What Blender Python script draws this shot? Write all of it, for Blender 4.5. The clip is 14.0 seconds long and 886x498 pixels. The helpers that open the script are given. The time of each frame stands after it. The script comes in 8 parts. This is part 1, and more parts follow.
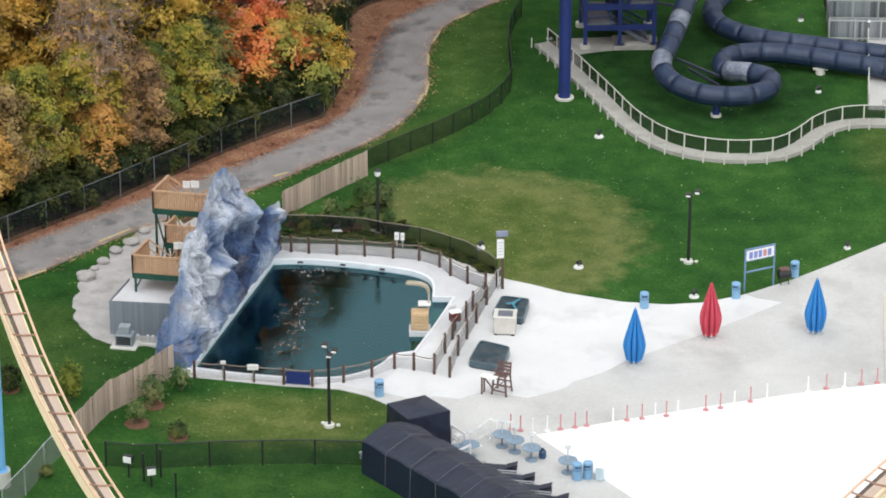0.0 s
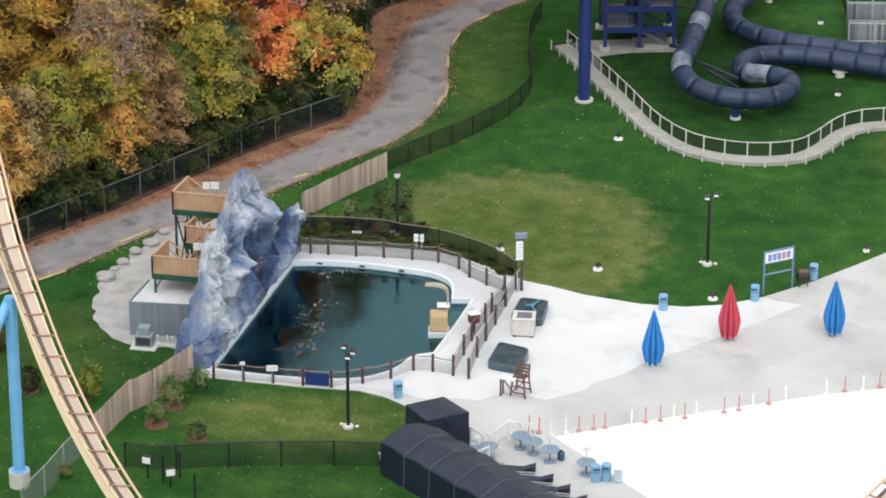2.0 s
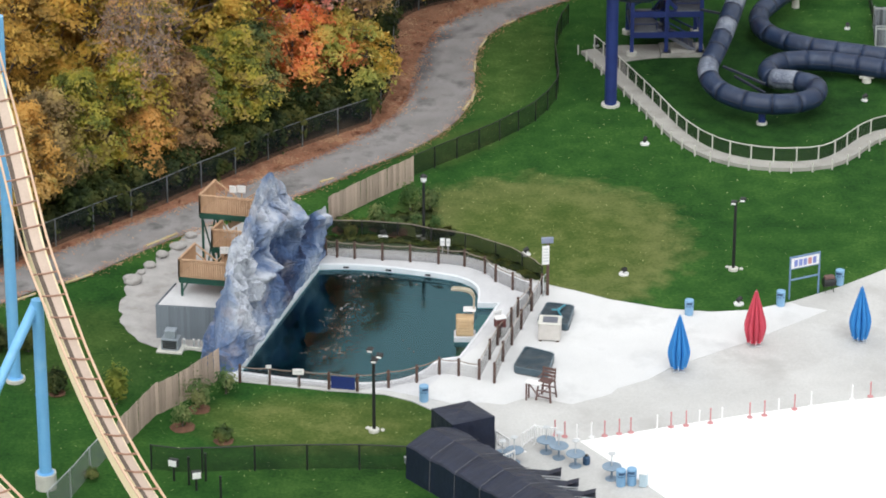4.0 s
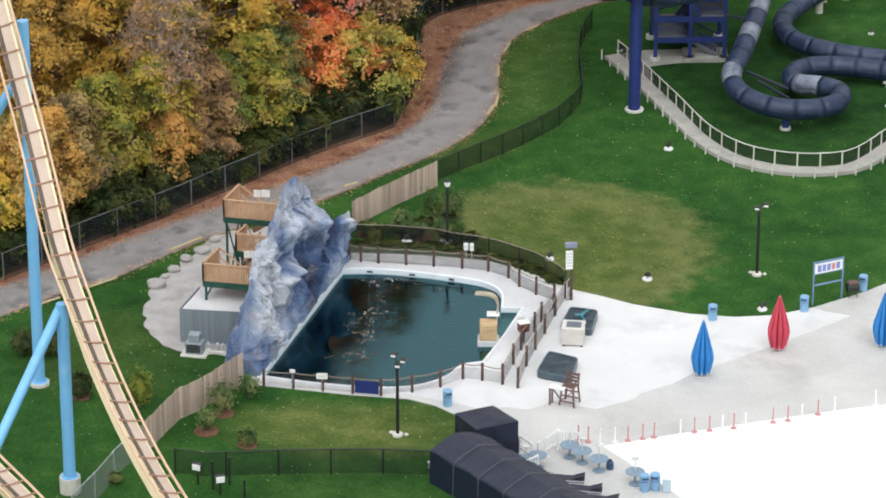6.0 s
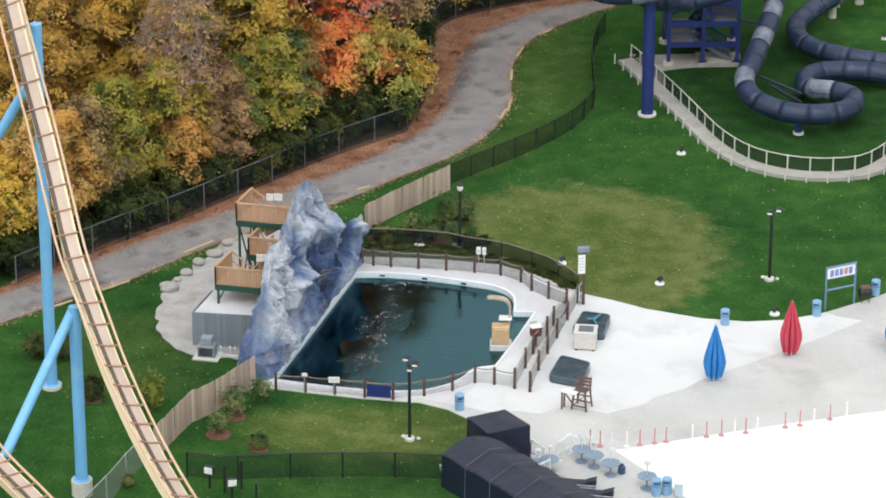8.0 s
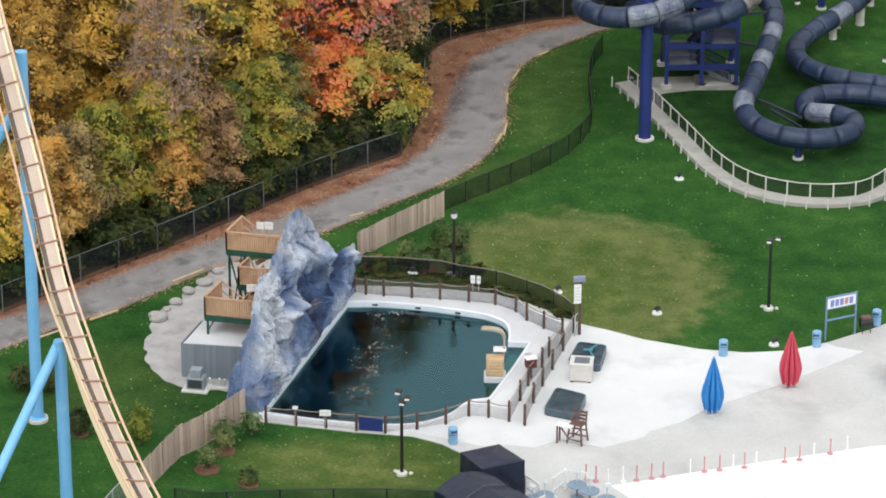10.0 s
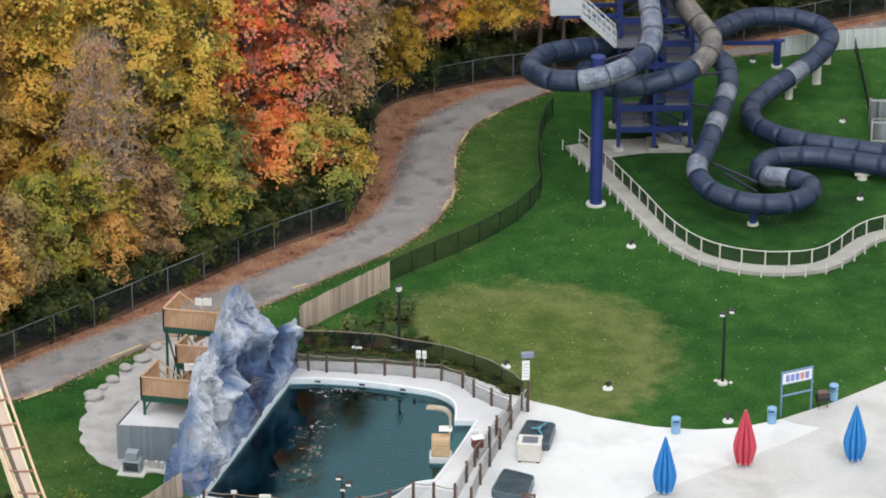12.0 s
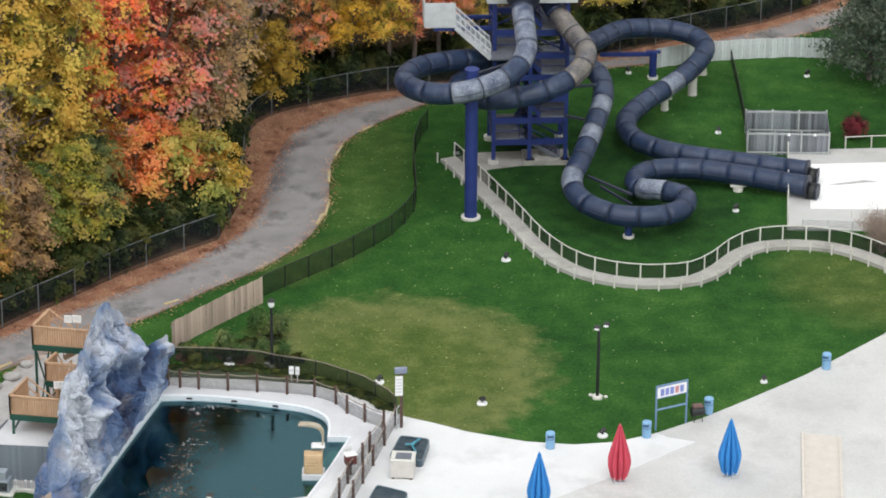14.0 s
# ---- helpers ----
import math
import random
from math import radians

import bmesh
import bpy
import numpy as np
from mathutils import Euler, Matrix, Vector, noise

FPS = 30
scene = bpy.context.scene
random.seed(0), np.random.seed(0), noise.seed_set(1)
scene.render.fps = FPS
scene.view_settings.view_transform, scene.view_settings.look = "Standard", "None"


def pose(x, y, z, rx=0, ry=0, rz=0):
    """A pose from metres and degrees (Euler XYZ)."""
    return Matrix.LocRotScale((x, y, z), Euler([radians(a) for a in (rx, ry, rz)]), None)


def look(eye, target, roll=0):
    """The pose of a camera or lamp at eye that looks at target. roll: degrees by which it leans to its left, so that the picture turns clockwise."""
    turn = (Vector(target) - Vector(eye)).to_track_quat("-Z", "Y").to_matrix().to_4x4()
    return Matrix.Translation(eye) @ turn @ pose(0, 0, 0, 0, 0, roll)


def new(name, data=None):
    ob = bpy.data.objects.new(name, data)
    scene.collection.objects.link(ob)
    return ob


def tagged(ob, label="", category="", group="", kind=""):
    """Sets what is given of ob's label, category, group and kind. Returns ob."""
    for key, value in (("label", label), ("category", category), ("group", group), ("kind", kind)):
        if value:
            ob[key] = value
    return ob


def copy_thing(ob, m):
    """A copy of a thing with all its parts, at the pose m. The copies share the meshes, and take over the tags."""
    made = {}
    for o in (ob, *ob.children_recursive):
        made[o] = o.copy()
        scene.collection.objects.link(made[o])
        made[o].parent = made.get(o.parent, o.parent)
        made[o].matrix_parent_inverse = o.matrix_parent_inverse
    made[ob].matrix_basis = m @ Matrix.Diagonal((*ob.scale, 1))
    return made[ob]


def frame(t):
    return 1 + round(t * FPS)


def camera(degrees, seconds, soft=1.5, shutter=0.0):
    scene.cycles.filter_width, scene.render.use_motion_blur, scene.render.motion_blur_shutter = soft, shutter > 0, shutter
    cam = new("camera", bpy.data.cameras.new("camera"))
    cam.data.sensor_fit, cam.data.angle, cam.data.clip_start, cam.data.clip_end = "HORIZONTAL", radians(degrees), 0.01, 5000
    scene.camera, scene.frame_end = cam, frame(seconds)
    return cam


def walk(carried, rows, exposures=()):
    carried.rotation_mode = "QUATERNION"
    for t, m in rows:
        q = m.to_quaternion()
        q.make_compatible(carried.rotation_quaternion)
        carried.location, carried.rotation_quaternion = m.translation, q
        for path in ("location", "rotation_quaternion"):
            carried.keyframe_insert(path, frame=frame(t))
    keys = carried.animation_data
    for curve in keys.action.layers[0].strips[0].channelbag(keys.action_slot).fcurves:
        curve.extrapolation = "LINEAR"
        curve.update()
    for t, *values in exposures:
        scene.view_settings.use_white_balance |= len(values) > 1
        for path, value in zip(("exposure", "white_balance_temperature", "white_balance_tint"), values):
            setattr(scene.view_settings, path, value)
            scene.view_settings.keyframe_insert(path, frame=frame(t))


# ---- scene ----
cam = camera(14.0, 14.0, soft=1.85)


def aim(x, y, z, yaw, down, lean):
    """A camera pose from its place, its heading, the degrees it looks down and its lean to the right."""
    return pose(x, y, z, 0, 0, -yaw) @ pose(0, 0, 0, 90 - down) @ pose(0, 0, 0, 0, 0, -lean)


PATH = [(0, 0.123, -196.743, 90.36, -0.036, 24.668, -0.026), (0.5, 0.029, -196.805, 90.339, -0.083, 24.649, -0.062), (1, 0.092, -196.849, 90.36, -0.177, 24.643, -0.046), (1.5, 0.191, -196.972, 90.423, -0.302, 24.643, -0.037), (2, 0.156, -196.976, 90.509, -0.382, 24.652, -0.038), (2.5, 0.102, -197.011, 90.511, -0.456, 24.638, -0.047), (3, 0.17, -197.091, 90.542, -0.592, 24.615, -0.039), (5.5, 0.079, -197.343, 90.707, -1.125, 24.541, 0.004), (6, 0.022, -197.374, 90.76, -1.213, 24.528, 0.018), (6.5, 0.031, -197.414, 90.791, -1.294, 24.519, 0.017), (7, 0.039, -197.517, 90.842, -1.353, 24.506, 0.007), (7.5, 0.05, -197.524, 90.806, -1.43, 24.482, -0.026), (10, 0.398, -193.501, 90.652, -1.461, 24.412, -0.018), (10.5, 0.588, -191.618, 90.637, -1.336, 24.383, 0.042), (11, 0.897, -189.759, 90.639, -1.209, 24.326, 0.066), (11.5, 1.219, -188.049, 90.652, -1.04, 24.139, 0.098), (12, 1.567, -186.915, 90.749, -0.895, 24.009, 0.074), (12.5, 1.939, -186.497, 90.807, -0.616, 24.025, 0.009), (13, 2.183, -186.338, 90.768, -0.112, 23.964, -0.073), (13.5, 2.267, -185.988, 90.571, 0.49, 23.956, -0.224), (14, 2.543, -185.401, 90.417, 1.017, 23.859, -0.368)]
walk(cam, [(t, aim(*row)) for t, *row in PATH])

# ---- light: a bright overcast autumn day ----
world = bpy.data.worlds.new("sky")
scene.world = world
world.use_nodes = True
wn = world.node_tree.nodes
sky = wn.new("ShaderNodeTexSky")
sky.sky_type, sky.sun_disc, sky.sun_elevation, sky.sun_rotation = "NISHITA", False, radians(62), radians(200)
sky.air_density, sky.dust_density, sky.ozone_density = 3.0, 2.0, 1.0
grey = wn.new("ShaderNodeHueSaturation")
grey.inputs["Saturation"].default_value = 0.1
world.node_tree.links.new(sky.outputs[0], grey.inputs["Color"])
world.node_tree.links.new(grey.outputs[0], wn["Background"].inputs["Color"])
wn["Background"].inputs["Strength"].default_value = 0.24
sun = new("sun", bpy.data.lights.new("sun", "SUN"))
sun.data.energy, sun.data.angle, sun.data.color = 0.8, radians(25), (0.93, 1.0, 1.0)
sun.matrix_world = look((0, 0, 0), (-0.25, 0.62, -0.75))
scene.view_settings.exposure = -0.12


# ---- materials ----
def ramp(nt, fac, stops):
    r = nt.nodes.new("ShaderNodeValToRGB")
    while len(r.color_ramp.elements) < len(stops):
        r.color_ramp.elements.new(0.5)
    for e, (p, c) in zip(r.color_ramp.elements, stops):
        e.position, e.color = p, (*c, 1)
    nt.links.new(fac, r.inputs[0])
    return r.outputs[0]


def noise_of(nt, vec, scale, detail=4, rough=0.55):
    n = nt.nodes.new("ShaderNodeTexNoise")
    n.inputs["Scale"].default_value, n.inputs["Detail"].default_value, n.inputs["Roughness"].default_value = scale, detail, rough
    nt.links.new(vec, n.inputs["Vector"])
    return n.outputs["Fac"]


def mixed(nt, fac, a, b, how="MIX"):
    m = nt.nodes.new("ShaderNodeMix")
    m.data_type, m.blend_type = "RGBA", how
    for sock, v in ((m.inputs[0], fac), (m.inputs[6], a), (m.inputs[7], b)):
        if isinstance(v, (int, float)):
            sock.default_value = v
        elif isinstance(v, tuple):
            sock.default_value = (*v, 1)
        else:
            nt.links.new(v, sock)
    return m.outputs[2]


def surf(name, dark, light, scale=1.5, fine=20.0, rough=0.7, bump=0.02, metal=0.0, stain=None, streak=(1, 1, 1), island=0.0, pieces=0.0):
    """A surface of two tones: broad patches, fine grain, relief, and stains of a third tone."""
    m = bpy.data.materials.new(name)
    m.use_nodes = True
    nt = m.node_tree
    b = nt.nodes["Principled BSDF"]
    co = nt.nodes.new("ShaderNodeTexCoord").outputs["Object"]
    mp = nt.nodes.new("ShaderNodeMapping")
    mp.inputs["Scale"].default_value = streak
    nt.links.new(co, mp.inputs["Vector"])
    v = mp.outputs[0]
    broad, grain = noise_of(nt, v, scale), noise_of(nt, v, fine, 3)
    fac = mixed(nt, 0.4, broad, grain)
    col = ramp(nt, fac, [(0.32, dark), (0.68, light)])
    if stain:
        s = ramp(nt, noise_of(nt, v, scale * 0.6 + 0.13, 6, 0.65), [(0.52, (0, 0, 0)), (0.68, (1, 1, 1))])
        col = mixed(nt, s, col, stain)
    for amount, node, out in ((island, "ShaderNodeNewGeometry", "Random Per Island"), (pieces, "ShaderNodeObjectInfo", "Random")):
        if amount:
            r = nt.nodes.new(node)
            hv = nt.nodes.new("ShaderNodeHueSaturation")
            mr = nt.nodes.new("ShaderNodeMapRange")
            mr.inputs[3].default_value, mr.inputs[4].default_value = 1 - amount, 1 + amount
            nt.links.new(r.outputs[out], mr.inputs[0])
            nt.links.new(mr.outputs[0], hv.inputs["Value"])
            nt.links.new(col, hv.inputs["Color"])
            col = hv.outputs[0]
    nt.links.new(col, b.inputs["Base Color"])
    b.inputs["Roughness"].default_value, b.inputs["Metallic"].default_value = rough, metal
    if bump:
        bp = nt.nodes.new("ShaderNodeBump")
        bp.inputs["Strength"].default_value, bp.inputs["Distance"].default_value = 0.6, bump
        nt.links.new(fac, bp.inputs["Height"])
        nt.links.new(bp.outputs[0], b.inputs["Normal"])
    return m


def leaf_mat(name, tones):
    """Leaves whose tone changes from leaf to leaf and from bough to bough."""
    m = bpy.data.materials.new(name)
    m.use_nodes = True
    nt = m.node_tree
    b = nt.nodes["Principled BSDF"]
    geo = nt.nodes.new("ShaderNodeNewGeometry")
    co = nt.nodes.new("ShaderNodeTexCoord").outputs["Object"]
    shift = nt.nodes.new("ShaderNodeVectorMath")
    shift.operation = "MULTIPLY_ADD"
    nt.links.new(nt.nodes.new("ShaderNodeObjectInfo").outputs["Random"], shift.inputs[0])
    shift.inputs[1].default_value = (40, 25, 10)
    nt.links.new(co, shift.inputs[2])
    patch = ramp(nt, noise_of(nt, shift.outputs[0], 0.7, 3), [(0.3, (0, 0, 0)), (0.7, (1, 1, 1))])
    fac = mixed(nt, 0.87, geo.outputs["Random Per Island"], patch)
    n = len(tones) - 1
    tint = nt.nodes.new("ShaderNodeHueSaturation")
    for k, (sock, lo, hi) in enumerate((("Hue", 0.48, 0.51), ("Value", 0.86, 1.14), ("Saturation", 0.88, 1.02))):
        own = nt.nodes.new("ShaderNodeMath")
        own.operation = "MULTIPLY"
        own.inputs[1].default_value = (1.0, 7.3, 3.7)[k]
        nt.links.new(nt.nodes.new("ShaderNodeObjectInfo").outputs["Random"], own.inputs[0])
        fr = nt.nodes.new("ShaderNodeMath")
        fr.operation = "FRACT"
        nt.links.new(own.outputs[0], fr.inputs[0])
        mr = nt.nodes.new("ShaderNodeMapRange")
        mr.inputs[3].default_value, mr.inputs[4].default_value = lo, hi
        nt.links.new(fr.outputs[0], mr.inputs[0])
        nt.links.new(mr.outputs[0], tint.inputs[sock])
    nt.links.new(ramp(nt, fac, [(0.17 + 0.56 * i / n, c) for i, c in enumerate(tones)]), tint.inputs["Color"])
    nt.links.new(tint.outputs[0], b.inputs["Base Color"])
    b.inputs["Roughness"].default_value, b.inputs["Specular IOR Level"].default_value = 0.6, 0.2
    tr = nt.nodes.new("ShaderNodeBsdfTranslucent")
    nt.links.new(tint.outputs[0], tr.inputs["Color"])
    mx = nt.nodes.new("ShaderNodeMixShader")
    mx.inputs[0].default_value = 0.42
    nt.links.new(b.outputs[0], mx.inputs[1])
    nt.links.new(tr.outputs[0], mx.inputs[2])
    nt.links.new(mx.outputs[0], nt.nodes["Material Output"].inputs["Surface"])
    return m


def mesh_mat(name, colour, cover, metal=0.0):
    """Chain-link wire: diamonds of thin wire with clear gaps."""
    m = bpy.data.materials.new(name)
    m.use_nodes = True
    nt = m.node_tree
    b = nt.nodes["Principled BSDF"]
    b.inputs["Base Color"].default_value, b.inputs["Roughness"].default_value, b.inputs["Metallic"].default_value = (*colour, 1), 0.5, metal
    co = nt.nodes.new("ShaderNodeTexCoord").outputs["Object"]
    w = noise_of(nt, co, 3.0, 2)
    mr = nt.nodes.new("ShaderNodeMapRange")
    mr.inputs[3].default_value, mr.inputs[4].default_value = cover * 0.7, cover * 1.3
    nt.links.new(w, mr.inputs[0])
    tp = nt.nodes.new("ShaderNodeBsdfTransparent")
    mx = nt.nodes.new("ShaderNodeMixShader")
    nt.links.new(mr.outputs[0], mx.inputs[0])
    nt.links.new(tp.outputs[0], mx.inputs[1])
    nt.links.new(b.outputs[0], mx.inputs[2])
    nt.links.new(mx.outputs[0], nt.nodes["Material Output"].inputs["Surface"])
    return m


def grass_mat():
    """Mown grass: even green with broad drifts and fine tufts, and worn patches with a bleached rim."""
    m = bpy.data.materials.new("lawn")
    m.use_nodes = True
    nt = m.node_tree
    b = nt.nodes["Principled BSDF"]
    co = nt.nodes.new("ShaderNodeTexCoord").outputs["Object"]
    wide, mid, fine = noise_of(nt, co, 0.06, 3), noise_of(nt, co, 0.55, 5, 0.6), noise_of(nt, co, 5.0, 6, 0.75)
    fac = mixed(nt, 0.42, mixed(nt, 0.5, wide, mid), fine)
    col = ramp(nt, fac, [(0.39, (0.0085, 0.039, 0.0085)), (0.47, (0.0195, 0.068, 0.013)), (0.535, (0.031, 0.093, 0.0175)), (0.62, (0.066, 0.14, 0.03))])
    ragged = noise_of(nt, co, 0.5, 6, 0.68)
    # darker turf tone; also paints the shade on the lawn below the slides
    lush_shade = ramp(nt, mixed(nt, 0.5, fine, mid), [(0.4, (0.006, 0.027, 0.007)), (0.6, (0.021, 0.066, 0.014))])
    worn = ramp(nt, mixed(nt, 0.5, fine, mid), [(0.36, (0.045, 0.085, 0.016)), (0.5, (0.092, 0.12, 0.03)), (0.63, (0.17, 0.178, 0.062))])
    rim = ramp(nt, mixed(nt, 0.5, fine, mid), [(0.38, (0.08, 0.112, 0.028)), (0.62, (0.19, 0.19, 0.075))])
    for (x, y), (rx, ry), turn, amount, bleached in TURF_PATCHES:
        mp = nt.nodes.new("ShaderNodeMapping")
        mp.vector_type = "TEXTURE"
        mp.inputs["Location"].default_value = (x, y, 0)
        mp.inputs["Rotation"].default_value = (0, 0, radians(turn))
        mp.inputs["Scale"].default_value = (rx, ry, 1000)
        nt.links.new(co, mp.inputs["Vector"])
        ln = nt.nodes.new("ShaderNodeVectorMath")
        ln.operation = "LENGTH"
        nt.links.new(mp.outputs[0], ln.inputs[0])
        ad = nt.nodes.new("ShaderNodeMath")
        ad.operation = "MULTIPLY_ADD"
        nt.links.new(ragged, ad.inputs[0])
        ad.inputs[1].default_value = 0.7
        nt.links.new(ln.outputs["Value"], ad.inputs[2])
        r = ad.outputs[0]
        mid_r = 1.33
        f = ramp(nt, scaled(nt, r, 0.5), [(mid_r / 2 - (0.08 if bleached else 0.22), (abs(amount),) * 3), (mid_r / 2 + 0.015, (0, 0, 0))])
        tone = worn if amount > 0 else lush_shade
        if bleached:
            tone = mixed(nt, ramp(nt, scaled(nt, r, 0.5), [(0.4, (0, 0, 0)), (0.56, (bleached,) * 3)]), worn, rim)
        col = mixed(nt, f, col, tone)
    nt.links.new(col, b.inputs["Base Color"])
    b.inputs["Roughness"].default_value = 0.95
    b.inputs["Specular IOR Level"].default_value = 0.1
    bp = nt.nodes.new("ShaderNodeBump")
    bp.inputs["Strength"].default_value, bp.inputs["Distance"].default_value = 0.7, 0.05
    nt.links.new(mixed(nt, 0.5, noise_of(nt, co, 14, 3, 0.7), mid), bp.inputs["Height"])
    nt.links.new(bp.outputs[0], b.inputs["Normal"])
    return m


def scaled(nt, value, k):
    n = nt.nodes.new("ShaderNodeMath")
    n.operation = "MULTIPLY"
    n.inputs[1].default_value = k
    nt.links.new(value, n.inputs[0])
    return n.outputs[0]


# turf patches: centre, reach, turn, how worn (below nought: how dark, lush or painted slide shade), how bleached its
# rim
TURF_PATCHES = [((2.8, 1.8), (10.0, 10.8), -8, 0.8, 0.9), ((-9.2, -22.3), (7.6, 3.9), -4, 0.85, 0), ((-8.5, -29.5), (6.0, 3.5), 0, 0.1, 0), ((31.5, 13.5), (6.0, 8.0), 20, 0.55, 0), ((1.4, 32.0), (3.5, 13.0), -5, 0.3, 0), ((-2.0, 17.0), (2.5, 6.0), -38, 0.3, 0), ((-22.5, -13.5), (6.0, 7.0), 0, 0.3, 0), ((-3.5, -20.5), (4.0, 2.0), -20, 0.35, 0), ((17.5, 30.0), (9.5, 16.0), 12, -0.9, 0), ((-18.0, -15.5), (5.0, 5.0), 0, -0.5, 0)]
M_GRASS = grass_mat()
M_ASPHALT = surf("asphalt", (0.172, 0.162, 0.16), (0.305, 0.288, 0.286), 0.35, 18, 0.9, 0.01, stain=(0.11, 0.105, 0.105))
damp_nt = M_ASPHALT.node_tree
damp_col = damp_nt.nodes["Principled BSDF"].inputs["Base Color"].links[0].from_socket
for damp_x, damp_y, damp_rx, damp_ry, damp_turn, damp_how in ((-4.4, 30.6, 0.9, 5.5, -8, 0.75), (-3.7, 35.5, 0.7, 3.6, -32, 0.6), (-1.6, 37.6, 0.45, 1.1, -38, 0.8), (-2.8, 36.0, 0.35, 0.7, -38, 0.7)):
    damp_co = damp_nt.nodes.new("ShaderNodeTexCoord").outputs["Object"]
    damp_mp = damp_nt.nodes.new("ShaderNodeMapping")
    damp_mp.vector_type = "TEXTURE"
    damp_mp.inputs["Location"].default_value, damp_mp.inputs["Rotation"].default_value, damp_mp.inputs["Scale"].default_value = (damp_x, damp_y, 0), (0, 0, radians(damp_turn)), (damp_rx, damp_ry, 1000)
    damp_nt.links.new(damp_co, damp_mp.inputs["Vector"])
    damp_ln = damp_nt.nodes.new("ShaderNodeVectorMath")
    damp_ln.operation = "LENGTH"
    damp_nt.links.new(damp_mp.outputs[0], damp_ln.inputs[0])
    damp_ad = damp_nt.nodes.new("ShaderNodeMath")
    damp_nt.links.new(damp_ln.outputs["Value"], damp_ad.inputs[0])
    damp_nt.links.new(noise_of(damp_nt, damp_co, 1.2, 5, 0.65), damp_ad.inputs[1])
    damp_col = mixed(damp_nt, ramp(damp_nt, scaled(damp_nt, damp_ad.outputs[0], 0.5), [(0.3, (damp_how,) * 3), (0.82, (0, 0, 0))]), damp_col, (0.085, 0.075, 0.08))
damp_nt.links.new(damp_col, damp_nt.nodes["Principled BSDF"].inputs["Base Color"])
M_NEWCON = surf("new_concrete", (0.58, 0.58, 0.585), (0.7, 0.7, 0.705), 0.25, 12, 0.85, 0.006, stain=(0.55, 0.55, 0.555))
M_OLDCON = surf("old_concrete", (0.43, 0.425, 0.415), (0.59, 0.585, 0.575), 0.18, 9, 0.85, 0.006, stain=(0.42, 0.41, 0.4))
M_WHITE = surf("white_pool_paint", (0.82, 0.82, 0.82), (0.9, 0.9, 0.9), 0.12, 6, 0.6, 0.003)
M_DECKCON = surf("pool_deck_concrete", (0.5, 0.5, 0.52), (0.65, 0.65, 0.67), 0.5, 10, 0.85, 0.006)
M_GRAVEL = surf("gravel", (0.32, 0.305, 0.3), (0.48, 0.46, 0.45), 1.1, 30, 0.95, 0.05, stain=(0.3, 0.285, 0.265))
M_LITTER = surf("leaf_litter_soil", (0.23, 0.115, 0.07), (0.43, 0.23, 0.14), 0.8, 16, 0.95, 0.05)
M_SOIL = surf("woodland_soil", (0.06, 0.042, 0.028), (0.14, 0.09, 0.055), 0.8, 12, 0.95, 0.05)
M_MULCH = surf("bark_mulch", (0.09, 0.04, 0.025), (0.2, 0.1, 0.06), 3, 25, 0.95, 0.05)
M_KERB = surf("yellow_kerb_paint", (0.4, 0.31, 0.15), (0.55, 0.44, 0.24), 2, 22, 0.8, 0.01, stain=(0.4, 0.36, 0.3))
M_BOARD = surf("weathered_fence_board", (0.32, 0.24, 0.195), (0.54, 0.425, 0.355), 1.2, 14, 0.85, 0.01, streak=(3, 3, 0.4), pieces=0.24)
M_CEDAR = surf("cedar_deck_wood", (0.38, 0.225, 0.13), (0.58, 0.38, 0.245), 1.5, 18, 0.75, 0.008, streak=(3, 3, 0.5))
M_GREYWOOD = surf("silvered_timber", (0.045, 0.052, 0.075), (0.35, 0.37, 0.4), 1.7, 8, 0.85, 0.01, streak=(4, 4, 0.5), pieces=0.5)
M_SHED = surf("grey_painted_boards", (0.15, 0.18, 0.21), (0.22, 0.25, 0.29), 1.2, 14, 0.75, 0.008, streak=(4, 4, 0.4), pieces=0.1)
M_PALEFENCE = surf("pale_stockade_board", (0.5, 0.54, 0.55), (0.68, 0.71, 0.72), 1.2, 14, 0.85, 0.01, streak=(4, 4, 0.4), pieces=0.15)
M_GREYPOST = surf("grey_timber_frame", (0.36, 0.38, 0.38), (0.52, 0.54, 0.54), 1.5, 14, 0.85, 0.006)
M_GREEN = surf("green_steel", (0.008, 0.05, 0.036), (0.018, 0.085, 0.06), 2, 20, 0.5, 0.002)
M_NAVY = surf("navy_steel", (0.008, 0.02, 0.115), (0.015, 0.035, 0.18), 1.2, 16, 0.6, 0.003)
M_TUBE = surf("navy_fibreglass", (0.007, 0.016, 0.046), (0.018, 0.037, 0.088), 1.0, 12, 0.46, 0.004, stain=(0.045, 0.066, 0.12))
M_TUBEFADE = surf("faded_fibreglass", (0.04, 0.056, 0.105), (0.28, 0.31, 0.37), 1.1, 7, 0.42, 0.004, stain=(0.04, 0.052, 0.1))
M_TUBETAN = surf("bleached_brown_fibreglass", (0.055, 0.055, 0.065), (0.24, 0.21, 0.18), 1.2, 7, 0.45, 0.004, stain=(0.05, 0.055, 0.08))
M_TUBEDARK = surf("tube_flange", (0.014, 0.018, 0.035), (0.03, 0.036, 0.06), 2, 16, 0.5, 0.003)
M_DULLGALV = surf("dull_galvanised_steel", (0.08, 0.088, 0.092), (0.17, 0.18, 0.185), 2, 20, 0.6, 0.002)
M_GALV = surf("galvanised_steel", (0.4, 0.42, 0.44), (0.58, 0.6, 0.62), 2, 20, 0.45, 0.002, metal=0.6)
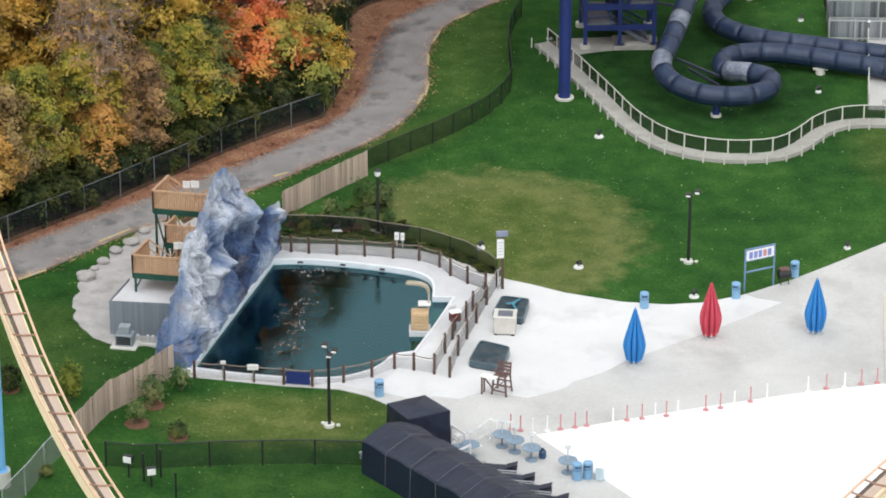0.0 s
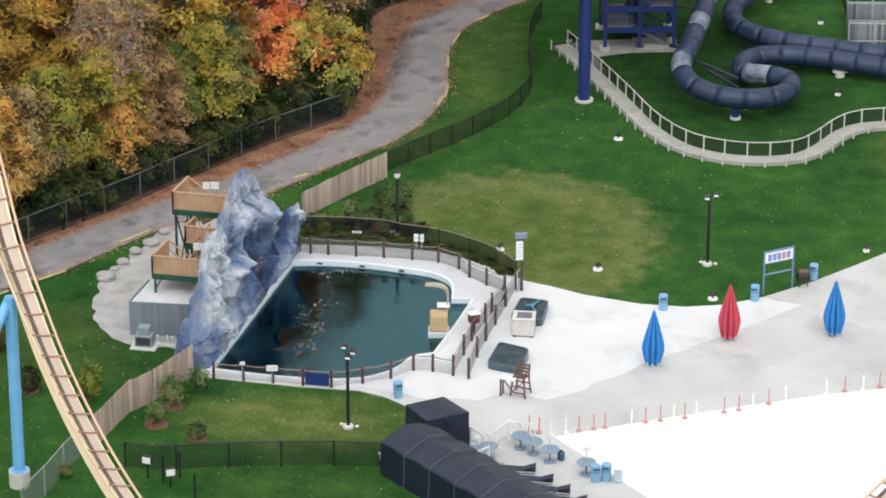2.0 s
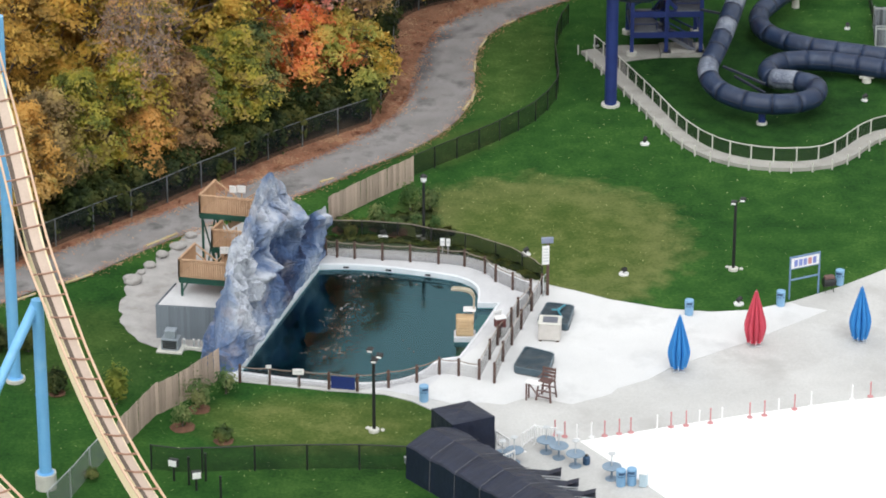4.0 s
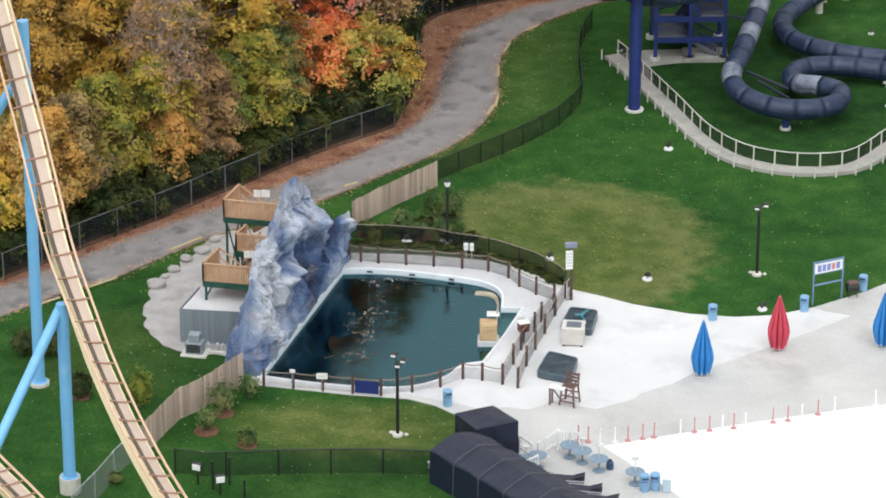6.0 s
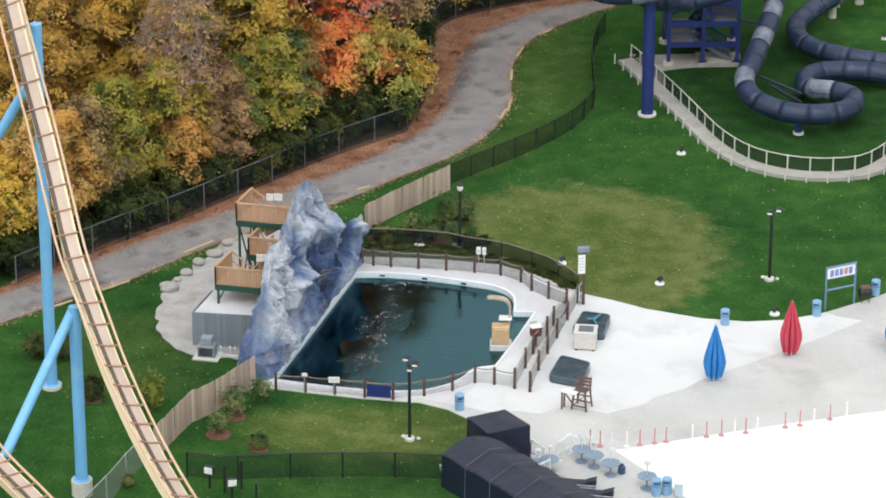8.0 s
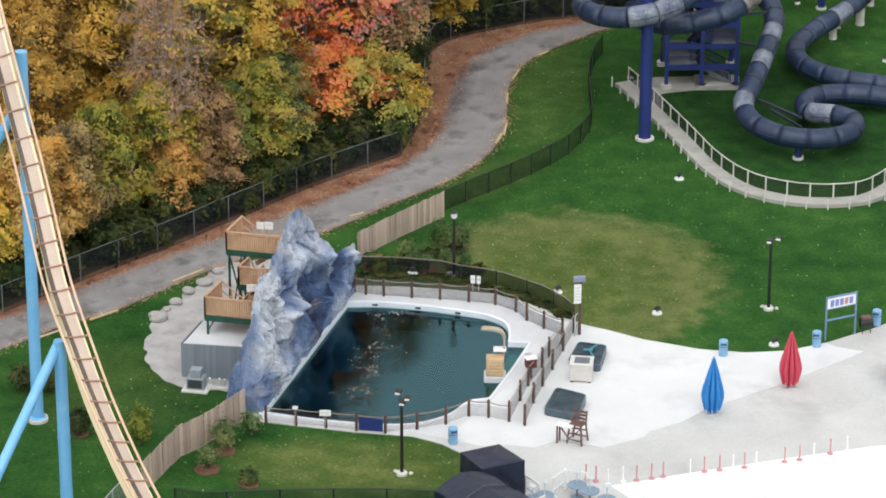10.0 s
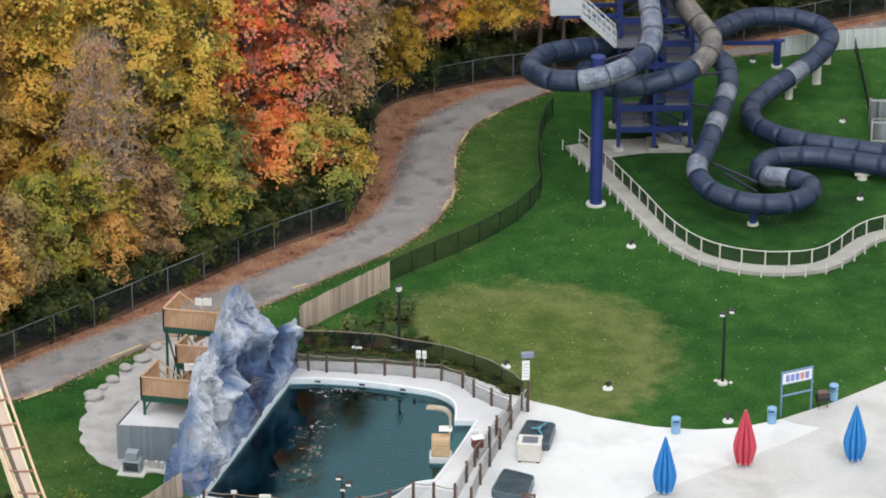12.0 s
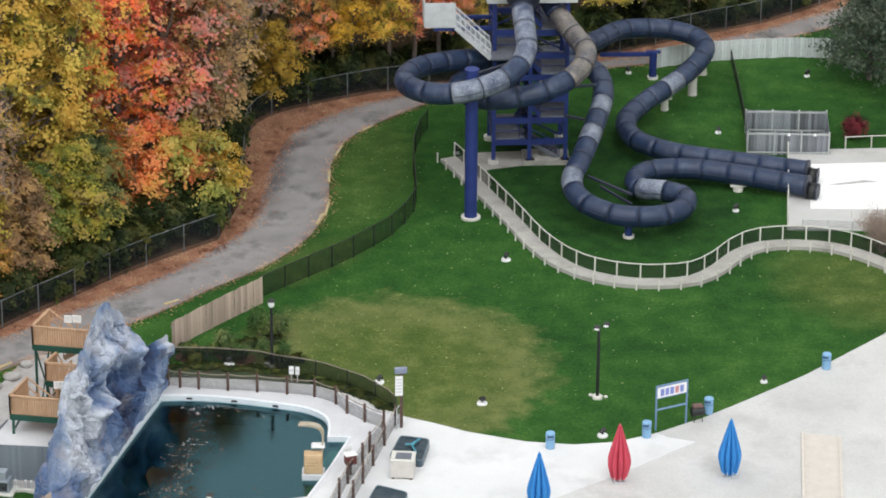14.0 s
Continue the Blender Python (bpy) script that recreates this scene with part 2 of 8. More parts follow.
M_GREYMETAL = surf("grey_painted_steel", (0.42, 0.44, 0.46), (0.58, 0.6, 0.62), 2, 20, 0.55, 0.002)
M_BLACK = surf("black_steel", (0.008, 0.009, 0.01), (0.02, 0.021, 0.022), 2, 20, 0.5, 0.002)
M_BLUECOL = surf("sky_blue_steel", (0.15, 0.42, 0.76), (0.21, 0.5, 0.82), 0.6, 10, 0.45, 0.003, stain=(0.25, 0.52, 0.8))
M_SPINE = surf("cream_track_steel", (0.8, 0.66, 0.42), (0.88, 0.75, 0.53), 0.6, 8, 0.5, 0.003)
M_RAIL = surf("dusty_orange_track_steel", (0.62, 0.4, 0.27), (0.74, 0.52, 0.38), 0.8, 10, 0.5, 0.003)
M_TIE = surf("rust_brown_tie", (0.3, 0.17, 0.12), (0.44, 0.26, 0.19), 0.8, 10, 0.55, 0.003)
M_POST = surf("brown_timber_post", (0.055, 0.03, 0.025), (0.12, 0.07, 0.055), 3, 22, 0.8, 0.01)
M_ROPE = surf("tan_rope", (0.19, 0.155, 0.125), (0.31, 0.265, 0.22), 5, 40, 0.9, 0.01)
M_WHITEP = surf("white_plastic", (0.72, 0.72, 0.72), (0.82, 0.82, 0.82), 2, 15, 0.5, 0.002)
M_CREAMP = surf("pale_concrete_post", (0.5, 0.49, 0.45), (0.66, 0.65, 0.6), 2, 15, 0.8, 0.006)
M_REDP = surf("red_plastic", (0.46, 0.19, 0.2), (0.58, 0.28, 0.29), 2, 15, 0.5, 0.002)
M_BARK = surf("tree_bark", (0.07, 0.055, 0.05), (0.2, 0.165, 0.15), 2, 14, 0.95, 0.04, streak=(2, 2, 0.4))
M_PALEBARK = surf("pale_tree_bark", (0.2, 0.155, 0.13), (0.4, 0.31, 0.26), 2, 14, 0.95, 0.04, streak=(2, 2, 0.4))
M_LINK = mesh_mat("dark_chain_link", (0.01, 0.012, 0.012), 0.34)
M_LINKG = mesh_mat("galvanised_chain_link", (0.35, 0.37, 0.38), 0.28, 0.3)
M_LINKW = mesh_mat("woodside_chain_link", (0.012, 0.02, 0.022), 0.24)

LEAF = {
    "gold": leaf_mat("gold_leaves", [(0.15, 0.165, 0.035), (0.36, 0.315, 0.045), (0.62, 0.475, 0.065), (0.78, 0.585, 0.11), (0.74, 0.5, 0.085)]),
    "amber": leaf_mat("amber_leaves", [(0.19, 0.135, 0.03), (0.42, 0.26, 0.042), (0.62, 0.365, 0.052), (0.72, 0.46, 0.085)]),
    "orange": leaf_mat("orange_leaves", [(0.36, 0.22, 0.06), (0.74, 0.37, 0.11), (0.92, 0.36, 0.13), (0.92, 0.42, 0.15), (0.86, 0.54, 0.13)]),
    "red": leaf_mat("red_leaves", [(0.264, 0.22, 0.077), (0.462, 0.308, 0.22), (0.77, 0.286, 0.176), (0.87, 0.22, 0.0935), (0.87, 0.33, 0.11), (0.682, 0.462, 0.11)]),
    "olive": leaf_mat("olive_leaves", [(0.09, 0.115, 0.028), (0.21, 0.22, 0.045), (0.36, 0.325, 0.055), (0.54, 0.425, 0.075), (0.42, 0.31, 0.1)]),
    "brown": leaf_mat("brown_leaves", [(0.13, 0.1, 0.04), (0.3, 0.2, 0.085), (0.42, 0.28, 0.11), (0.56, 0.39, 0.12)]),
    "grey": leaf_mat("half_bare_leaves", [(0.25, 0.18, 0.11), (0.46, 0.3, 0.17), (0.6, 0.36, 0.2), (0.7, 0.42, 0.15), (0.7, 0.5, 0.11)]),
    "green": leaf_mat("green_leaves", [(0.0504, 0.084, 0.0314), (0.112, 0.168, 0.047), (0.213, 0.258, 0.0627), (0.448, 0.381, 0.0862)]),
    "citron": leaf_mat("citron_leaves", [(0.14, 0.175, 0.03), (0.29, 0.31, 0.045), (0.44, 0.41, 0.055), (0.66, 0.5, 0.09)]),
    "lime": leaf_mat("yellow_green_leaves", [(0.06, 0.11, 0.018), (0.13, 0.2, 0.028), (0.24, 0.3, 0.042), (0.34, 0.36, 0.055)]),
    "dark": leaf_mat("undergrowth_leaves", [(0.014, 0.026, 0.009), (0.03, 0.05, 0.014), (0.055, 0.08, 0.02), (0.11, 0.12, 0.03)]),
    "shrub": leaf_mat("shrub_leaves", [(0.035, 0.075, 0.02), (0.07, 0.13, 0.03), (0.13, 0.19, 0.045), (0.26, 0.28, 0.07)]),
    "plum": leaf_mat("maroon_leaves", [(0.058, 0.0116, 0.0145), (0.131, 0.0203, 0.0261), (0.217, 0.0362, 0.0435)]),
    "pine": leaf_mat("pine_needles", [(0.06, 0.092, 0.066), (0.13, 0.178, 0.125), (0.24, 0.29, 0.215)]),
}
M_FALLEN = leaf_mat("fallen_leaves", [(0.2, 0.085, 0.045), (0.4, 0.19, 0.1), (0.54, 0.28, 0.16), (0.62, 0.4, 0.22)])
M_FLECK = leaf_mat("yellow_fallen_leaves", [(0.2, 0.24, 0.06), (0.36, 0.38, 0.14), (0.55, 0.55, 0.3)])


# ---- building helpers ----
def mesh_of(name, bm, mat, smooth=False):
    bmesh.ops.recalc_face_normals(bm, faces=bm.faces)
    me = bpy.data.meshes.new(name)
    bm.to_mesh(me)
    bm.free()
    me.materials.append(mat)
    if smooth:
        me.polygons.foreach_set("use_smooth", [True] * len(me.polygons))
    return me


def part(name, bm, mat, parent=None, label="", smooth=False):
    ob = new(name, mesh_of(name, bm, mat, smooth))
    ob.parent = parent
    return tagged(ob, label)


def thing(name, at, label, category, group="", kind="", turn=0):
    e = new(name)
    e.matrix_basis = pose(at[0], at[1], at[2] if len(at) > 2 else 0, 0, 0, turn)
    return tagged(e, label, category, group, kind)


def single(name, bm, mat, label, category, group="", kind="", smooth=False, at=(0, 0, 0), turn=0):
    ob = part(name, bm, mat, None, "", smooth)
    ob.matrix_basis = pose(*at, 0, 0, turn)
    return tagged(ob, label, category, group, kind)


def box(bm, x0, x1, y0, y1, z0, z1, m=None, bevel=0.0):
    vs = [bm.verts.new((x, y, z)) for z in (z0, z1) for y in (y0, y1) for x in (x0, x1)]
    fs = [bm.faces.new([vs[i] for i in q]) for q in ((0, 2, 3, 1), (4, 5, 7, 6), (0, 1, 5, 4), (1, 3, 7, 5), (3, 2, 6, 7), (2, 0, 4, 6))]
    if bevel:
        r = bmesh.ops.bevel(bm, geom=list({e for f in fs for e in f.edges}), offset=bevel, segments=1, affect="EDGES")
        vs = list({v for f in r["faces"] for v in f.verts} | {v for v in vs if v.is_valid})
    if m is not None:
        for v in vs:
            v.co = m @ v.co
    return bm


def bar(bm, a, b, w, h=None):
    """A square bar from a to b."""
    a, b = Vector(a), Vector(b)
    h = h or w
    m = Matrix.Translation(a) @ (b - a).to_track_quat("Y", "Z").to_matrix().to_4x4()
    return box(bm, -w / 2, w / 2, 0, (b - a).length, -h / 2, h / 2, m)


def rod(bm, a, b, r, r2=None, n=10):
    a, b = Vector(a), Vector(b)
    m = Matrix.Translation((a + b) / 2) @ (b - a).to_track_quat("Z", "Y").to_matrix().to_4x4()
    bmesh.ops.create_cone(bm, cap_ends=True, segments=n, radius1=r, radius2=r if r2 is None else r2, depth=(b - a).length, matrix=m)
    return bm


def lathe(bm, profile, n=16, flute=0.0, pleats=8, centre=(0, 0)):
    """A turned body from (radius, height) pairs, with pleats if asked."""
    rings = []
    for r, z in profile:
        ring = []
        for i in range(n):
            a = 2 * math.pi * i / n
            k = r * (1 - flute * (1 - abs(math.sin(pleats * a / 2)) ** 0.6))
            ring.append(bm.verts.new((centre[0] + k * math.cos(a), centre[1] + k * math.sin(a), z)))
        rings.append(ring)
    for p, q in zip(rings, rings[1:]):
        for i in range(n):
            bm.faces.new((p[i], p[(i + 1) % n], q[(i + 1) % n], q[i]))
    bm.faces.new(rings[0][::-1])
    bm.faces.new(rings[-1])
    return bm


def glide(pts, step=0.5):
    """A smooth line through pts, in steps of about that length."""
    pts = [Vector(p) for p in pts]
    out = []
    for i in range(len(pts) - 1):
        p0, p1, p2, p3 = pts[max(i - 1, 0)], pts[i], pts[i + 1], pts[min(i + 2, len(pts) - 1)]
        n = max(1, int((p2 - p1).length / step))
        for k in range(n):
            t = k / n
            out.append(0.5 * (2 * p1 + (p2 - p0) * t + (2 * p0 - 5 * p1 + 4 * p2 - p3) * t * t + (3 * p1 - p0 - 3 * p2 + p3) * t ** 3))
    return out + [pts[-1]]


def even(pts, step):
    """Points evenly spaced along a line."""
    pts = [Vector(p) for p in pts]
    total = sum((b - a).length for a, b in zip(pts, pts[1:]))
    n = max(1, round(total / step))
    want, out, run = [total * i / n for i in range(n + 1)], [], 0.0
    for a, b in zip(pts, pts[1:]):
        d = (b - a).length
        while len(out) <= n and want[len(out)] <= run + d + 1e-6:
            out.append(a.lerp(b, (want[len(out)] - run) / max(d, 1e-9)))
        run += d
    return out


def sweep(bm, pts, r, n=12, cap=True):
    """A round pipe along pts."""
    pts = [Vector(p) for p in pts]
    rings, up = [], Vector((0, 0, 1))
    for i, p in enumerate(pts):
        d = (pts[min(i + 1, len(pts) - 1)] - pts[max(i - 1, 0)]).normalized()
        side = d.cross(up).normalized()
        top = side.cross(d)
        rings.append([bm.verts.new(p + r * (math.cos(a) * side + math.sin(a) * top)) for a in (2 * math.pi * k / n for k in range(n))])
    for p, q in zip(rings, rings[1:]):
        for i in range(n):
            bm.faces.new((p[i], p[(i + 1) % n], q[(i + 1) % n], q[i]))
    if cap:
        bm.faces.new(rings[0][::-1])
        bm.faces.new(rings[-1])
    return bm


def slab(bm, outline, z0, z1):
    """A flat slab with that outline."""
    lo = [bm.verts.new((*p[:2], z0)) for p in outline]
    hi = [bm.verts.new((*p[:2], z1)) for p in outline]
    n = len(lo)
    faces = [bm.faces.new(hi), bm.faces.new(lo[::-1])]
    for i in range(n):
        faces.append(bm.faces.new((lo[i], lo[(i + 1) % n], hi[(i + 1) % n], hi[i])))
    bmesh.ops.triangulate(bm, faces=faces[:2])
    return bm


def strip(bm, left, right, z0, z1):
    """A slab between two lines with the same number of points."""
    return slab(bm, list(left) + list(right)[::-1], z0, z1)


def beside(pts, d):
    """The line d metres to the right of pts."""
    out = []
    for i, p in enumerate(pts):
        a, b = pts[max(i - 1, 0)], pts[min(i + 1, len(pts) - 1)]
        t = (Vector(b).to_2d() - Vector(a).to_2d()).normalized()
        out.append(Vector((p[0] + t.y * d, p[1] - t.x * d)))
    return out


def ribbon(bm, left, right, z0, z1):
    """A band between two lines with the same number of points, in quads."""
    rows = [[bm.verts.new((p[0], p[1], z)) for p in line] for line, z in ((left, z0), (left, z1), (right, z1), (right, z0))]
    for a, b in zip(rows, rows[1:] + rows[:1]):
        for i in range(len(a) - 1):
            bm.faces.new((a[i], a[i + 1], b[i + 1], b[i]))
    for i in (0, -1):
        bm.faces.new([r[i] for r in rows])
    return bm


def curtain(bm, pts, z0, z1, thick=0.02):
    """A thin upright sheet along pts."""
    return ribbon(bm, beside(pts, -thick / 2), beside(pts, thick / 2), z0, z1)


def resampled(line, n):
    """n points evenly spaced along a line."""
    line = [Vector(p).to_2d().to_3d() for p in line]
    total = sum((b - a).length for a, b in zip(line, line[1:]))
    return even(line, total / (n - 1))[:n]


def fence(name, pts, high, step, post_r, post_mat, mesh_mat_, label, rail=True, base=0.0, group="", low=0.08, posts_high=0.0):
    """A run of posts with a top rail and wire mesh between them."""
    e = thing(name, (0, 0, 0), label, "fence", group)
    at = even([Vector(p).to_2d().to_3d() for p in pts], step)
    bm = bmesh.new()
    rod(bm, (0, 0, base - 0.1), (0, 0, base + high + posts_high), post_r, n=8)
    bmesh.ops.create_uvsphere(bm, u_segments=8, v_segments=4, radius=post_r * 1.25, matrix=Matrix.Translation((0, 0, base + high + posts_high)))
    me = mesh_of("post", bm, post_mat)
    for p in at:
        ob = new("post", me)
        ob.parent, ob.location = e, (p.x, p.y, 0)
    if rail:
        bm = bmesh.new()
        sweep(bm, [(p[0], p[1], base + high) for p in pts], post_r * 0.7, 6)
        part("top_rail", bm, post_mat, e)
    if mesh_mat_:
        bm = bmesh.new()
        curtain(bm, pts, base + low, base + high - 0.02)
        part("wire_mesh", bm, mesh_mat_, e, "chain-link wire mesh")
    return e


def board_fence(name, pts, high, wide, mat, label, rails=-0.045):
    """A close-boarded timber fence: each board a piece."""
    e = thing(name, (0, 0, 0), label, "fence")
    at = even([Vector(p).to_2d().to_3d() for p in pts], wide)
    bm = bmesh.new()
    box(bm, -wide / 2 + 0.008, wide / 2 - 0.008, -0.012, 0.012, 0.03, high, bevel=0.004)
    me = mesh_of("board", bm, mat)
    for a, b in zip(at, at[1:]):
        ob = new("board", me)
        ob.parent = e
        mid = (a + b) / 2
        ob.matrix_basis = pose(mid.x, mid.y, random.uniform(-0.03, 0.03), random.uniform(-1, 1), random.uniform(-0.6, 0.6), math.degrees(math.atan2(b.y - a.y, b.x - a.x)))
    line = [p.to_2d() for p in at]
    for z in (0.35, high - 0.35):
        bm = bmesh.new()
        curtain(bm, beside(line, rails), z - 0.045, z + 0.045, 0.04)
        part("rail", bm, mat, e)
    return e


# ---- the ground ----
FENCE_WOODS = [(-30.17, -3.73), (-28.41, -1.74), (-27.21, -0.45), (-25.36, 1.59), (-23.54, 3.5), (-21.87, 5.19), (-20.28, 6.9), (-18.46, 9.16), (-16.82, 10.93), (-13.49, 14.91), (-9.84, 18.45), (-7.82, 20.26), (-7.41, 22.63), (-6.74, 25.78), (-6.6, 29.96), (-6.59, 33.79), (-6.52, 38.14), (-5.09, 41.19), (-2.08, 43.26), (1.76, 45.26), (4.09, 46.01), (7.22, 47.29), (11.19, 49.25), (15.22, 51.23), (20.14, 53.7), (25.61, 56.9), (29.45, 58.88), (33.93, 62.44), (36.71, 64.99), (41.36, 68.59)]
ROAD_NEAR = [(-31.89, -10.46), (-28.98, -7.83), (-26.03, -4.9), (-23.57, -3.01), (-19.91, 1.27), (-16.72, 4.36), (-13.42, 7.17), (-10.74, 9.79), (-8.02, 12.92), (-5.22, 15.85), (-3.09, 18.94), (-1.72, 22.3), (-1.04, 26.24), (-1.06, 30.83), (-0.97, 32.33), (-0.45, 35.55), (1.02, 38.54), (3.3, 41.29), (5.62, 43.58), (9.15, 46.01), (13.12, 48.16), (17.94, 50.13), (23.2, 51.79), (26.97, 53.92), (31.65, 56.44), (36.03, 59.24), (41.38, 62.45)]
ROAD_FAR = [(-32.46, -6.46), (-29.52, -3.57), (-26.53, -0.53), (-22.52, 3.67), (-18.67, 7.34), (-12.68, 13.18), (-9.6, 16.77), (-6.8, 20.84), (-5.56, 24.74), (-5.23, 28.76), (-4.81, 32.91), (-4.19, 35.75), (-3.5, 38.34), (-1.28, 41.29), (1.38, 43.68), (4.09, 45.05), (9.19, 47.94), (15.2, 50.79), (22.53, 53.47), (25.48, 55.29), (28.91, 57.48), (33.32, 60.65), (40.19, 66.1)]
N = 160
fence_pts, near_pts, far_pts = (resampled(glide(l, 1.0), N) for l in (FENCE_WOODS, ROAD_NEAR, ROAD_FAR))
bm = bmesh.new()
ribbon(bm, [(p.x, p.y - 0.3) for p in fence_pts], [(p.x * 2.0, p.y * 0.2 + 190) for p in fence_pts], -0.2, 0.014)
single("woodland_floor", bm, M_SOIL, "dark woodland soil under the autumn trees", "soil", kind="structure")
bm = bmesh.new()
ribbon(bm, [a.lerp(b, 0.5) for a, b in zip(near_pts, far_pts)], [(p.x - 0.2, p.y + 0.6) for p in fence_pts], -0.2, 0.024)
single("leaf_strewn_verge", bm, M_LITTER, "verge covered in brown fallen leaves", "verge", kind="structure")
bm = bmesh.new()
ribbon(bm, near_pts, far_pts, -0.2, 0.045)
single("road", bm, M_ASPHALT, "worn grey asphalt service road with leaf-littered edges", "road", kind="structure")

PLAZA = [(-14.75, -17.0), (-8.88, -18.25), (-5.74, -18.66), (-4.16, -19.48), (-2.74, -20.84), (-1.61, -25.99), (0.5, -32.24), (5.94, -46.38), (33.25, -46.34), (44.91, 21.41), (31.88, 6.39), (26.69, 0.94), (23.04, -2.29), (20.5, -4.43), (17.69, -6.37), (15.31, -7.53), (12.99, -7.83), (10.38, -7.46), (7.14, -6.24), (5.18, -5.08), (3.7, -4.3), (2.21, -2.96), (0.54, -1.53), (-1.49, -0.25), (-4.89, 0.4), (-7.62, 0.64), (-9.66, 0.72), (-11.3, 0.4)]
POOL = [(-14.03, -16.05), (-10.12, -1.8), (-8.36, -1.68), (-5.91, -2.06), (-3.53, -2.72), (-1.84, -3.28), (-0.9, -4.12), (-0.55, -5.13), (-0.61, -6.91), (0.58, -6.95), (-0.45, -10.54), (-1.61, -14.01), (-2.82, -14.33), (-3.41, -15.57), (-4.21, -16.51), (-5.77, -17.33), (-8.02, -17.38), (-11.21, -16.83)]


def holed_slab(bm, outer, inner, z0, z1):
    for z in (z0, z1):
        edges = []
        for loop in (outer, inner):
            vs = [bm.verts.new((p[0], p[1], z)) for p in loop]
            edges += [bm.edges.new((vs[i], vs[(i + 1) % len(vs)])) for i in range(len(vs))]
        bmesh.ops.triangle_fill(bm, edges=edges, use_beauty=True)
    for loop in (outer, inner):
        n = len(loop)
        for i in range(n):
            a, b = loop[i], loop[(i + 1) % n]
            bm.faces.new([bm.verts.new((p[0], p[1], z)) for p, z in ((a, z0), (b, z0), (b, z1), (a, z1))])
    bmesh.ops.remove_doubles(bm, verts=bm.verts, dist=0.0005)
    return bm


def rounded(outline, r=0.5, keep=()):
    """An outline with its corners cut round, but for those in keep."""
    out, n = [], len(outline)
    for i in range(n):
        a, p, b = (Vector(outline[(i + k) % n]) for k in (-1, 0, 1))
        if i in keep:
            out.append(p)
            continue
        da, db = min(r, (a - p).length * 0.45), min(r, (b - p).length * 0.45)
        q0, q1 = p + (a - p).normalized() * da, p + (b - p).normalized() * db
        for k in range(5):
            t = k / 4
            out.append((1 - t) ** 2 * q0 + 2 * t * (1 - t) * p + t * t * q1)
    return out


pool_line = rounded(POOL, 1.1, keep=(0, 1, 8, 9, 11))
bm = bmesh.new()
holed_slab(bm, [(-1500, -900), (1500, -900), (1500, 2200), (-1500, 2200)], pool_line, -0.3, 0.0)
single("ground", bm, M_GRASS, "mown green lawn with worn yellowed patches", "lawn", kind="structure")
bm = bmesh.new()
holed_slab(bm, PLAZA, pool_line, -0.25, 0.05)
single("plaza", bm, M_OLDCON, "broad plaza of worn grey concrete", "pavement", kind="structure")
centre = sum((Vector(p) for p in pool_line), Vector((0, 0))) / len(pool_line)
DECK = [(-14.65, -16.45), (-8.9, -17.76), (-5.75, -18.17), (-3.86, -18.93), (-1.97, -19.75), (0.36, -19.61), (2.13, -12.25), (3.46, -4.69), (2.21, -3.44), (0.54, -2.17), (-1.49, -0.89), (-4.88, -0.25), (-7.59, -0.01), (-10.7, -0.05)]
NEWCON = [(-3.86, -18.93), (-1.97, -19.75), (-0.54, -19.53), (0.93, -19.9), (2.34, -18.91), (4.68, -19.75), (6.26, -18.89), (6.89, -18.46), (7.22, -17.82), (8.96, -16.66), (10.36, -15.12), (14.53, -12.01), (17.8, -9.26), (19.74, -7.52), (18.3, -6.99), (17.62, -6.45), (15.31, -7.53), (12.99, -7.83), (10.38, -7.46), (7.14, -6.24), (5.18, -5.08), (3.7, -4.38), (3.4, -4.54)]
bm = bmesh.new()
holed_slab(bm, rounded(DECK, 1.0), [p for p in pool_line], 0.0, 0.062)
single("pool_deck", bm, M_DECKCON, "pale concrete deck round the plunge pool", "pavement", kind="structure")
bm = bmesh.new()
slab(bm, NEWCON, 0.0, 0.07)
single("new_pavement", bm, M_NEWCON, "newer bright concrete paving beside the pool", "pavement", kind="structure")
WAVE = [(5.02, -24.16), (9.72, -22.43), (14.44, -20.81), (19.21, -19.3), (24.59, -17.98), (32.12, -16.15), (38.51, -15.79), (33.25, -46.34), (14.13, -46.36), (9.92, -31.25), (7.97, -28.39)]
bm = bmesh.new()
slab(bm, WAVE, 0.0, 0.08)
single("wave_pool_floor", bm, M_WHITE, "empty wave pool floor painted bright white", "pool", kind="structure")

bm = bmesh.new()
bar(bm, (*(6.82, -26.74), 0.08), (*(28.25, -21.66), 0.08), 0.07, 0.02)
M_DRAIN = surf("grey_drain", (0.5, 0.5, 0.5), (0.62, 0.62, 0.62), 2, 12, 0.7, 0.003)
single("pool_floor_seam", bm, M_DRAIN, "thin grey seam across the wave pool floor", "seam", kind="structure")

# basin, coping and water of the plunge pool
bm = bmesh.new()
n = len(pool_line)
top = [bm.verts.new((*p, -0.26)) for p in pool_line]
low = [bm.verts.new((*p, -1.6)) for p in pool_line]
for i in range(n):
    bm.faces.new((top[i], top[(i + 1) % n], low[(i + 1) % n], low[i]))
bm.faces.new(low)
M_BASIN = surf("dark_basin_paint", (0.003, 0.026, 0.026), (0.007, 0.042, 0.042), 0.4, 5, 0.8, 0.0)
single("pool_basin", bm, M_BASIN, "dark green painted basin of the plunge pool", "pool", kind="structure")
bm = bmesh.new()
inner = [centre + (p - centre) * 0.996 for p in pool_line]
outer = [centre + (p - centre) * 1.028 for p in pool_line]
holed_slab(bm, outer, inner, 0.02, 0.11)
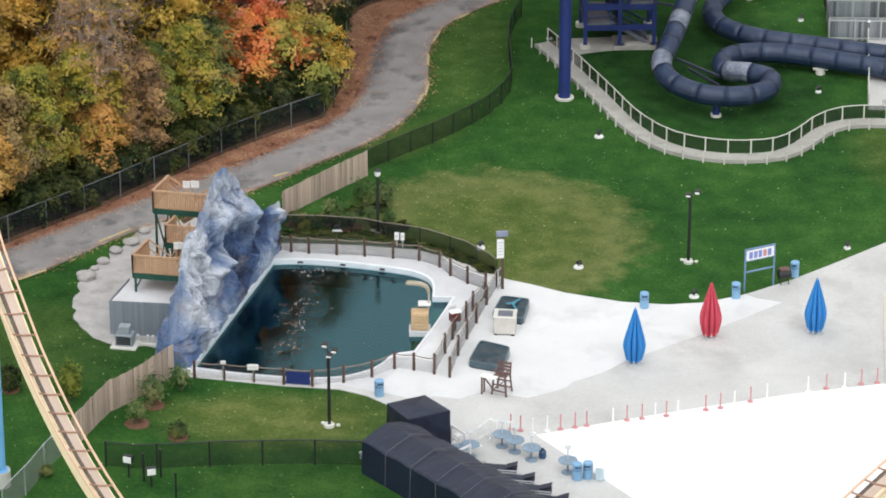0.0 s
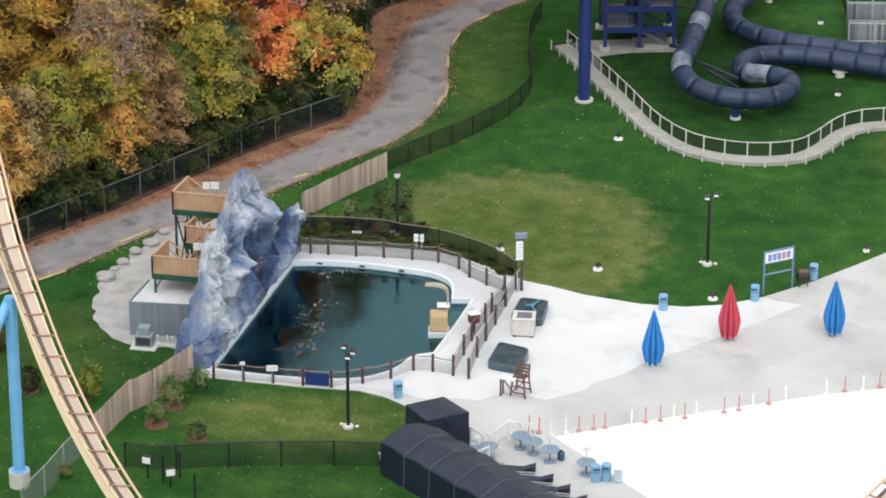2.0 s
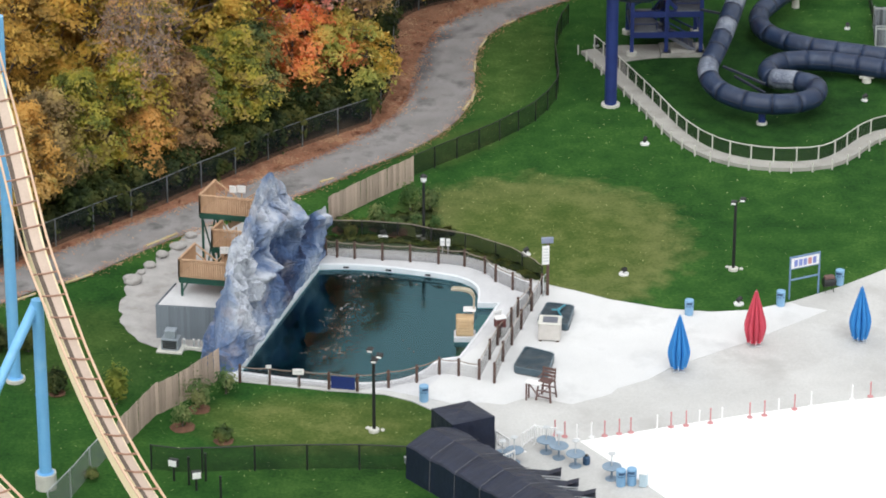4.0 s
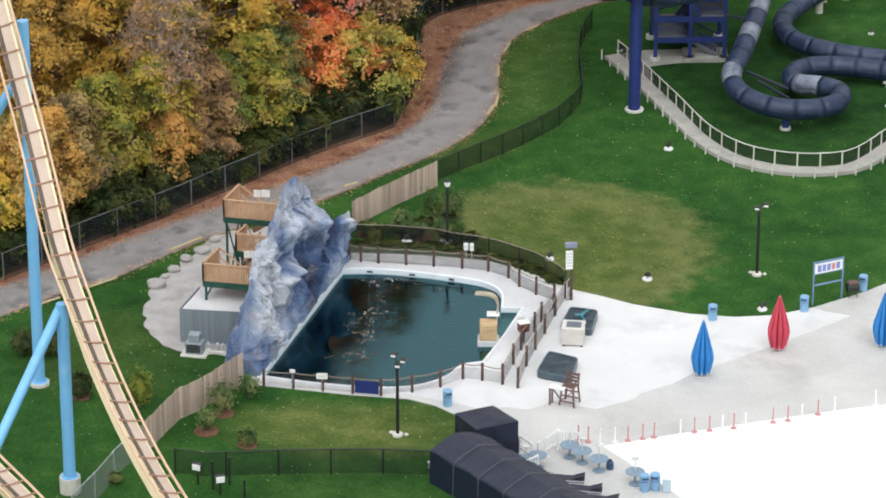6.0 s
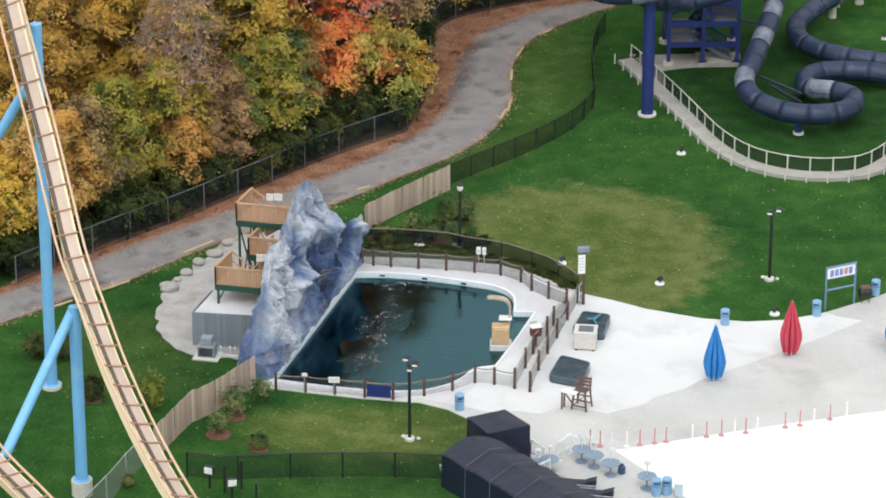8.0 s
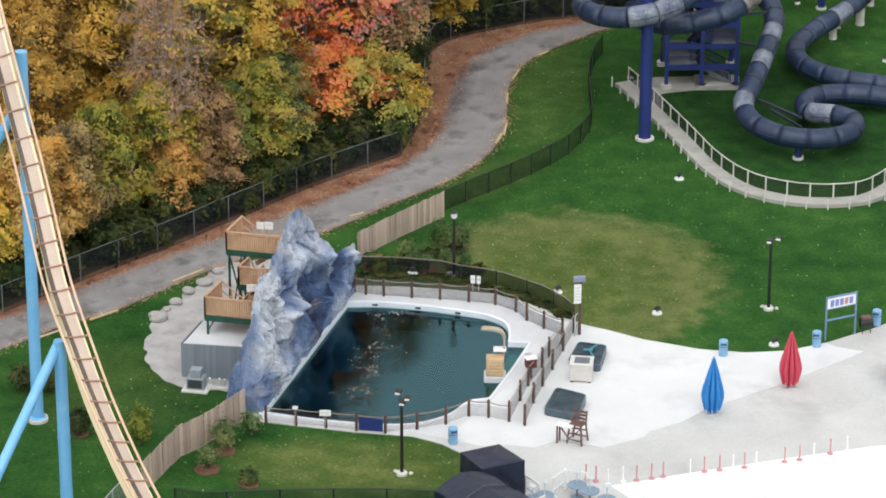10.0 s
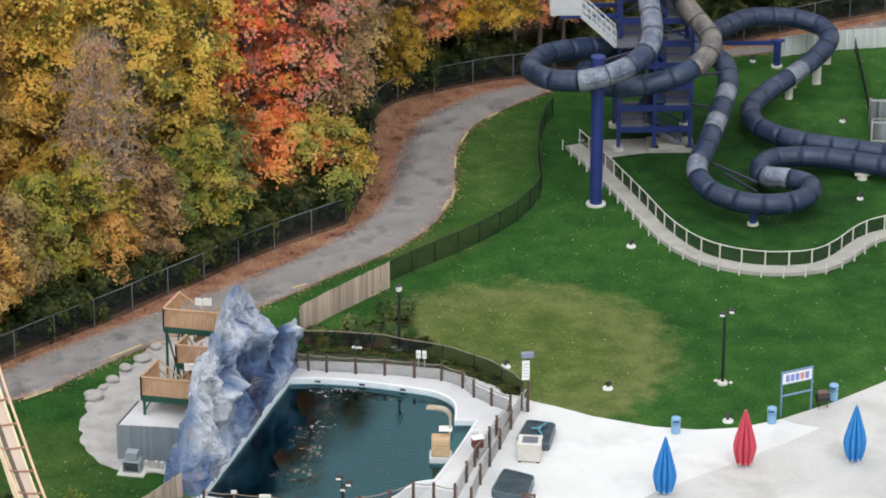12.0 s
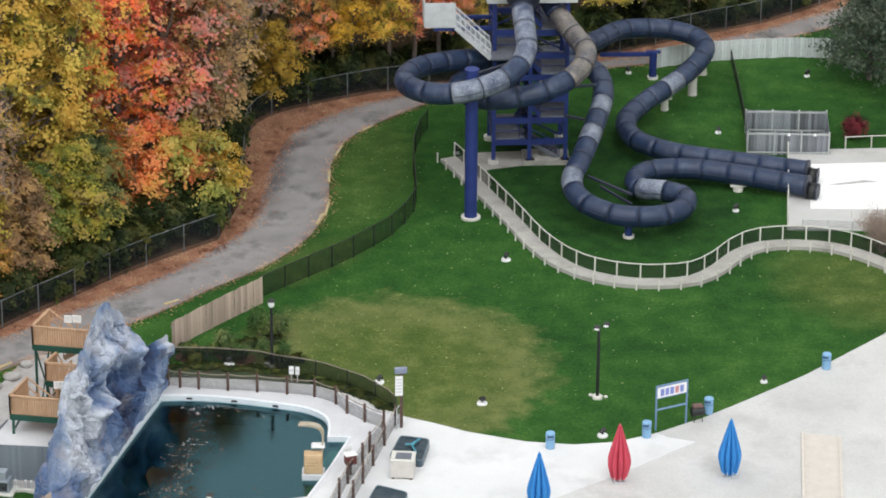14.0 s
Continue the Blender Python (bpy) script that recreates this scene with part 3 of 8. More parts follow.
M_COPING = surf("white_coping", (0.66, 0.68, 0.72), (0.78, 0.8, 0.83), 1, 14, 0.6, 0.004)
for a, b in zip(inner, inner[1:] + inner[:1]):
    bm.faces.new([bm.verts.new(v) for v in ((*a, 0.02), (*b, 0.02), (*b, -0.26), (*a, -0.26))])
single("pool_coping", bm, M_COPING, "white concrete coping and wall round the pool", "coping", kind="structure")


def water_mat():
    m = bpy.data.materials.new("pool_water")
    m.use_nodes = True
    nt = m.node_tree
    co = nt.nodes.new("ShaderNodeTexCoord").outputs["Object"]
    bp = nt.nodes.new("ShaderNodeBump")
    bp.inputs["Strength"].default_value, bp.inputs["Distance"].default_value = 1.0, 0.075
    # a breeze ruffles one strip down the pool; the rest is nearly smooth
    sep = nt.nodes.new("ShaderNodeSeparateXYZ")
    nt.links.new(co, sep.inputs[0])

    def calc(op, a, b=0.0):
        n = nt.nodes.new("ShaderNodeMath")
        n.operation = op
        for i, v in enumerate((a, b)):
            if isinstance(v, (int, float)):
                n.inputs[i].default_value = v
            else:
                nt.links.new(v, n.inputs[i])
        return n.outputs[0]

    bend = calc("MULTIPLY", calc("MINIMUM", calc("ADD", sep.outputs[1], 8.5), 0.0), 0.27)
    off = calc("SUBTRACT", calc("SUBTRACT", sep.outputs[0], bend), -8.0)
    wander = calc("MULTIPLY", calc("SUBTRACT", noise_of(nt, co, 0.5, 2), 0.5), 2.2)
    strip = calc("MAXIMUM", calc("SUBTRACT", 1.0, calc("MULTIPLY", calc("ABSOLUTE", calc("ADD", off, wander)), 0.75)), 0.0)
    drift = ramp(nt, noise_of(nt, co, 0.16, 2), [(0.4, (0.012, 0.012, 0.012)), (0.64, (0.14, 0.14, 0.14))])
    lively = calc("MAXIMUM", calc("MULTIPLY", strip, 0.7), drift)
    nt.links.new(mixed(nt, 1.0, mixed(nt, 0.4, noise_of(nt, co, 2.6, 2), noise_of(nt, co, 6.5, 1)), lively, "MULTIPLY"), bp.inputs["Height"])
    gl = nt.nodes.new("ShaderNodeBsdfGlossy")
    gl.inputs["Roughness"].default_value = 0.01
    gl.inputs["Color"].default_value = (0.45, 0.86, 1.0, 1)
    tp = nt.nodes.new("ShaderNodeBsdfTransparent")
    tp.inputs["Color"].default_value = (0.5, 0.78, 0.74, 1)
    fr = nt.nodes.new("ShaderNodeFresnel")
    fr.inputs["IOR"].default_value = 1.9
    nt.links.new(bp.outputs[0], fr.inputs["Normal"])
    nt.links.new(bp.outputs[0], gl.inputs["Normal"])
    mx = nt.nodes.new("ShaderNodeMixShader")
    nt.links.new(fr.outputs[0], mx.inputs[0])
    nt.links.new(tp.outputs[0], mx.inputs[1])
    nt.links.new(gl.outputs[0], mx.inputs[2])
    nt.links.new(mx.outputs[0], nt.nodes["Material Output"].inputs["Surface"])
    return m


WATER = -0.2
M_SLOT = surf("dark_slot", (0.008, 0.009, 0.01), (0.02, 0.022, 0.024), 3, 20, 0.7, 0.0)
for x, y, turn in ((-8.5, -1.73, -6), (-5.95, -2.1, -12), (-3.6, -2.74, -17)):
    single("skimmer_slot", box(bmesh.new(), -0.17, 0.17, -0.05, 0.06, -0.05, 0.06, bevel=0.01), M_SLOT, "dark skimmer slot in the white pool wall", "skimmer", "pool skimmers", at=(x, y, -0.07), turn=turn)
bm = bmesh.new()
slab(bm, pool_line, WATER - 0.02, WATER)
bmesh.ops.delete(bm, geom=[f for f in bm.faces if f.normal.z < 0.5 and f.calc_center_median().z < WATER - 0.001], context="FACES")
for f in bm.faces:
    if f.normal.z < 0:
        f.normal_flip()
me = bpy.data.meshes.new("pool_water")
bm.to_mesh(me)
me.materials.append(water_mat())
tagged(new("pool_water", me), "dark green rippled water of the plunge pool", "water", kind="structure")
LEDGE = [(-0.54, -7.21), (0.52, -7.19), (-0.45, -10.54), (-1.61, -13.87), (-2.22, -13.89), (-1.33, -10.56)]
bm = bmesh.new()
slab(bm, LEDGE, -1.6, -0.55)
M_LEDGE = surf("algae_ledge", (0.2, 0.23, 0.14), (0.32, 0.35, 0.24), 1, 8, 0.85, 0.01)
single("pool_ledge", bm, M_LEDGE, "submerged olive-green entry ledge of the pool", "pool", kind="structure")
BED_STRIP = [(-10.04, 2.53), (-7.32, 2.44), (-4.73, 2.01), (-3.62, 1.46), (-1.96, 0.92), (-0.94, 0.46), (1.38, -1.27), (2.72, -2.99), (3.09, -3.85), (2.57, -5.59), (1.44, -4.68), (0.44, -3.45), (-0.2, -2.27), (-1.43, -1.34), (-2.99, -0.98), (-4.69, -0.7), (-6.37, -0.5), (-8.04, -0.3), (-9.93, 0.14)]
bm = bmesh.new()
slab(bm, BED_STRIP, -0.1, 0.03)
M_BED = surf("dark_planting_bed", (0.012, 0.022, 0.009), (0.04, 0.06, 0.02), 1.3, 14, 0.95, 0.05, stain=(0.05, 0.033, 0.02))
single("planting_strip", bm, M_BED, "dark strip of low planting between the pool fences", "planting bed", kind="structure")
GRAVEL = [(-17.95, 3.35), (-19.04, 1.03), (-20.16, -1.73), (-21.14, -3.95), (-21.42, -5.9), (-21.34, -8.2), (-20.9, -10.82), (-19.88, -12.43), (-18.21, -13.3), (-14.51, -13.59), (-13.81, -9.31), (-12.18, -3.15), (-11.83, 3.36), (-15.7, 4.61)]
bm = bmesh.new()
slab(bm, [p + Vector((noise.noise(Vector((p.x, p.y, 0)) * 0.9), noise.noise(Vector((p.x, p.y, 7)) * 0.9))) * 0.45 for p in (q.to_2d() for q in even([q.to_3d() for q in rounded(GRAVEL, 0.8)], 0.3))], -0.1, 0.03)
single("gravel_yard", bm, M_GRAVEL, "pale gravel yard behind the climbing rock", "gravel", kind="structure")

# ---- the artificial rock ----
ra, rb = Vector((-13.87, -15.52)), Vector((-9.89, -1.95))
ru = (rb - ra).normalized()
rn = Vector((-ru.y, ru.x))
rlen = (rb - ra).length


def at_s(table, s):
    for (s0, v0), (s1, v1) in zip(table, table[1:]):
        if s <= s1:
            t = (s - s0) / (s1 - s0)
            t = max(0, t)
            return v0 + (v1 - v0) * t
    return table[-1][1]


HIGH = [(-0.05, 1.2), (0.0, 2.6), (0.05, 4.2), (0.1, 5.4), (0.16, 6.6), (0.26, 6.9), (0.36, 7.3), (0.42, 8.3), (0.5, 8.7), (0.56, 8.6), (0.62, 8.0), (0.7, 7.1), (0.78, 6.0), (0.83, 4.9), (0.87, 3.9), (0.9, 3.6), (0.94, 3.9), (1.0, 3.7), (1.06, 3.3), (1.09, 2.6), (1.11, 1.0)]
RIDGE = [(-0.05, 1.2), (0.0, 1.2), (0.3, 1.1), (0.6, 1.0), (0.8, 0.9), (0.95, 0.5), (1.0, 0.15), (1.11, 0.3)]
DEEP = [(-0.05, 1.3), (0.0, 2.4), (0.06, 2.7), (0.14, 2.0), (0.25, 1.6), (0.5, 1.8), (0.7, 2.0), (1.0, 1.7), (1.11, 1.2)]
# hollows (minus) and bosses of the face: along, up, how wide, how tall, how far
SHAPED = [(0.57, 3.9, 0.09, 0.9, -0.9), (0.86, 2.7, 0.06, 1.2, -1.2), (0.35, 4.6, 0.05, 0.38, -1.0), (0.38, 3.75, 0.075, 0.35, 1.2), (0.5, 6.1, 0.1, 0.5, 0.9), (0.66, 5.3, 0.09, 0.5, 1.1),
          (0.12, 2.5, 0.08, 1.8, 0.4), (0.3, 2.0, 0.05, 1.2, -0.6), (0.6, 2.0, 0.04, 1.4, -0.6), (0.48, 1.6, 0.05, 1.0, 0.45), (0.92, 4.0, 0.03, 1.2, -0.7)]
bm = bmesh.new()
rows_, ns, nv = [], 230, 165
for i in range(ns):
    s = -0.05 + 1.16 * i / (ns - 1)
    h, r, w = at_s(HIGH, s), at_s(RIDGE, s), at_s(DEEP, s)
    h += 0.35 * noise.noise(Vector((s * 14, 2.0, 5.0)))
    row = []
    for k in range(nv):
        v = k / (nv - 1)
        if v < 0.66:
            t = v / 0.66
            off, z = r * (0.3 * t + 0.7 * t ** 2.4), h * t ** 0.95
        else:
            t = (v - 0.66) / 0.34
            off, z = r + (w - r) * t ** 0.8, h * (1 - t) ** 1.25
        p = ra + ru * (s * rlen) + rn * off
        q = Vector((p.x, p.y, z))
        a = noise.fractal(Vector((q.x * 0.42, q.y * 0.42, q.z * 0.36)) + Vector((7, 3, 1)), 1.0, 2.2, 3)
        push = a * 0.45
        # broken planes at two sizes
        for scale, amount in ((0.5, 0.68), (1.2, 0.5), (2.9, 0.17), (6.0, 0.04)):
            g = Vector((q.x * scale, q.y * scale, q.z * scale * 0.75)) + Vector((a, -a, a)) * 0.35
            (d1, d2, *_), (c1, *_) = noise.voronoi(g)
            tilt = noise.cell_vector(c1 * 37.3 + Vector((11, 5, 3))) - Vector((0.5, 0.5, 0.5))
            push += ((g - c1).dot(tilt) * 1.6 + tilt.x * 0.5 - max(0.0, 0.1 - (d2 - d1)) * 1.6) * amount
        if v < 0.66:
            for s0, z0, ws, wz, amount in SHAPED:
                push += amount * math.exp(-((s - s0) / ws) ** 2 - ((z - z0) / wz) ** 2)
            # the foot steps back to the pool's wall
            push -= max(0.0, 0.42 * s - 0.06) * max(0.0, 1 - z / 1.6) ** 2 / min(1, z / 1.4 + 0.12)
        edge = min(1, z / 1.4 + 0.12)
        d = Vector((-rn.x, -rn.y, 0.15)) if v < 0.58 else (Vector((-rn.x * 0.3, -rn.y * 0.3, 0.4)) if v < 0.72 else Vector((rn.x * 0.6, rn.y * 0.6, 0.1)))
        q += d * push * edge
        q.z = max(q.z, 0.0) if 0 < k < nv - 1 else 0.0
        row.append(bm.verts.new(q))
    rows_.append(row)
for p, q in zip(rows_, rows_[1:]):
    for k in range(nv - 1):
        bm.faces.new((p[k], p[k + 1], q[k + 1], q[k]))
for row in (rows_[0], rows_[-1]):
    bm.faces.new(row)
bmesh.ops.triangulate(bm, faces=[f for f in bm.faces if len(f.verts) > 4])


def rock_mat():
    """Sprayed rock paint: deep blue, slate and pale grey in drifting patches, shade painted into the hollows, with fine
    grit.
    """
    m = surf("painted_rock", (0.1, 0.1, 0.1), (0.5, 0.5, 0.5), 0.5, 4.0, 0.85, 0.07)
    nt = m.node_tree
    co = nt.nodes.new("ShaderNodeTexCoord").outputs["Object"]
    mp = nt.nodes.new("ShaderNodeMapping")
    mp.inputs["Scale"].default_value, mp.inputs["Rotation"].default_value = (1, 1, 0.55), (0.3, 0.2, 0)
    nt.links.new(co, mp.inputs["Vector"])
    fac = mixed(nt, 0.42, mixed(nt, 0.22, noise_of(nt, mp.outputs[0], 0.4, 3, 0.5), noise_of(nt, mp.outputs[0], 2.2, 4, 0.6)), (0.535, 0.535, 0.535))
    # paint drifts, and shade coloured into the hollows: where, width, height, how much paler
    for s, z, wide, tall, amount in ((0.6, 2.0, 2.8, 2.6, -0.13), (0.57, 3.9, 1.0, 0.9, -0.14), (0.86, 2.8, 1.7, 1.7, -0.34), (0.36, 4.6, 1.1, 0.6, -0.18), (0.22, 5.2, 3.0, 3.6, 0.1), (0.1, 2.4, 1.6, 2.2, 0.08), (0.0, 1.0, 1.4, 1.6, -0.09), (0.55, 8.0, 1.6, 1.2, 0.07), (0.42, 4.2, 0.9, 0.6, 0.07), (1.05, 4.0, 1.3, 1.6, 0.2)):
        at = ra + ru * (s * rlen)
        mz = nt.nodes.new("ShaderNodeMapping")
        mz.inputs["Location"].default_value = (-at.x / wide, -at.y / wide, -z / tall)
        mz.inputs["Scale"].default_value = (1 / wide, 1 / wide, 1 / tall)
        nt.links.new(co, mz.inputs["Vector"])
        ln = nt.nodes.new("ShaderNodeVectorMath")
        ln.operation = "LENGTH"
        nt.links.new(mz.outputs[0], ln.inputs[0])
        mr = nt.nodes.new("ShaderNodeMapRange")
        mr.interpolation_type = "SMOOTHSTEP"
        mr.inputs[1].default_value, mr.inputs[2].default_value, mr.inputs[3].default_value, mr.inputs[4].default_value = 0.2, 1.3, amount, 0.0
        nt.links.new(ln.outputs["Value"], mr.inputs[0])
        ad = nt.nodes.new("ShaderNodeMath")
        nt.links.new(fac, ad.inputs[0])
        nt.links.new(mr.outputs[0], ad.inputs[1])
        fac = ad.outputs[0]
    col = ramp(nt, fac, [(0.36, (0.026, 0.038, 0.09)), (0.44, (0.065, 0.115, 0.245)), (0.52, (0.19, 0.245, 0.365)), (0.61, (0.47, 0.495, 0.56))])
    # dark veins wandering over the face
    for scale, width, amount in ((0.7, 0.02, 0.35), (1.6, 0.02, 0.22)):
        mv = nt.nodes.new("ShaderNodeMapping")
        mv.inputs["Scale"].default_value, mv.inputs["Location"].default_value = (1, 1, 0.6), (scale, 3, 1)
        nt.links.new(co, mv.inputs["Vector"])
        vein = ramp(nt, noise_of(nt, mv.outputs[0], scale, 4, 0.6), [(0.5 - width, (0, 0, 0)), (0.5, (amount,) * 3), (0.5 + width, (0, 0, 0))])
        col = mixed(nt, vein, col, (0.05, 0.06, 0.1))
    # brownish weathering in blotches
    blot = ramp(nt, noise_of(nt, co, 0.75, 5, 0.6), [(0.54, (0, 0, 0)), (0.66, (0.55, 0.55, 0.55))])
    col = mixed(nt, blot, col, (0.27, 0.25, 0.27))
    nt.links.new(col, nt.nodes["Principled BSDF"].inputs["Base Color"])
    return m


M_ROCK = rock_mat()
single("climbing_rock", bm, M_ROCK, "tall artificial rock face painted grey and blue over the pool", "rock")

# ---- the jumping decks behind the rock ----
def deck(name, corner, front, side, z, leg_base, label):
    """A railed timber platform on green legs: corner, the ways of its front and side, and its floor's height."""
    e = thing(name, (0, 0, 0), label, "platform")
    o, f, s = Vector((*corner, 0)), Vector((*front, 0)), Vector((*side, 0))
    up = Vector((0, 0, 1))
    n = max(3, int(s.length / 0.16))
    for i in range(n):
        a = o + s * ((i + 0.5) / n) + up * z
        part("floor_board", bar(bmesh.new(), a, a + f, s.length / n - 0.012, 0.04), M_CEDAR, e)
    for k in (0, 1):
        a = o + s * k + up * (z - 0.16)
        part("edge_beam", bar(bmesh.new(), a, a + f, 0.1, 0.34), M_GREEN, e, "green steel edge beam")
        a = o + f * k + up * (z - 0.16)
        part("cross_beam", bar(bmesh.new(), a, a + s, 0.1, 0.24), M_GREEN, e, "green steel edge beam")
    for i in (0, 1):
        for k in (0, 1):
            a = o + f * (0.03 + 0.94 * i) + s * (0.03 + 0.94 * k)
            part("leg", bar(bmesh.new(), a + up * leg_base, a + up * (z - 0.2), 0.14), M_GREEN, e, "green steel leg")
    a = o + f * 0.03 + s * 0.03
    part("brace", bar(bmesh.new(), a + up * (leg_base + 0.2), a + s * 0.9 + up * (z - 0.3), 0.07), M_GREEN, e)
    part("brace", bar(bmesh.new(), a + s * 0.9 + up * (leg_base + 0.2), a + up * (z - 0.3), 0.07), M_GREEN, e)
    hi = 1.12
    back = o + s
    for a, d in ((o, f), (o, s)):
        n = max(2, int(d.length / 0.13))
        for i in range(n):
            p = a + d * ((i + 0.5) / n)
            part("baluster", bar(bmesh.new(), p + up * (z + 0.06), p + up * (z + hi - 0.1), 0.085, 0.03), M_CEDAR, e)
        for zz, w in ((hi, 0.14), (hi - 0.12, 0.06), (0.1, 0.06)):
            part("rail", bar(bmesh.new(), a + up * (z + zz), a + d + up * (z + zz), w, 0.05), M_CEDAR, e)
        for k in (0, 1):
            part("post", bar(bmesh.new(), a + d * k + up * (z - 0.1), a + d * k + up * (z + hi + 0.03), 0.1), M_CEDAR, e)
    # the stair's rail slopes down along the back
    for zz in (hi, 0.55):
        part("stair_rail", bar(bmesh.new(), back + up * (z + zz), back + f * 0.3 + up * (z + zz - 0.95), 0.1, 0.05), M_CEDAR, e)
    for k in (0.15, 0.3):
        part("post", bar(bmesh.new(), back + f * k + up * (z - 0.1), back + f * k + up * (z + hi - 3.2 * k), 0.08), M_CEDAR, e)
    return e


def stair(top, foot, wide, label):
    """An open timber stair between two levels."""
    e = thing("timber_stair", (0, 0, 0), label, "stair")
    a, b = Vector(top), Vector(foot)
    across = Vector((-(b - a).y, (b - a).x, 0)).normalized() * wide
    for k in (0, 1):
        part("string", bar(bmesh.new(), a + across * k, b + across * k, 0.06, 0.26), M_CEDAR, e)
        part("handrail", bar(bmesh.new(), a + across * k + Vector((0, 0, 0.95)), b + across * k + Vector((0, 0, 0.95)), 0.09, 0.05), M_CEDAR, e)
        for i in range(4):
            p = a.lerp(b, i / 3) + across * k
            part("post", bar(bmesh.new(), p, p + Vector((0, 0, 0.95)), 0.07), M_CEDAR, e)
    n = max(3, round((a.z - b.z) / 0.18))
    for i in range(n):
        p = a.lerp(b, (i + 0.5) / n)
        part("tread", bar(bmesh.new(), p, p + across, 0.26, 0.045), M_CEDAR, e)
    return e


SHED_TOP = 2.05
UPPER, LOWER = 5.2, 3.25
deck("upper_platform", (-16.8, -5.7), (4.2, -0.8), (0.75, 2.2), UPPER, 0.0, "railed cedar jumping platform on green legs behind the rock")
deck("lower_platform", (-17.68, -10.35), (4.0, -0.75), (0.75, 2.2), LOWER, SHED_TOP, "lower railed cedar jumping platform on the shed roof")
stair((-13.2, -4.4, UPPER), (-15.0, -4.0, 3.95), 0.9, "open cedar stair behind the upper jumping platform")
stair((-14.6, -6.9, 3.9), (-15.9, -7.1, 2.1), 0.9, "open cedar stair down to the shed roof")
deck("middle_platform", (-16.0, -7.3), (1.7, -0.3), (0.5, 1.3), 3.75, 0.0, "small railed cedar landing between the jumping platforms")

# ---- fences ----
fence("woodside_fence", glide(FENCE_WOODS, 1.5), 1.85, 3.0, 0.04, M_DULLGALV, M_LINKW, "tall chain-link fence along the edge of the woods")
LAWN_FENCE = [(-4.81, 11.73), (-3.17, 13.55), (-1.49, 15.31), (0.18, 17.1), (1.59, 18.92), (2.99, 20.95), (3.88, 23.01), (4.43, 24.83), (4.58, 26.02), (4.53, 28.36), (4.44, 31.03), (4.5, 33.95), (4.94, 37.04), (5.44, 38.87)]
fence("lawn_fence", glide(LAWN_FENCE, 1.2), 1.45, 2.0, 0.04, M_BLACK, M_LINK, "black chain-link fence across the lawn")
board_fence("timber_fence", [(-4.73, 10.95), (-6.48, 8.84), (-8.16, 6.75), (-9.82, 4.54)], 1.75, 0.28, M_BOARD, "weathered close-boarded timber fence by the road", 0.045)
board_fence("timber_fence", [(-14.95, -16.95), (-15.4, -17.6), (-16.0, -18.45), (-16.5, -19.35), (-16.95, -20.0), (-17.5, -20.6), (-18.15, -21.4), (-18.65, -22.6), (-19.2, -24.2), (-19.8, -25.81)], 1.95, 0.26, M_BOARD, "weathered close-boarded timber fence curving over the lawn", 0.045)
NEAR_FENCE = [(-17.84, -27.68), (-16.25, -28.05), (-14.47, -27.92), (-12.15, -27.67), (-9.51, -27.54), (-7.0, -27.47), (-3.99, -27.65)]
fence("garden_fence", glide(NEAR_FENCE, 1.2), 1.5, 2.75, 0.05, M_BLACK, mesh_mat("open_chain_link", (0.01, 0.012, 0.012), 0.24), "black chain-link fence on the near lawn")

# ---- the slide tower ----
def tube_slide(name, pts, radius, step, faded, label, tanned=()):
    e = thing(name, (0, 0, 0), label, "water slide")
    line = even(glide(pts, 0.3), 0.35)
    per = max(2, round(step / 0.35))
    k, i = 0, 0
    while i < len(line) - 1:
        seg = line[i:i + per + 1]
        if len(seg) < 2:
            break
        bm = bmesh.new()
        # borrow a neighbour so that joints stay square
        sweep(bm, seg, radius, 20)
        tube = part("tube_section", bm, M_TUBETAN if k in tanned else M_TUBEFADE if k in faded else M_TUBE, e, "brownish bleached section" if k in tanned else "sun-faded pale section" if k in faded else "")
        d = (seg[-1] - seg[-2]).normalized() * 0.03
        if i < len(line) - 48 or k % 5 == 0:
            part("flange", rod(bmesh.new(), seg[-1] - d, seg[-1] + d, radius + 0.014, n=20), M_TUBEDARK, tube)
        for s in (-1, 1):
            off = (seg[-1] - seg[0]).cross(Vector((0, 0, 1))).normalized() * (radius - 0.005) * s
            part("seam", sweep(bmesh.new(), [p + off for p in seg], 0.03, 5), M_TUBEDARK, tube)
        i, k = i + per, k + 1
    d = (line[-1] - line[-3]).normalized()
    part("outlet_rim", rod(bmesh.new(), line[-1] - d * 0.12, line[-1] + d * 0.05, radius + 0.05, n=20), M_TUBEDARK, e)
    low = line[-1] - Vector((0, 0, 0.28))
    scoop = part("outlet_scoop", rod(bmesh.new(), low, low + d * 0.62, radius - 0.14, radius - 0.2, n=20), M_BLACK, e, "black rounded outlet scoop")
    part("lip", rod(bmesh.new(), low + d * 0.6, low + d * 0.68, radius - 0.12, n=20), M_TUBEDARK, scoop)
    for ob in e.children_recursive:
        for p in ob.data.polygons:
            p.use_smooth = len(p.vertices) == 4
    return e


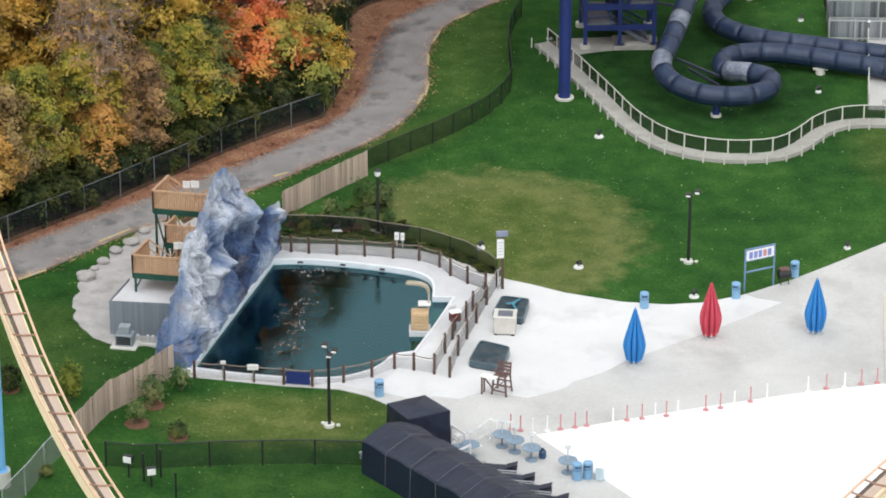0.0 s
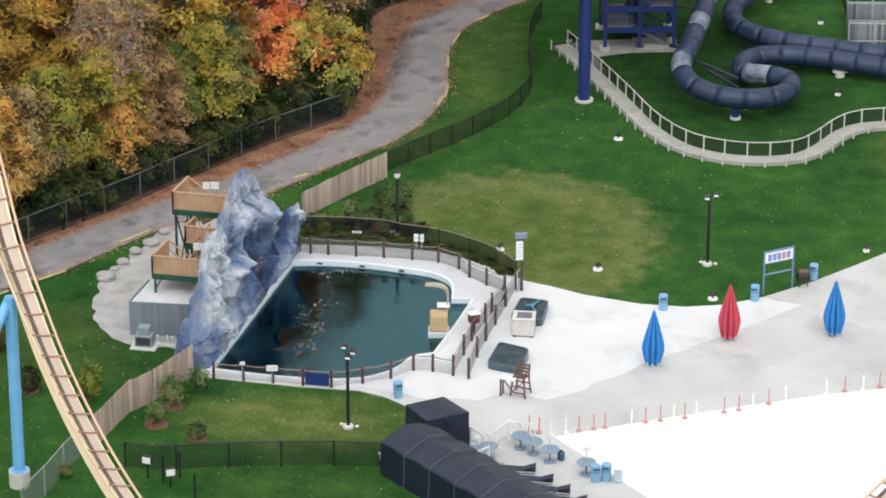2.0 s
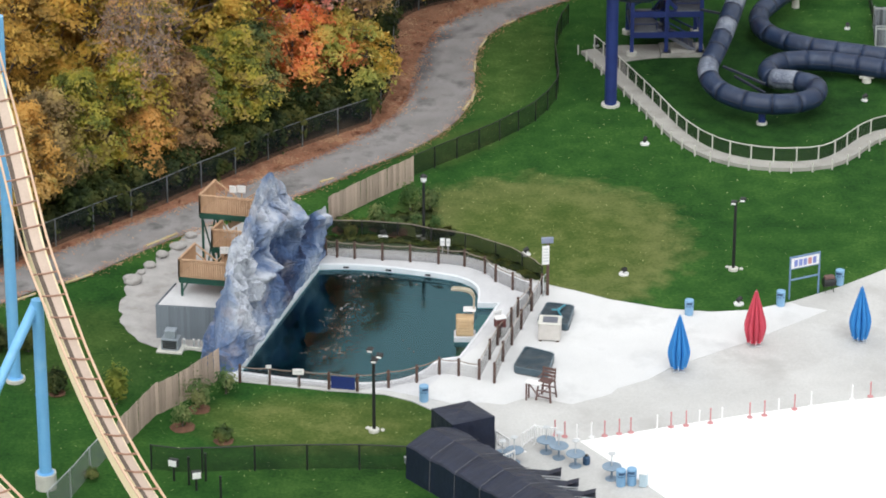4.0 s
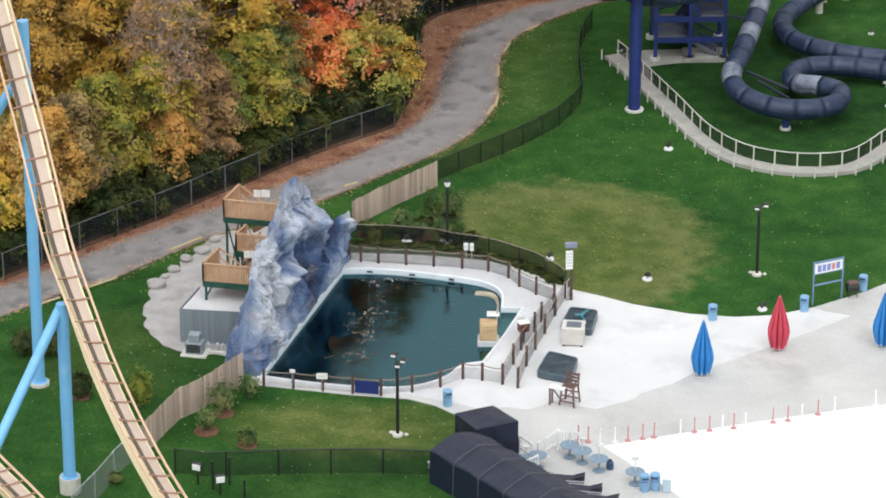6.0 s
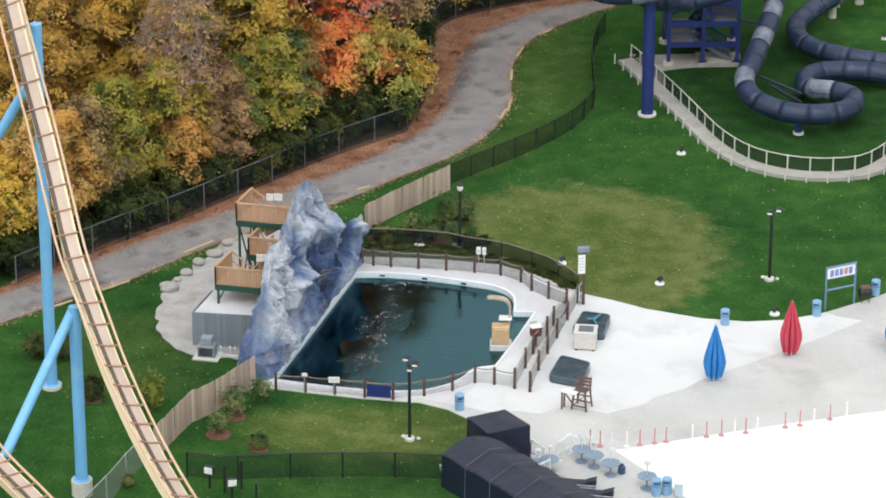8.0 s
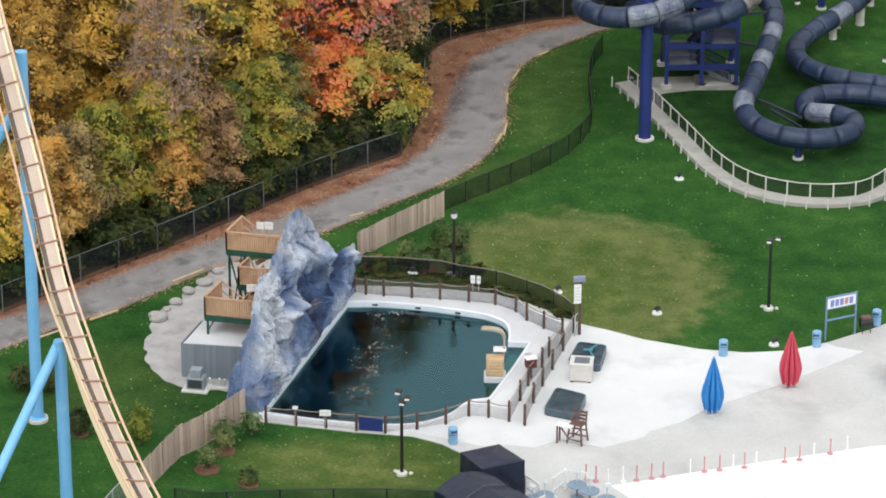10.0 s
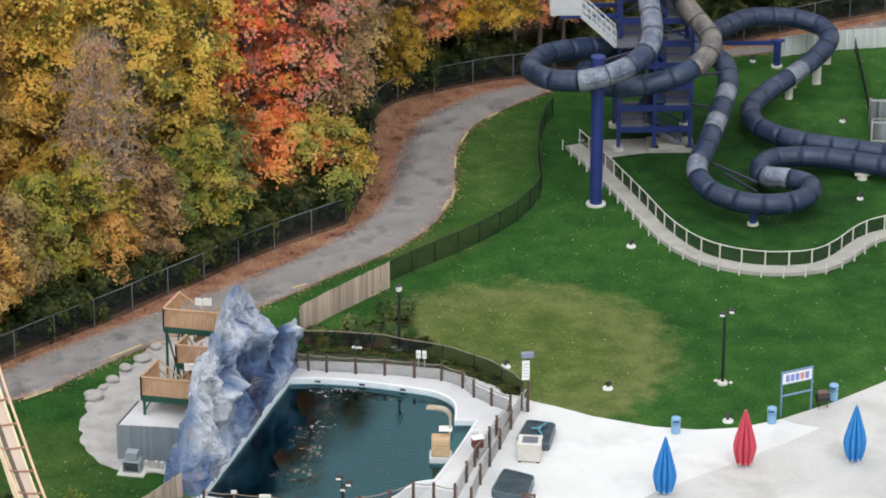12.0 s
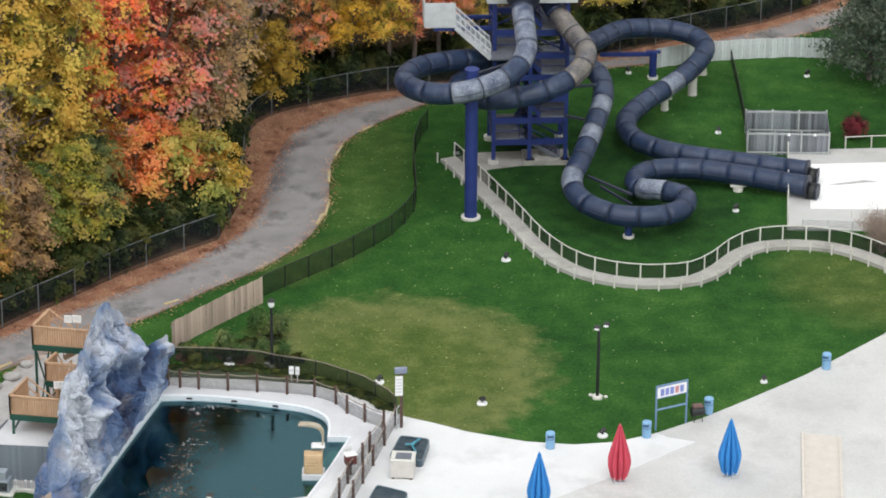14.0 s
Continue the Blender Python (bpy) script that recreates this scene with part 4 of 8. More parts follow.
S1 = [(11.35, 31.82, 12.2), (11.33, 30.11, 11.6), (11.44, 27.88, 10.9), (11.39, 26.22, 10.2), (10.46, 24.59, 9.5), (8.85, 23.39, 9.1), (6.74, 22.91, 8.8), (4.82, 24.06, 8.5), (3.82, 26.68, 8.2), (4.7, 29.49, 8.0), (6.9, 31.75, 7.6), (9.51, 33.83, 7.0), (12.6, 37.3, 5.8), (15.06, 41.32, 4.6), (17.02, 45.61, 3.8), (19.16, 48.9, 3.4), (22.19, 49.98, 3.0), (24.28, 48.99, 2.7), (24.55, 46.8, 2.4), (22.71, 43.46, 1.9), (19.99, 39.88, 1.5), (18.6, 37.01, 1.3), (19.05, 34.07, 1.2), (21.32, 32.06, 1.1), (24.91, 30.86, 1.0), (29.9, 29.37, 0.9)]
S2 = [(13.07, 34.51, 11.0), (13.64, 33.18, 10.4), (14.27, 32.29, 9.8), (14.78, 31.5, 9.4), (15.42, 29.65, 8.9), (14.71, 27.97, 8.2), (12.69, 26.46, 7.6), (10.01, 26.27, 7.1), (8.2, 27.68, 6.7), (7.25, 30.68, 6.3), (8.78, 33.47, 6.0), (11.79, 35.23, 5.6), (14.85, 37.31, 5.2), (16.53, 37.0, 4.8), (16.87, 34.19, 4.3), (16.01, 30.25, 3.5), (15.13, 26.93, 2.9), (14.37, 24.34, 2.35), (14.91, 22.21, 1.9), (16.78, 20.76, 1.6), (19.06, 20.54, 1.5), (21.01, 21.71, 1.42), (21.54, 23.92, 1.36), (20.27, 25.16, 1.3), (18.87, 25.65, 1.25), (18.58, 27.26, 1.2), (19.71, 28.88, 1.15), (22.22, 29.28, 1.1), (25.43, 28.48, 1.0), (29.63, 26.84, 0.9)]
tube_slide("upper_tube_slide", S1, 0.68, 1.75, {1, 2, 3, 5, 6, 33}, "navy tube water slide winding round its tower")
tube_slide("lower_tube_slide", S2, 0.68, 1.75, {20, 22, 25, 33}, "navy tube water slide dropping in a low loop", {1, 2, 3, 4})

tw = Vector((9.67, 32.81))
te = Vector((14.38, 32.99))
tx = (te - tw)
ty = Vector((-tx.y, tx.x)).normalized() * 4.2
M_DULLPLATE = surf("grey_steel_plate", (0.08, 0.09, 0.12), (0.17, 0.18, 0.21), 1.5, 14, 0.6, 0.003)
M_LINKT = mesh_mat("tower_guard_mesh", (0.05, 0.06, 0.12), 0.35)
M_TREAD = surf("dull_grating", (0.05, 0.06, 0.11), (0.11, 0.12, 0.18), 2, 20, 0.6, 0.002)
tower = thing("slide_tower", (0, 0, 0), "navy steel stair tower of the water slides", "tower")
TOP = 11.3
t3 = lambda i, k, z: Vector((*(tw + tx * i + ty * k), z))
for i in (0, 0.5, 1):
    for k in (0, 1):
        part("leg", bar(bmesh.new(), t3(i, k, 0), t3(i, k, TOP), 0.26), M_NAVY, tower)
        part("footing", rod(bmesh.new(), t3(i, k, 0), t3(i, k, 0.3), 0.36, n=14), M_CREAMP, tower, "round concrete footing")
# half landings by turns at either end, with a flight between each and the next
LEVELS = [(0.25, 1), (1.8, 0), (3.3, 1), (4.8, 0), (6.3, 1), (7.8, 0), (9.4, 1), (TOP, 0)]
for n, (z, end) in enumerate(LEVELS[:-1]):
    i0, i1 = (0.64, 1.02) if end else (-0.02, 0.36)
    if n:
        bm = bmesh.new()
        slab(bm, [t3(i, k, 0).to_2d() for i, k in ((i0, -0.02), (i1, -0.02), (i1, 1.02), (i0, 1.02))], z - 0.08, z)
        part("landing", bm, M_DULLPLATE, tower, "grey steel landing plate")
        for k in (0, 1):
            part("beam", bar(bmesh.new(), t3(0, k, z - 0.28), t3(1, k, z - 0.28), 0.16, 0.4), M_NAVY, tower)
        for i in (0, 0.5, 1):
            part("beam", bar(bmesh.new(), t3(i, 0, z - 0.26), t3(i, 1, z - 0.26), 0.14, 0.3), M_NAVY, tower)
        x = 1.02 if end else -0.02
        part("guard_mesh", curtain(bmesh.new(), [t3(x, 0, 0).to_2d(), t3(x, 1, 0).to_2d()], z, z + 1.0), M_LINKT, tower, "dark mesh guard")
        for a, b in (((i0, 0), (i1, 0)), ((x, 0), (x, 1)), ((i0, 1), (i1, 1))):
            for h in (0.5, 1.0):
                part("handrail", rod(bmesh.new(), t3(*a, z + h), t3(*b, z + h), 0.03, n=6), M_NAVY, tower)
    z1 = LEVELS[n + 1][0]
    k = 0.24 if n % 2 == 0 else 0.74
    a0, a1 = (0.64, 0.36) if end else (0.36, 0.64)
    if n == 0:
        a0 = 0.92
    steps = 8
    for j in range(steps):
        f = (j + 0.5) / steps
        part("tread", bar(bmesh.new(), t3(a0 + (a1 - a0) * f, k - 0.17, z + (z1 - z) * f), t3(a0 + (a1 - a0) * f, k + 0.17, z + (z1 - z) * f), 0.24, 0.05), M_TREAD, tower)
    for kk in (k - 0.19, k + 0.19):
        part("string", bar(bmesh.new(), t3(a0, kk, z), t3(a1, kk, z1), 0.08, 0.26), M_DULLPLATE if n == 0 else M_NAVY, tower)
        part("handrail", rod(bmesh.new(), t3(a0, kk, z + 1.0), t3(a1, kk, z1 + 1.0), 0.035, n=6), M_NAVY, tower)
        for j in range(4):
            a = t3(a0 + (a1 - a0) * j / 3, kk, z + (z1 - z) * j / 3)
            part("baluster", rod(bmesh.new(), a, a + Vector((0, 0, 1.0)), 0.025, n=6), M_NAVY, tower)
for z0, z1 in ((0.3, 1.5), (1.9, 3.0), (3.4, 4.5), (4.9, 6.0), (6.4, 7.5), (7.9, 9.1), (9.5, 11.0)):
    part("brace", bar(bmesh.new(), t3(0, 1, z0), t3(0.5, 1, z1), 0.1), M_NAVY, tower)
    part("brace", bar(bmesh.new(), t3(1, 1, z0), t3(0.5, 1, z1), 0.1), M_NAVY, tower)
bm = bmesh.new()
slab(bm, [t3(i, k, 0).to_2d() for i, k in ((-0.12, -0.12), (1.12, -0.12), (1.12, 1.1), (-0.12, 1.1))], TOP, TOP + 0.16)
part("platform", bm, M_GREYMETAL, tower, "pale steel platform")
col = Vector((7.99, 23.85))
ring = thing("slide_column", (*col, 0), "tall round navy column carrying the slide loop", "column")
part("shaft", rod(bmesh.new(), (0, 0, 0.1), (0, 0, 9.95), 0.4, n=24), M_NAVY, ring)
part("cap", rod(bmesh.new(), (0, 0, 9.95), (0, 0, 10.08), 0.46, n=24), M_NAVY, ring)
part("footing", rod(bmesh.new(), (0, 0, 0), (0, 0, 0.14), 0.62, n=24), M_CREAMP, ring, "round concrete footing")

# ---- the curved walk below the slides ----
WALK = [(6.68, 33.29), (7.5, 31.37), (8.71, 28.06), (10.38, 23.49), (11.98, 18.91), (13.6, 16.0), (15.25, 14.48), (17.26, 13.64), (19.31, 13.47), (21.41, 13.97), (22.91, 15.47), (24.51, 17.85), (26.02, 19.05), (28.16, 19.31), (30.22, 18.87), (31.84, 17.75), (33.68, 15.79), (36.08, 13.11)]
line = glide(WALK, 0.8)
bm = bmesh.new()
ribbon(bm, beside(line, -0.6), beside(line, 0.5), -0.1, 0.24)
M_WALK = surf("pale_walk_concrete", (0.31, 0.3, 0.275), (0.45, 0.435, 0.405), 0.6, 12, 0.9, 0.01, stain=(0.24, 0.235, 0.21))
single("curved_walkway", bm, M_WALK, "raised pale concrete walkway curving over the lawn", "path", kind="structure")
fence("walkway_inner_railing", beside(line, -0.52), 0.95, 1.45, 0.05, M_CREAMP, M_LINK, "pale post-and-rail fence with dark mesh along the walkway", base=0.24)

# ---- the roller coaster ----
M_PLATE = surf("dusty_pink_plate", (0.46, 0.35, 0.28), (0.58, 0.46, 0.38), 0.6, 9, 0.6, 0.003)
# brown for the shade painted between the spine's plate and right rail
M_SPINESHADE = surf("dark_brown_spine_shade", (0.07, 0.05, 0.04), (0.15, 0.11, 0.085), 0.8, 9, 0.7, 0.003)
def coaster(name, pts, label, rolls=((0, 0), (1, 0))):
    """Two thin rails over a box spine, banked by rolls (share of the way, degrees)."""
    e = thing(name, (0, 0, 0), label, "roller coaster")
    line = even(glide(pts, 0.4), 0.5)
    frames = []
    for i, p in enumerate(line):
        d = (line[min(i + 1, len(line) - 1)] - line[max(i - 1, 0)]).normalized()
        side = d.cross(Vector((0, 0, 1))).normalized()
        roll = float(np.interp(i / (len(line) - 1), [r[0] for r in rolls], [r[1] for r in rolls]))
        side = Matrix.Rotation(radians(roll), 3, d) @ side
        frames.append((p, d, side, side.cross(d)))

    def along(outline):
        bm, prev = bmesh.new(), None
        for p, d, s, u in frames:
            ring = [bm.verts.new(p + s * x + u * y) for x, y in outline]
            n = len(ring)
            if prev:
                for k in range(n):
                    bm.faces.new((prev[k], prev[(k + 1) % n], ring[(k + 1) % n], ring[k]))
            else:
                bm.faces.new(ring[::-1])
            prev = ring
        bm.faces.new(prev)
        return bm

    part("spine", along([(-0.5, -0.85), (0.4, -0.85), (0.4, -0.16), (0.36, -0.12), (-0.46, -0.12), (-0.5, -0.16)]), M_SPINE, e, "cream steel box spine")
    # added dark strip in place of the shaded gap beside the spine
    part("shade_strip", along([(0.14, -0.119), (0.38, -0.119), (0.38, -0.105), (0.14, -0.105)]), M_SPINESHADE, e, "dark brown strip painting the shade along the spine")
    part("top_plate", along([(-0.38, -0.119), (0.138, -0.119), (0.138, -0.1), (-0.38, -0.1)]), M_PLATE, e, "dusty pink top plate of the spine")
    for k in (-1, 1):
        part("rail", sweep(bmesh.new(), [p + s * 0.7 * k for p, d, s, u in frames], 0.068, 10), M_RAIL, e, "tan tubular rail", smooth=True)
    for p, d, s, u in frames[1::3]:
        bm = bmesh.new()
        for k in (-1, 1):
            bar(bm, p - u * 0.07, p + s * 0.7 * k, 0.065, 0.08)
        part("tie", bm, M_TIE, e)
    return e


TRACK = [(-29.36, -12.58, 26.5), (-27.61, -17.67, 23.2), (-26.54, -19.96, 20.4), (-25.57, -21.71, 17.6), (-24.61, -24.11, 15.2), (-23.53, -27.14, 13.0), (-22.2, -30.17, 11.2), (-20.68, -33.72, 9.6), (-19.0, -37.67, 8.4), (-17.05, -41.9, 7.4), (-14.59, -47.1, 6.8), (-11.76, -52.91, 6.5)]
coaster("roller_coaster_track", TRACK, "orange and cream roller coaster track diving over the lawn", ((0, 30), (0.16, 27), (0.375, 10), (0.56, -17), (1, -17)))
coaster("lower_coaster_track", [(-31.79, -27.8, 5.0), (-28.83, -31.63, 5.0), (-26.52, -35.65, 5.0), (-24.33, -39.21, 5.0), (-21.16, -44.6, 5.0)], "orange and cream coaster track low over the lawn")
coaster("return_coaster_track", [(28.5, -30.42, 6.0), (24.32, -36.07, 6.0), (21.6, -40.14, 6.0), (19.27, -43.98, 6.0), (16.37, -49.18, 6.0)], "orange coaster track beside the wave pool")


def support(base, top, foot=0.2, label="sky-blue tubular steel coaster support"):
    e = thing("coaster_support", (*base, 0), label, "support column", "coaster supports")
    h = Vector(top) - Vector((*base, 0))
    part("footing", rod(bmesh.new(), (0, 0, 0), (0, 0, foot), 0.56, n=20), M_CREAMP, e, "round concrete footing")
    part("base_plate", rod(bmesh.new(), (0, 0, foot), (0, 0, foot + 0.05), 0.46, n=20), M_BLUECOL, e)
    part("shaft", rod(bmesh.new(), (0, 0, foot), h, 0.32, n=20), M_BLUECOL, e, smooth=False)
    part("collar", rod(bmesh.new(), h * 0.5 - Vector((0, 0, 0.08)), h * 0.5 + Vector((0, 0, 0.08)), 0.34, n=20), M_BLUECOL, e)
    return e


b1, b2 = (-23.21, -29.73), (-26.38, -17.23)
support((21.82, -40.93), (*(19.74, -42.33), 5.4))
support(b1, (*(-23.3, -28.93), 10.6), 0.9)
support(b2, (*(-26.35, -16.81), 21.6))
bm = bmesh.new()
rod(bm, (*(-23.41, -28.85), 10.3), (*(-26.49, -34.33), 4.6), 0.27, n=18)
single("coaster_strut", bm, M_BLUECOL, "sloping sky-blue steel strut between two tracks", "strut")
bm = bmesh.new()
rod(bm, (*(-26.57, -17.98), 18.8), (*(-30.41, -18.05), 12.5), 0.27, n=18)
single("coaster_strut", bm, M_BLUECOL, "sloping sky-blue steel strut under the high track", "strut")

# ---- trees ----
rng = np.random.default_rng(5)


def leaf_mesh(name, centres, size, mat, up=0.35, out=None):
    """Small three-cornered leaf blades at the given places, turned outwards where out tells the way."""
    n = len(centres)
    nrm = rng.normal(size=(n, 3))
    nrm /= np.linalg.norm(nrm, axis=1)[:, None]
    if out is not None:
        nrm = nrm * 0.32 + out
    nrm[:, 2] += up
    nrm /= np.linalg.norm(nrm, axis=1)[:, None]
    a = np.cross(nrm, rng.normal(size=(n, 3)))
    a /= np.linalg.norm(a, axis=1)[:, None]
    b = np.cross(nrm, a)
    s = (size * rng.uniform(0.65, 1.35, n))[:, None]
    v = np.stack([centres + a * s, centres - a * s * 0.6 + b * s * 0.75, centres - a * s * 0.6 - b * s * 0.75], 1).reshape(-1, 3)
    me = bpy.data.meshes.new(name)
    me.vertices.add(len(v))
    me.vertices.foreach_set("co", v.astype(np.float32).ravel())
    me.loops.add(3 * n)
    me.loops.foreach_set("vertex_index", np.arange(3 * n, dtype=np.int32))
    me.polygons.add(n)
    me.polygons.foreach_set("loop_start", np.arange(0, 3 * n, 3, dtype=np.int32))
    me.update(calc_edges=True)
    me.materials.append(mat)
    return me


def tree_model(high, wide, low, lobes, per, leaves, size, bare=False, loose=1.0):
    """One broad-leaved tree: a forked trunk, limbs to each lobe of the crown, and layered sprays of leaves over the lobes."""
    bm = bmesh.new()
    bend = Vector((rng.uniform(-0.5, 0.5), rng.uniform(-0.5, 0.5), 0))
    stem = [Vector((0, 0, -0.1)), Vector((0, 0, high * 0.3)) + bend * 0.6, Vector((0, 0, high * 0.62)) + bend, Vector((0, 0, high * 0.93)) + bend * 0.5]
    line = glide(stem, high / 12)
    r0 = 0.016 * high
    for i in range(len(line) - 1):
        f0, f1 = 1 - i / len(line), 1 - (i + 1) / len(line)
        rod(bm, line[i], line[i + 1], r0 * f0 + 0.03, r0 * f1 + 0.03, 7)
    cs, outs = [], []
    for k in range(lobes):
        f = (k + 0.5) / lobes
        z = high * (low + (0.97 - low) * f)
        belly = math.sin(math.pi * min(1.0, 0.16 + 0.84 * f) ** 0.85) ** 0.6
        ang = k * 2.4 + rng.uniform(-0.6, 0.6)
        off = wide * belly * rng.uniform(0.35, 0.78)
        centre = np.array([math.cos(ang) * off + bend.x, math.sin(ang) * off + bend.y, z])
        rad = wide * rng.uniform(0.36, 0.56) * (0.62 + 0.38 * belly) * loose
        root = line[min(len(line) - 1, int((low + (0.9 - low) * f) * 0.82 * len(line)))]
        tip = Vector(centre)
        mid = (root + tip) / 2 + Vector((0, 0, -0.12 * (tip - root).length))
        rod(bm, root, mid, r0 * 0.36, r0 * 0.24, 5)
        rod(bm, mid, tip, r0 * 0.24, 0.02, 5)
        for _ in range(per):
            g = rng.normal(size=3)
            g /= np.linalg.norm(g)
            g[2] = abs(g[2]) * 1.1 - 0.42
            p = centre + g * rad * rng.uniform(0.7, 1.12) * np.array([1.0, 1.0, 0.82])
            if bare or rng.random() < 0.25:
                rod(bm, tip, Vector(p), 0.035, 0.01, 4)
            if bare:
                for _ in range(4):
                    rod(bm, Vector(p), Vector(p) + Vector(rng.normal(size=3)) * 0.45 + Vector((0, 0, 0.55)), 0.018, 0.006, 3)
            n = int(leaves * rng.uniform(0.45, 1.55))
            out = np.array([g[0], g[1], 0.0]) / max(0.2, math.hypot(g[0], g[1]))
            u = rng.normal(size=(n, 3)) * np.array([0.29, 0.29, 0.1]) * rng.uniform(0.75, 1.35) * (0.7 + 0.1 * wide)
            # the outer end of a spray hangs lower
            u[:, 2] -= 0.45 * (u[:, 0] * out[0] + u[:, 1] * out[1]) + 0.16 * (u[:, 0] ** 2 + u[:, 1] ** 2)
            cs.append(p + u)
            outs.append(np.tile(out * 0.55 + np.array([0, 0, 0.25]), (n, 1)))
    return mesh_of("trunk", bm, M_PALEBARK if bare else M_BARK), np.concatenate(cs), np.concatenate(outs), size


MODELS = []
for high, wide, low, lobes, per, leaves, size, bare in (
        (15.5, 3.3, 0.2, 30, 14, 42, 0.12, False), (17.5, 3.6, 0.22, 34, 14, 42, 0.12, False), (13.5, 3.1, 0.18, 26, 14, 42, 0.12, False), (16.5, 2.8, 0.25, 30, 13, 40, 0.115, False),
        (9.0, 2.7, 0.2, 18, 14, 42, 0.115, False), (16.0, 2.9, 0.35, 26, 12, 16, 0.1, True), (6.0, 2.2, 0.18, 13, 14, 40, 0.11, False), (15.0, 3.0, 0.36, 24, 12, 34, 0.115, False)):
    trunk, cs, outs, size = tree_model(high, wide, low, lobes, per, leaves, size, bare)
    MODELS.append((trunk, leaf_mesh("crown", cs, size, LEAF["gold"], 0.35, outs), high))
# two ragged young trees whose boughs stand apart
kept = rng.bit_generator.state
for high, wide, lobes in ((6.6, 3.1, 15), (6.0, 3.3, 13)):
    trunk, cs, outs, size = tree_model(high, wide, 0.22, lobes, 10, 44, 0.11, False, 0.62)
    MODELS.append((trunk, leaf_mesh("crown", cs, size, LEAF["gold"], 0.35, outs), high))
rng.bit_generator.state = kept

KIND = {"gold": "golden yellow maple", "amber": "amber-leaved maple", "orange": "bright orange maple", "red": "red-leaved maple", "olive": "olive and yellow broad-leaved tree",
        "brown": "brown-leaved autumn tree", "grey": "half-bare greyish tree", "green": "still green broad-leaved tree", "citron": "yellow-green maple"}


def plant(model, tone, x, y, size, turn):
    trunk, crown, high = MODELS[model]
    e = thing("tree", (x, y, 0), KIND[tone] + " in the autumn woods", "tree", "woodland trees", turn=turn)
    e.scale = (size, size, size)
    a = new("trunk", trunk)
    a.parent = e
    b = new("crown", crown)
    b.parent = e
    b.material_slots[0].link = "OBJECT"
    b.material_slots[0].material = LEAF[tone]


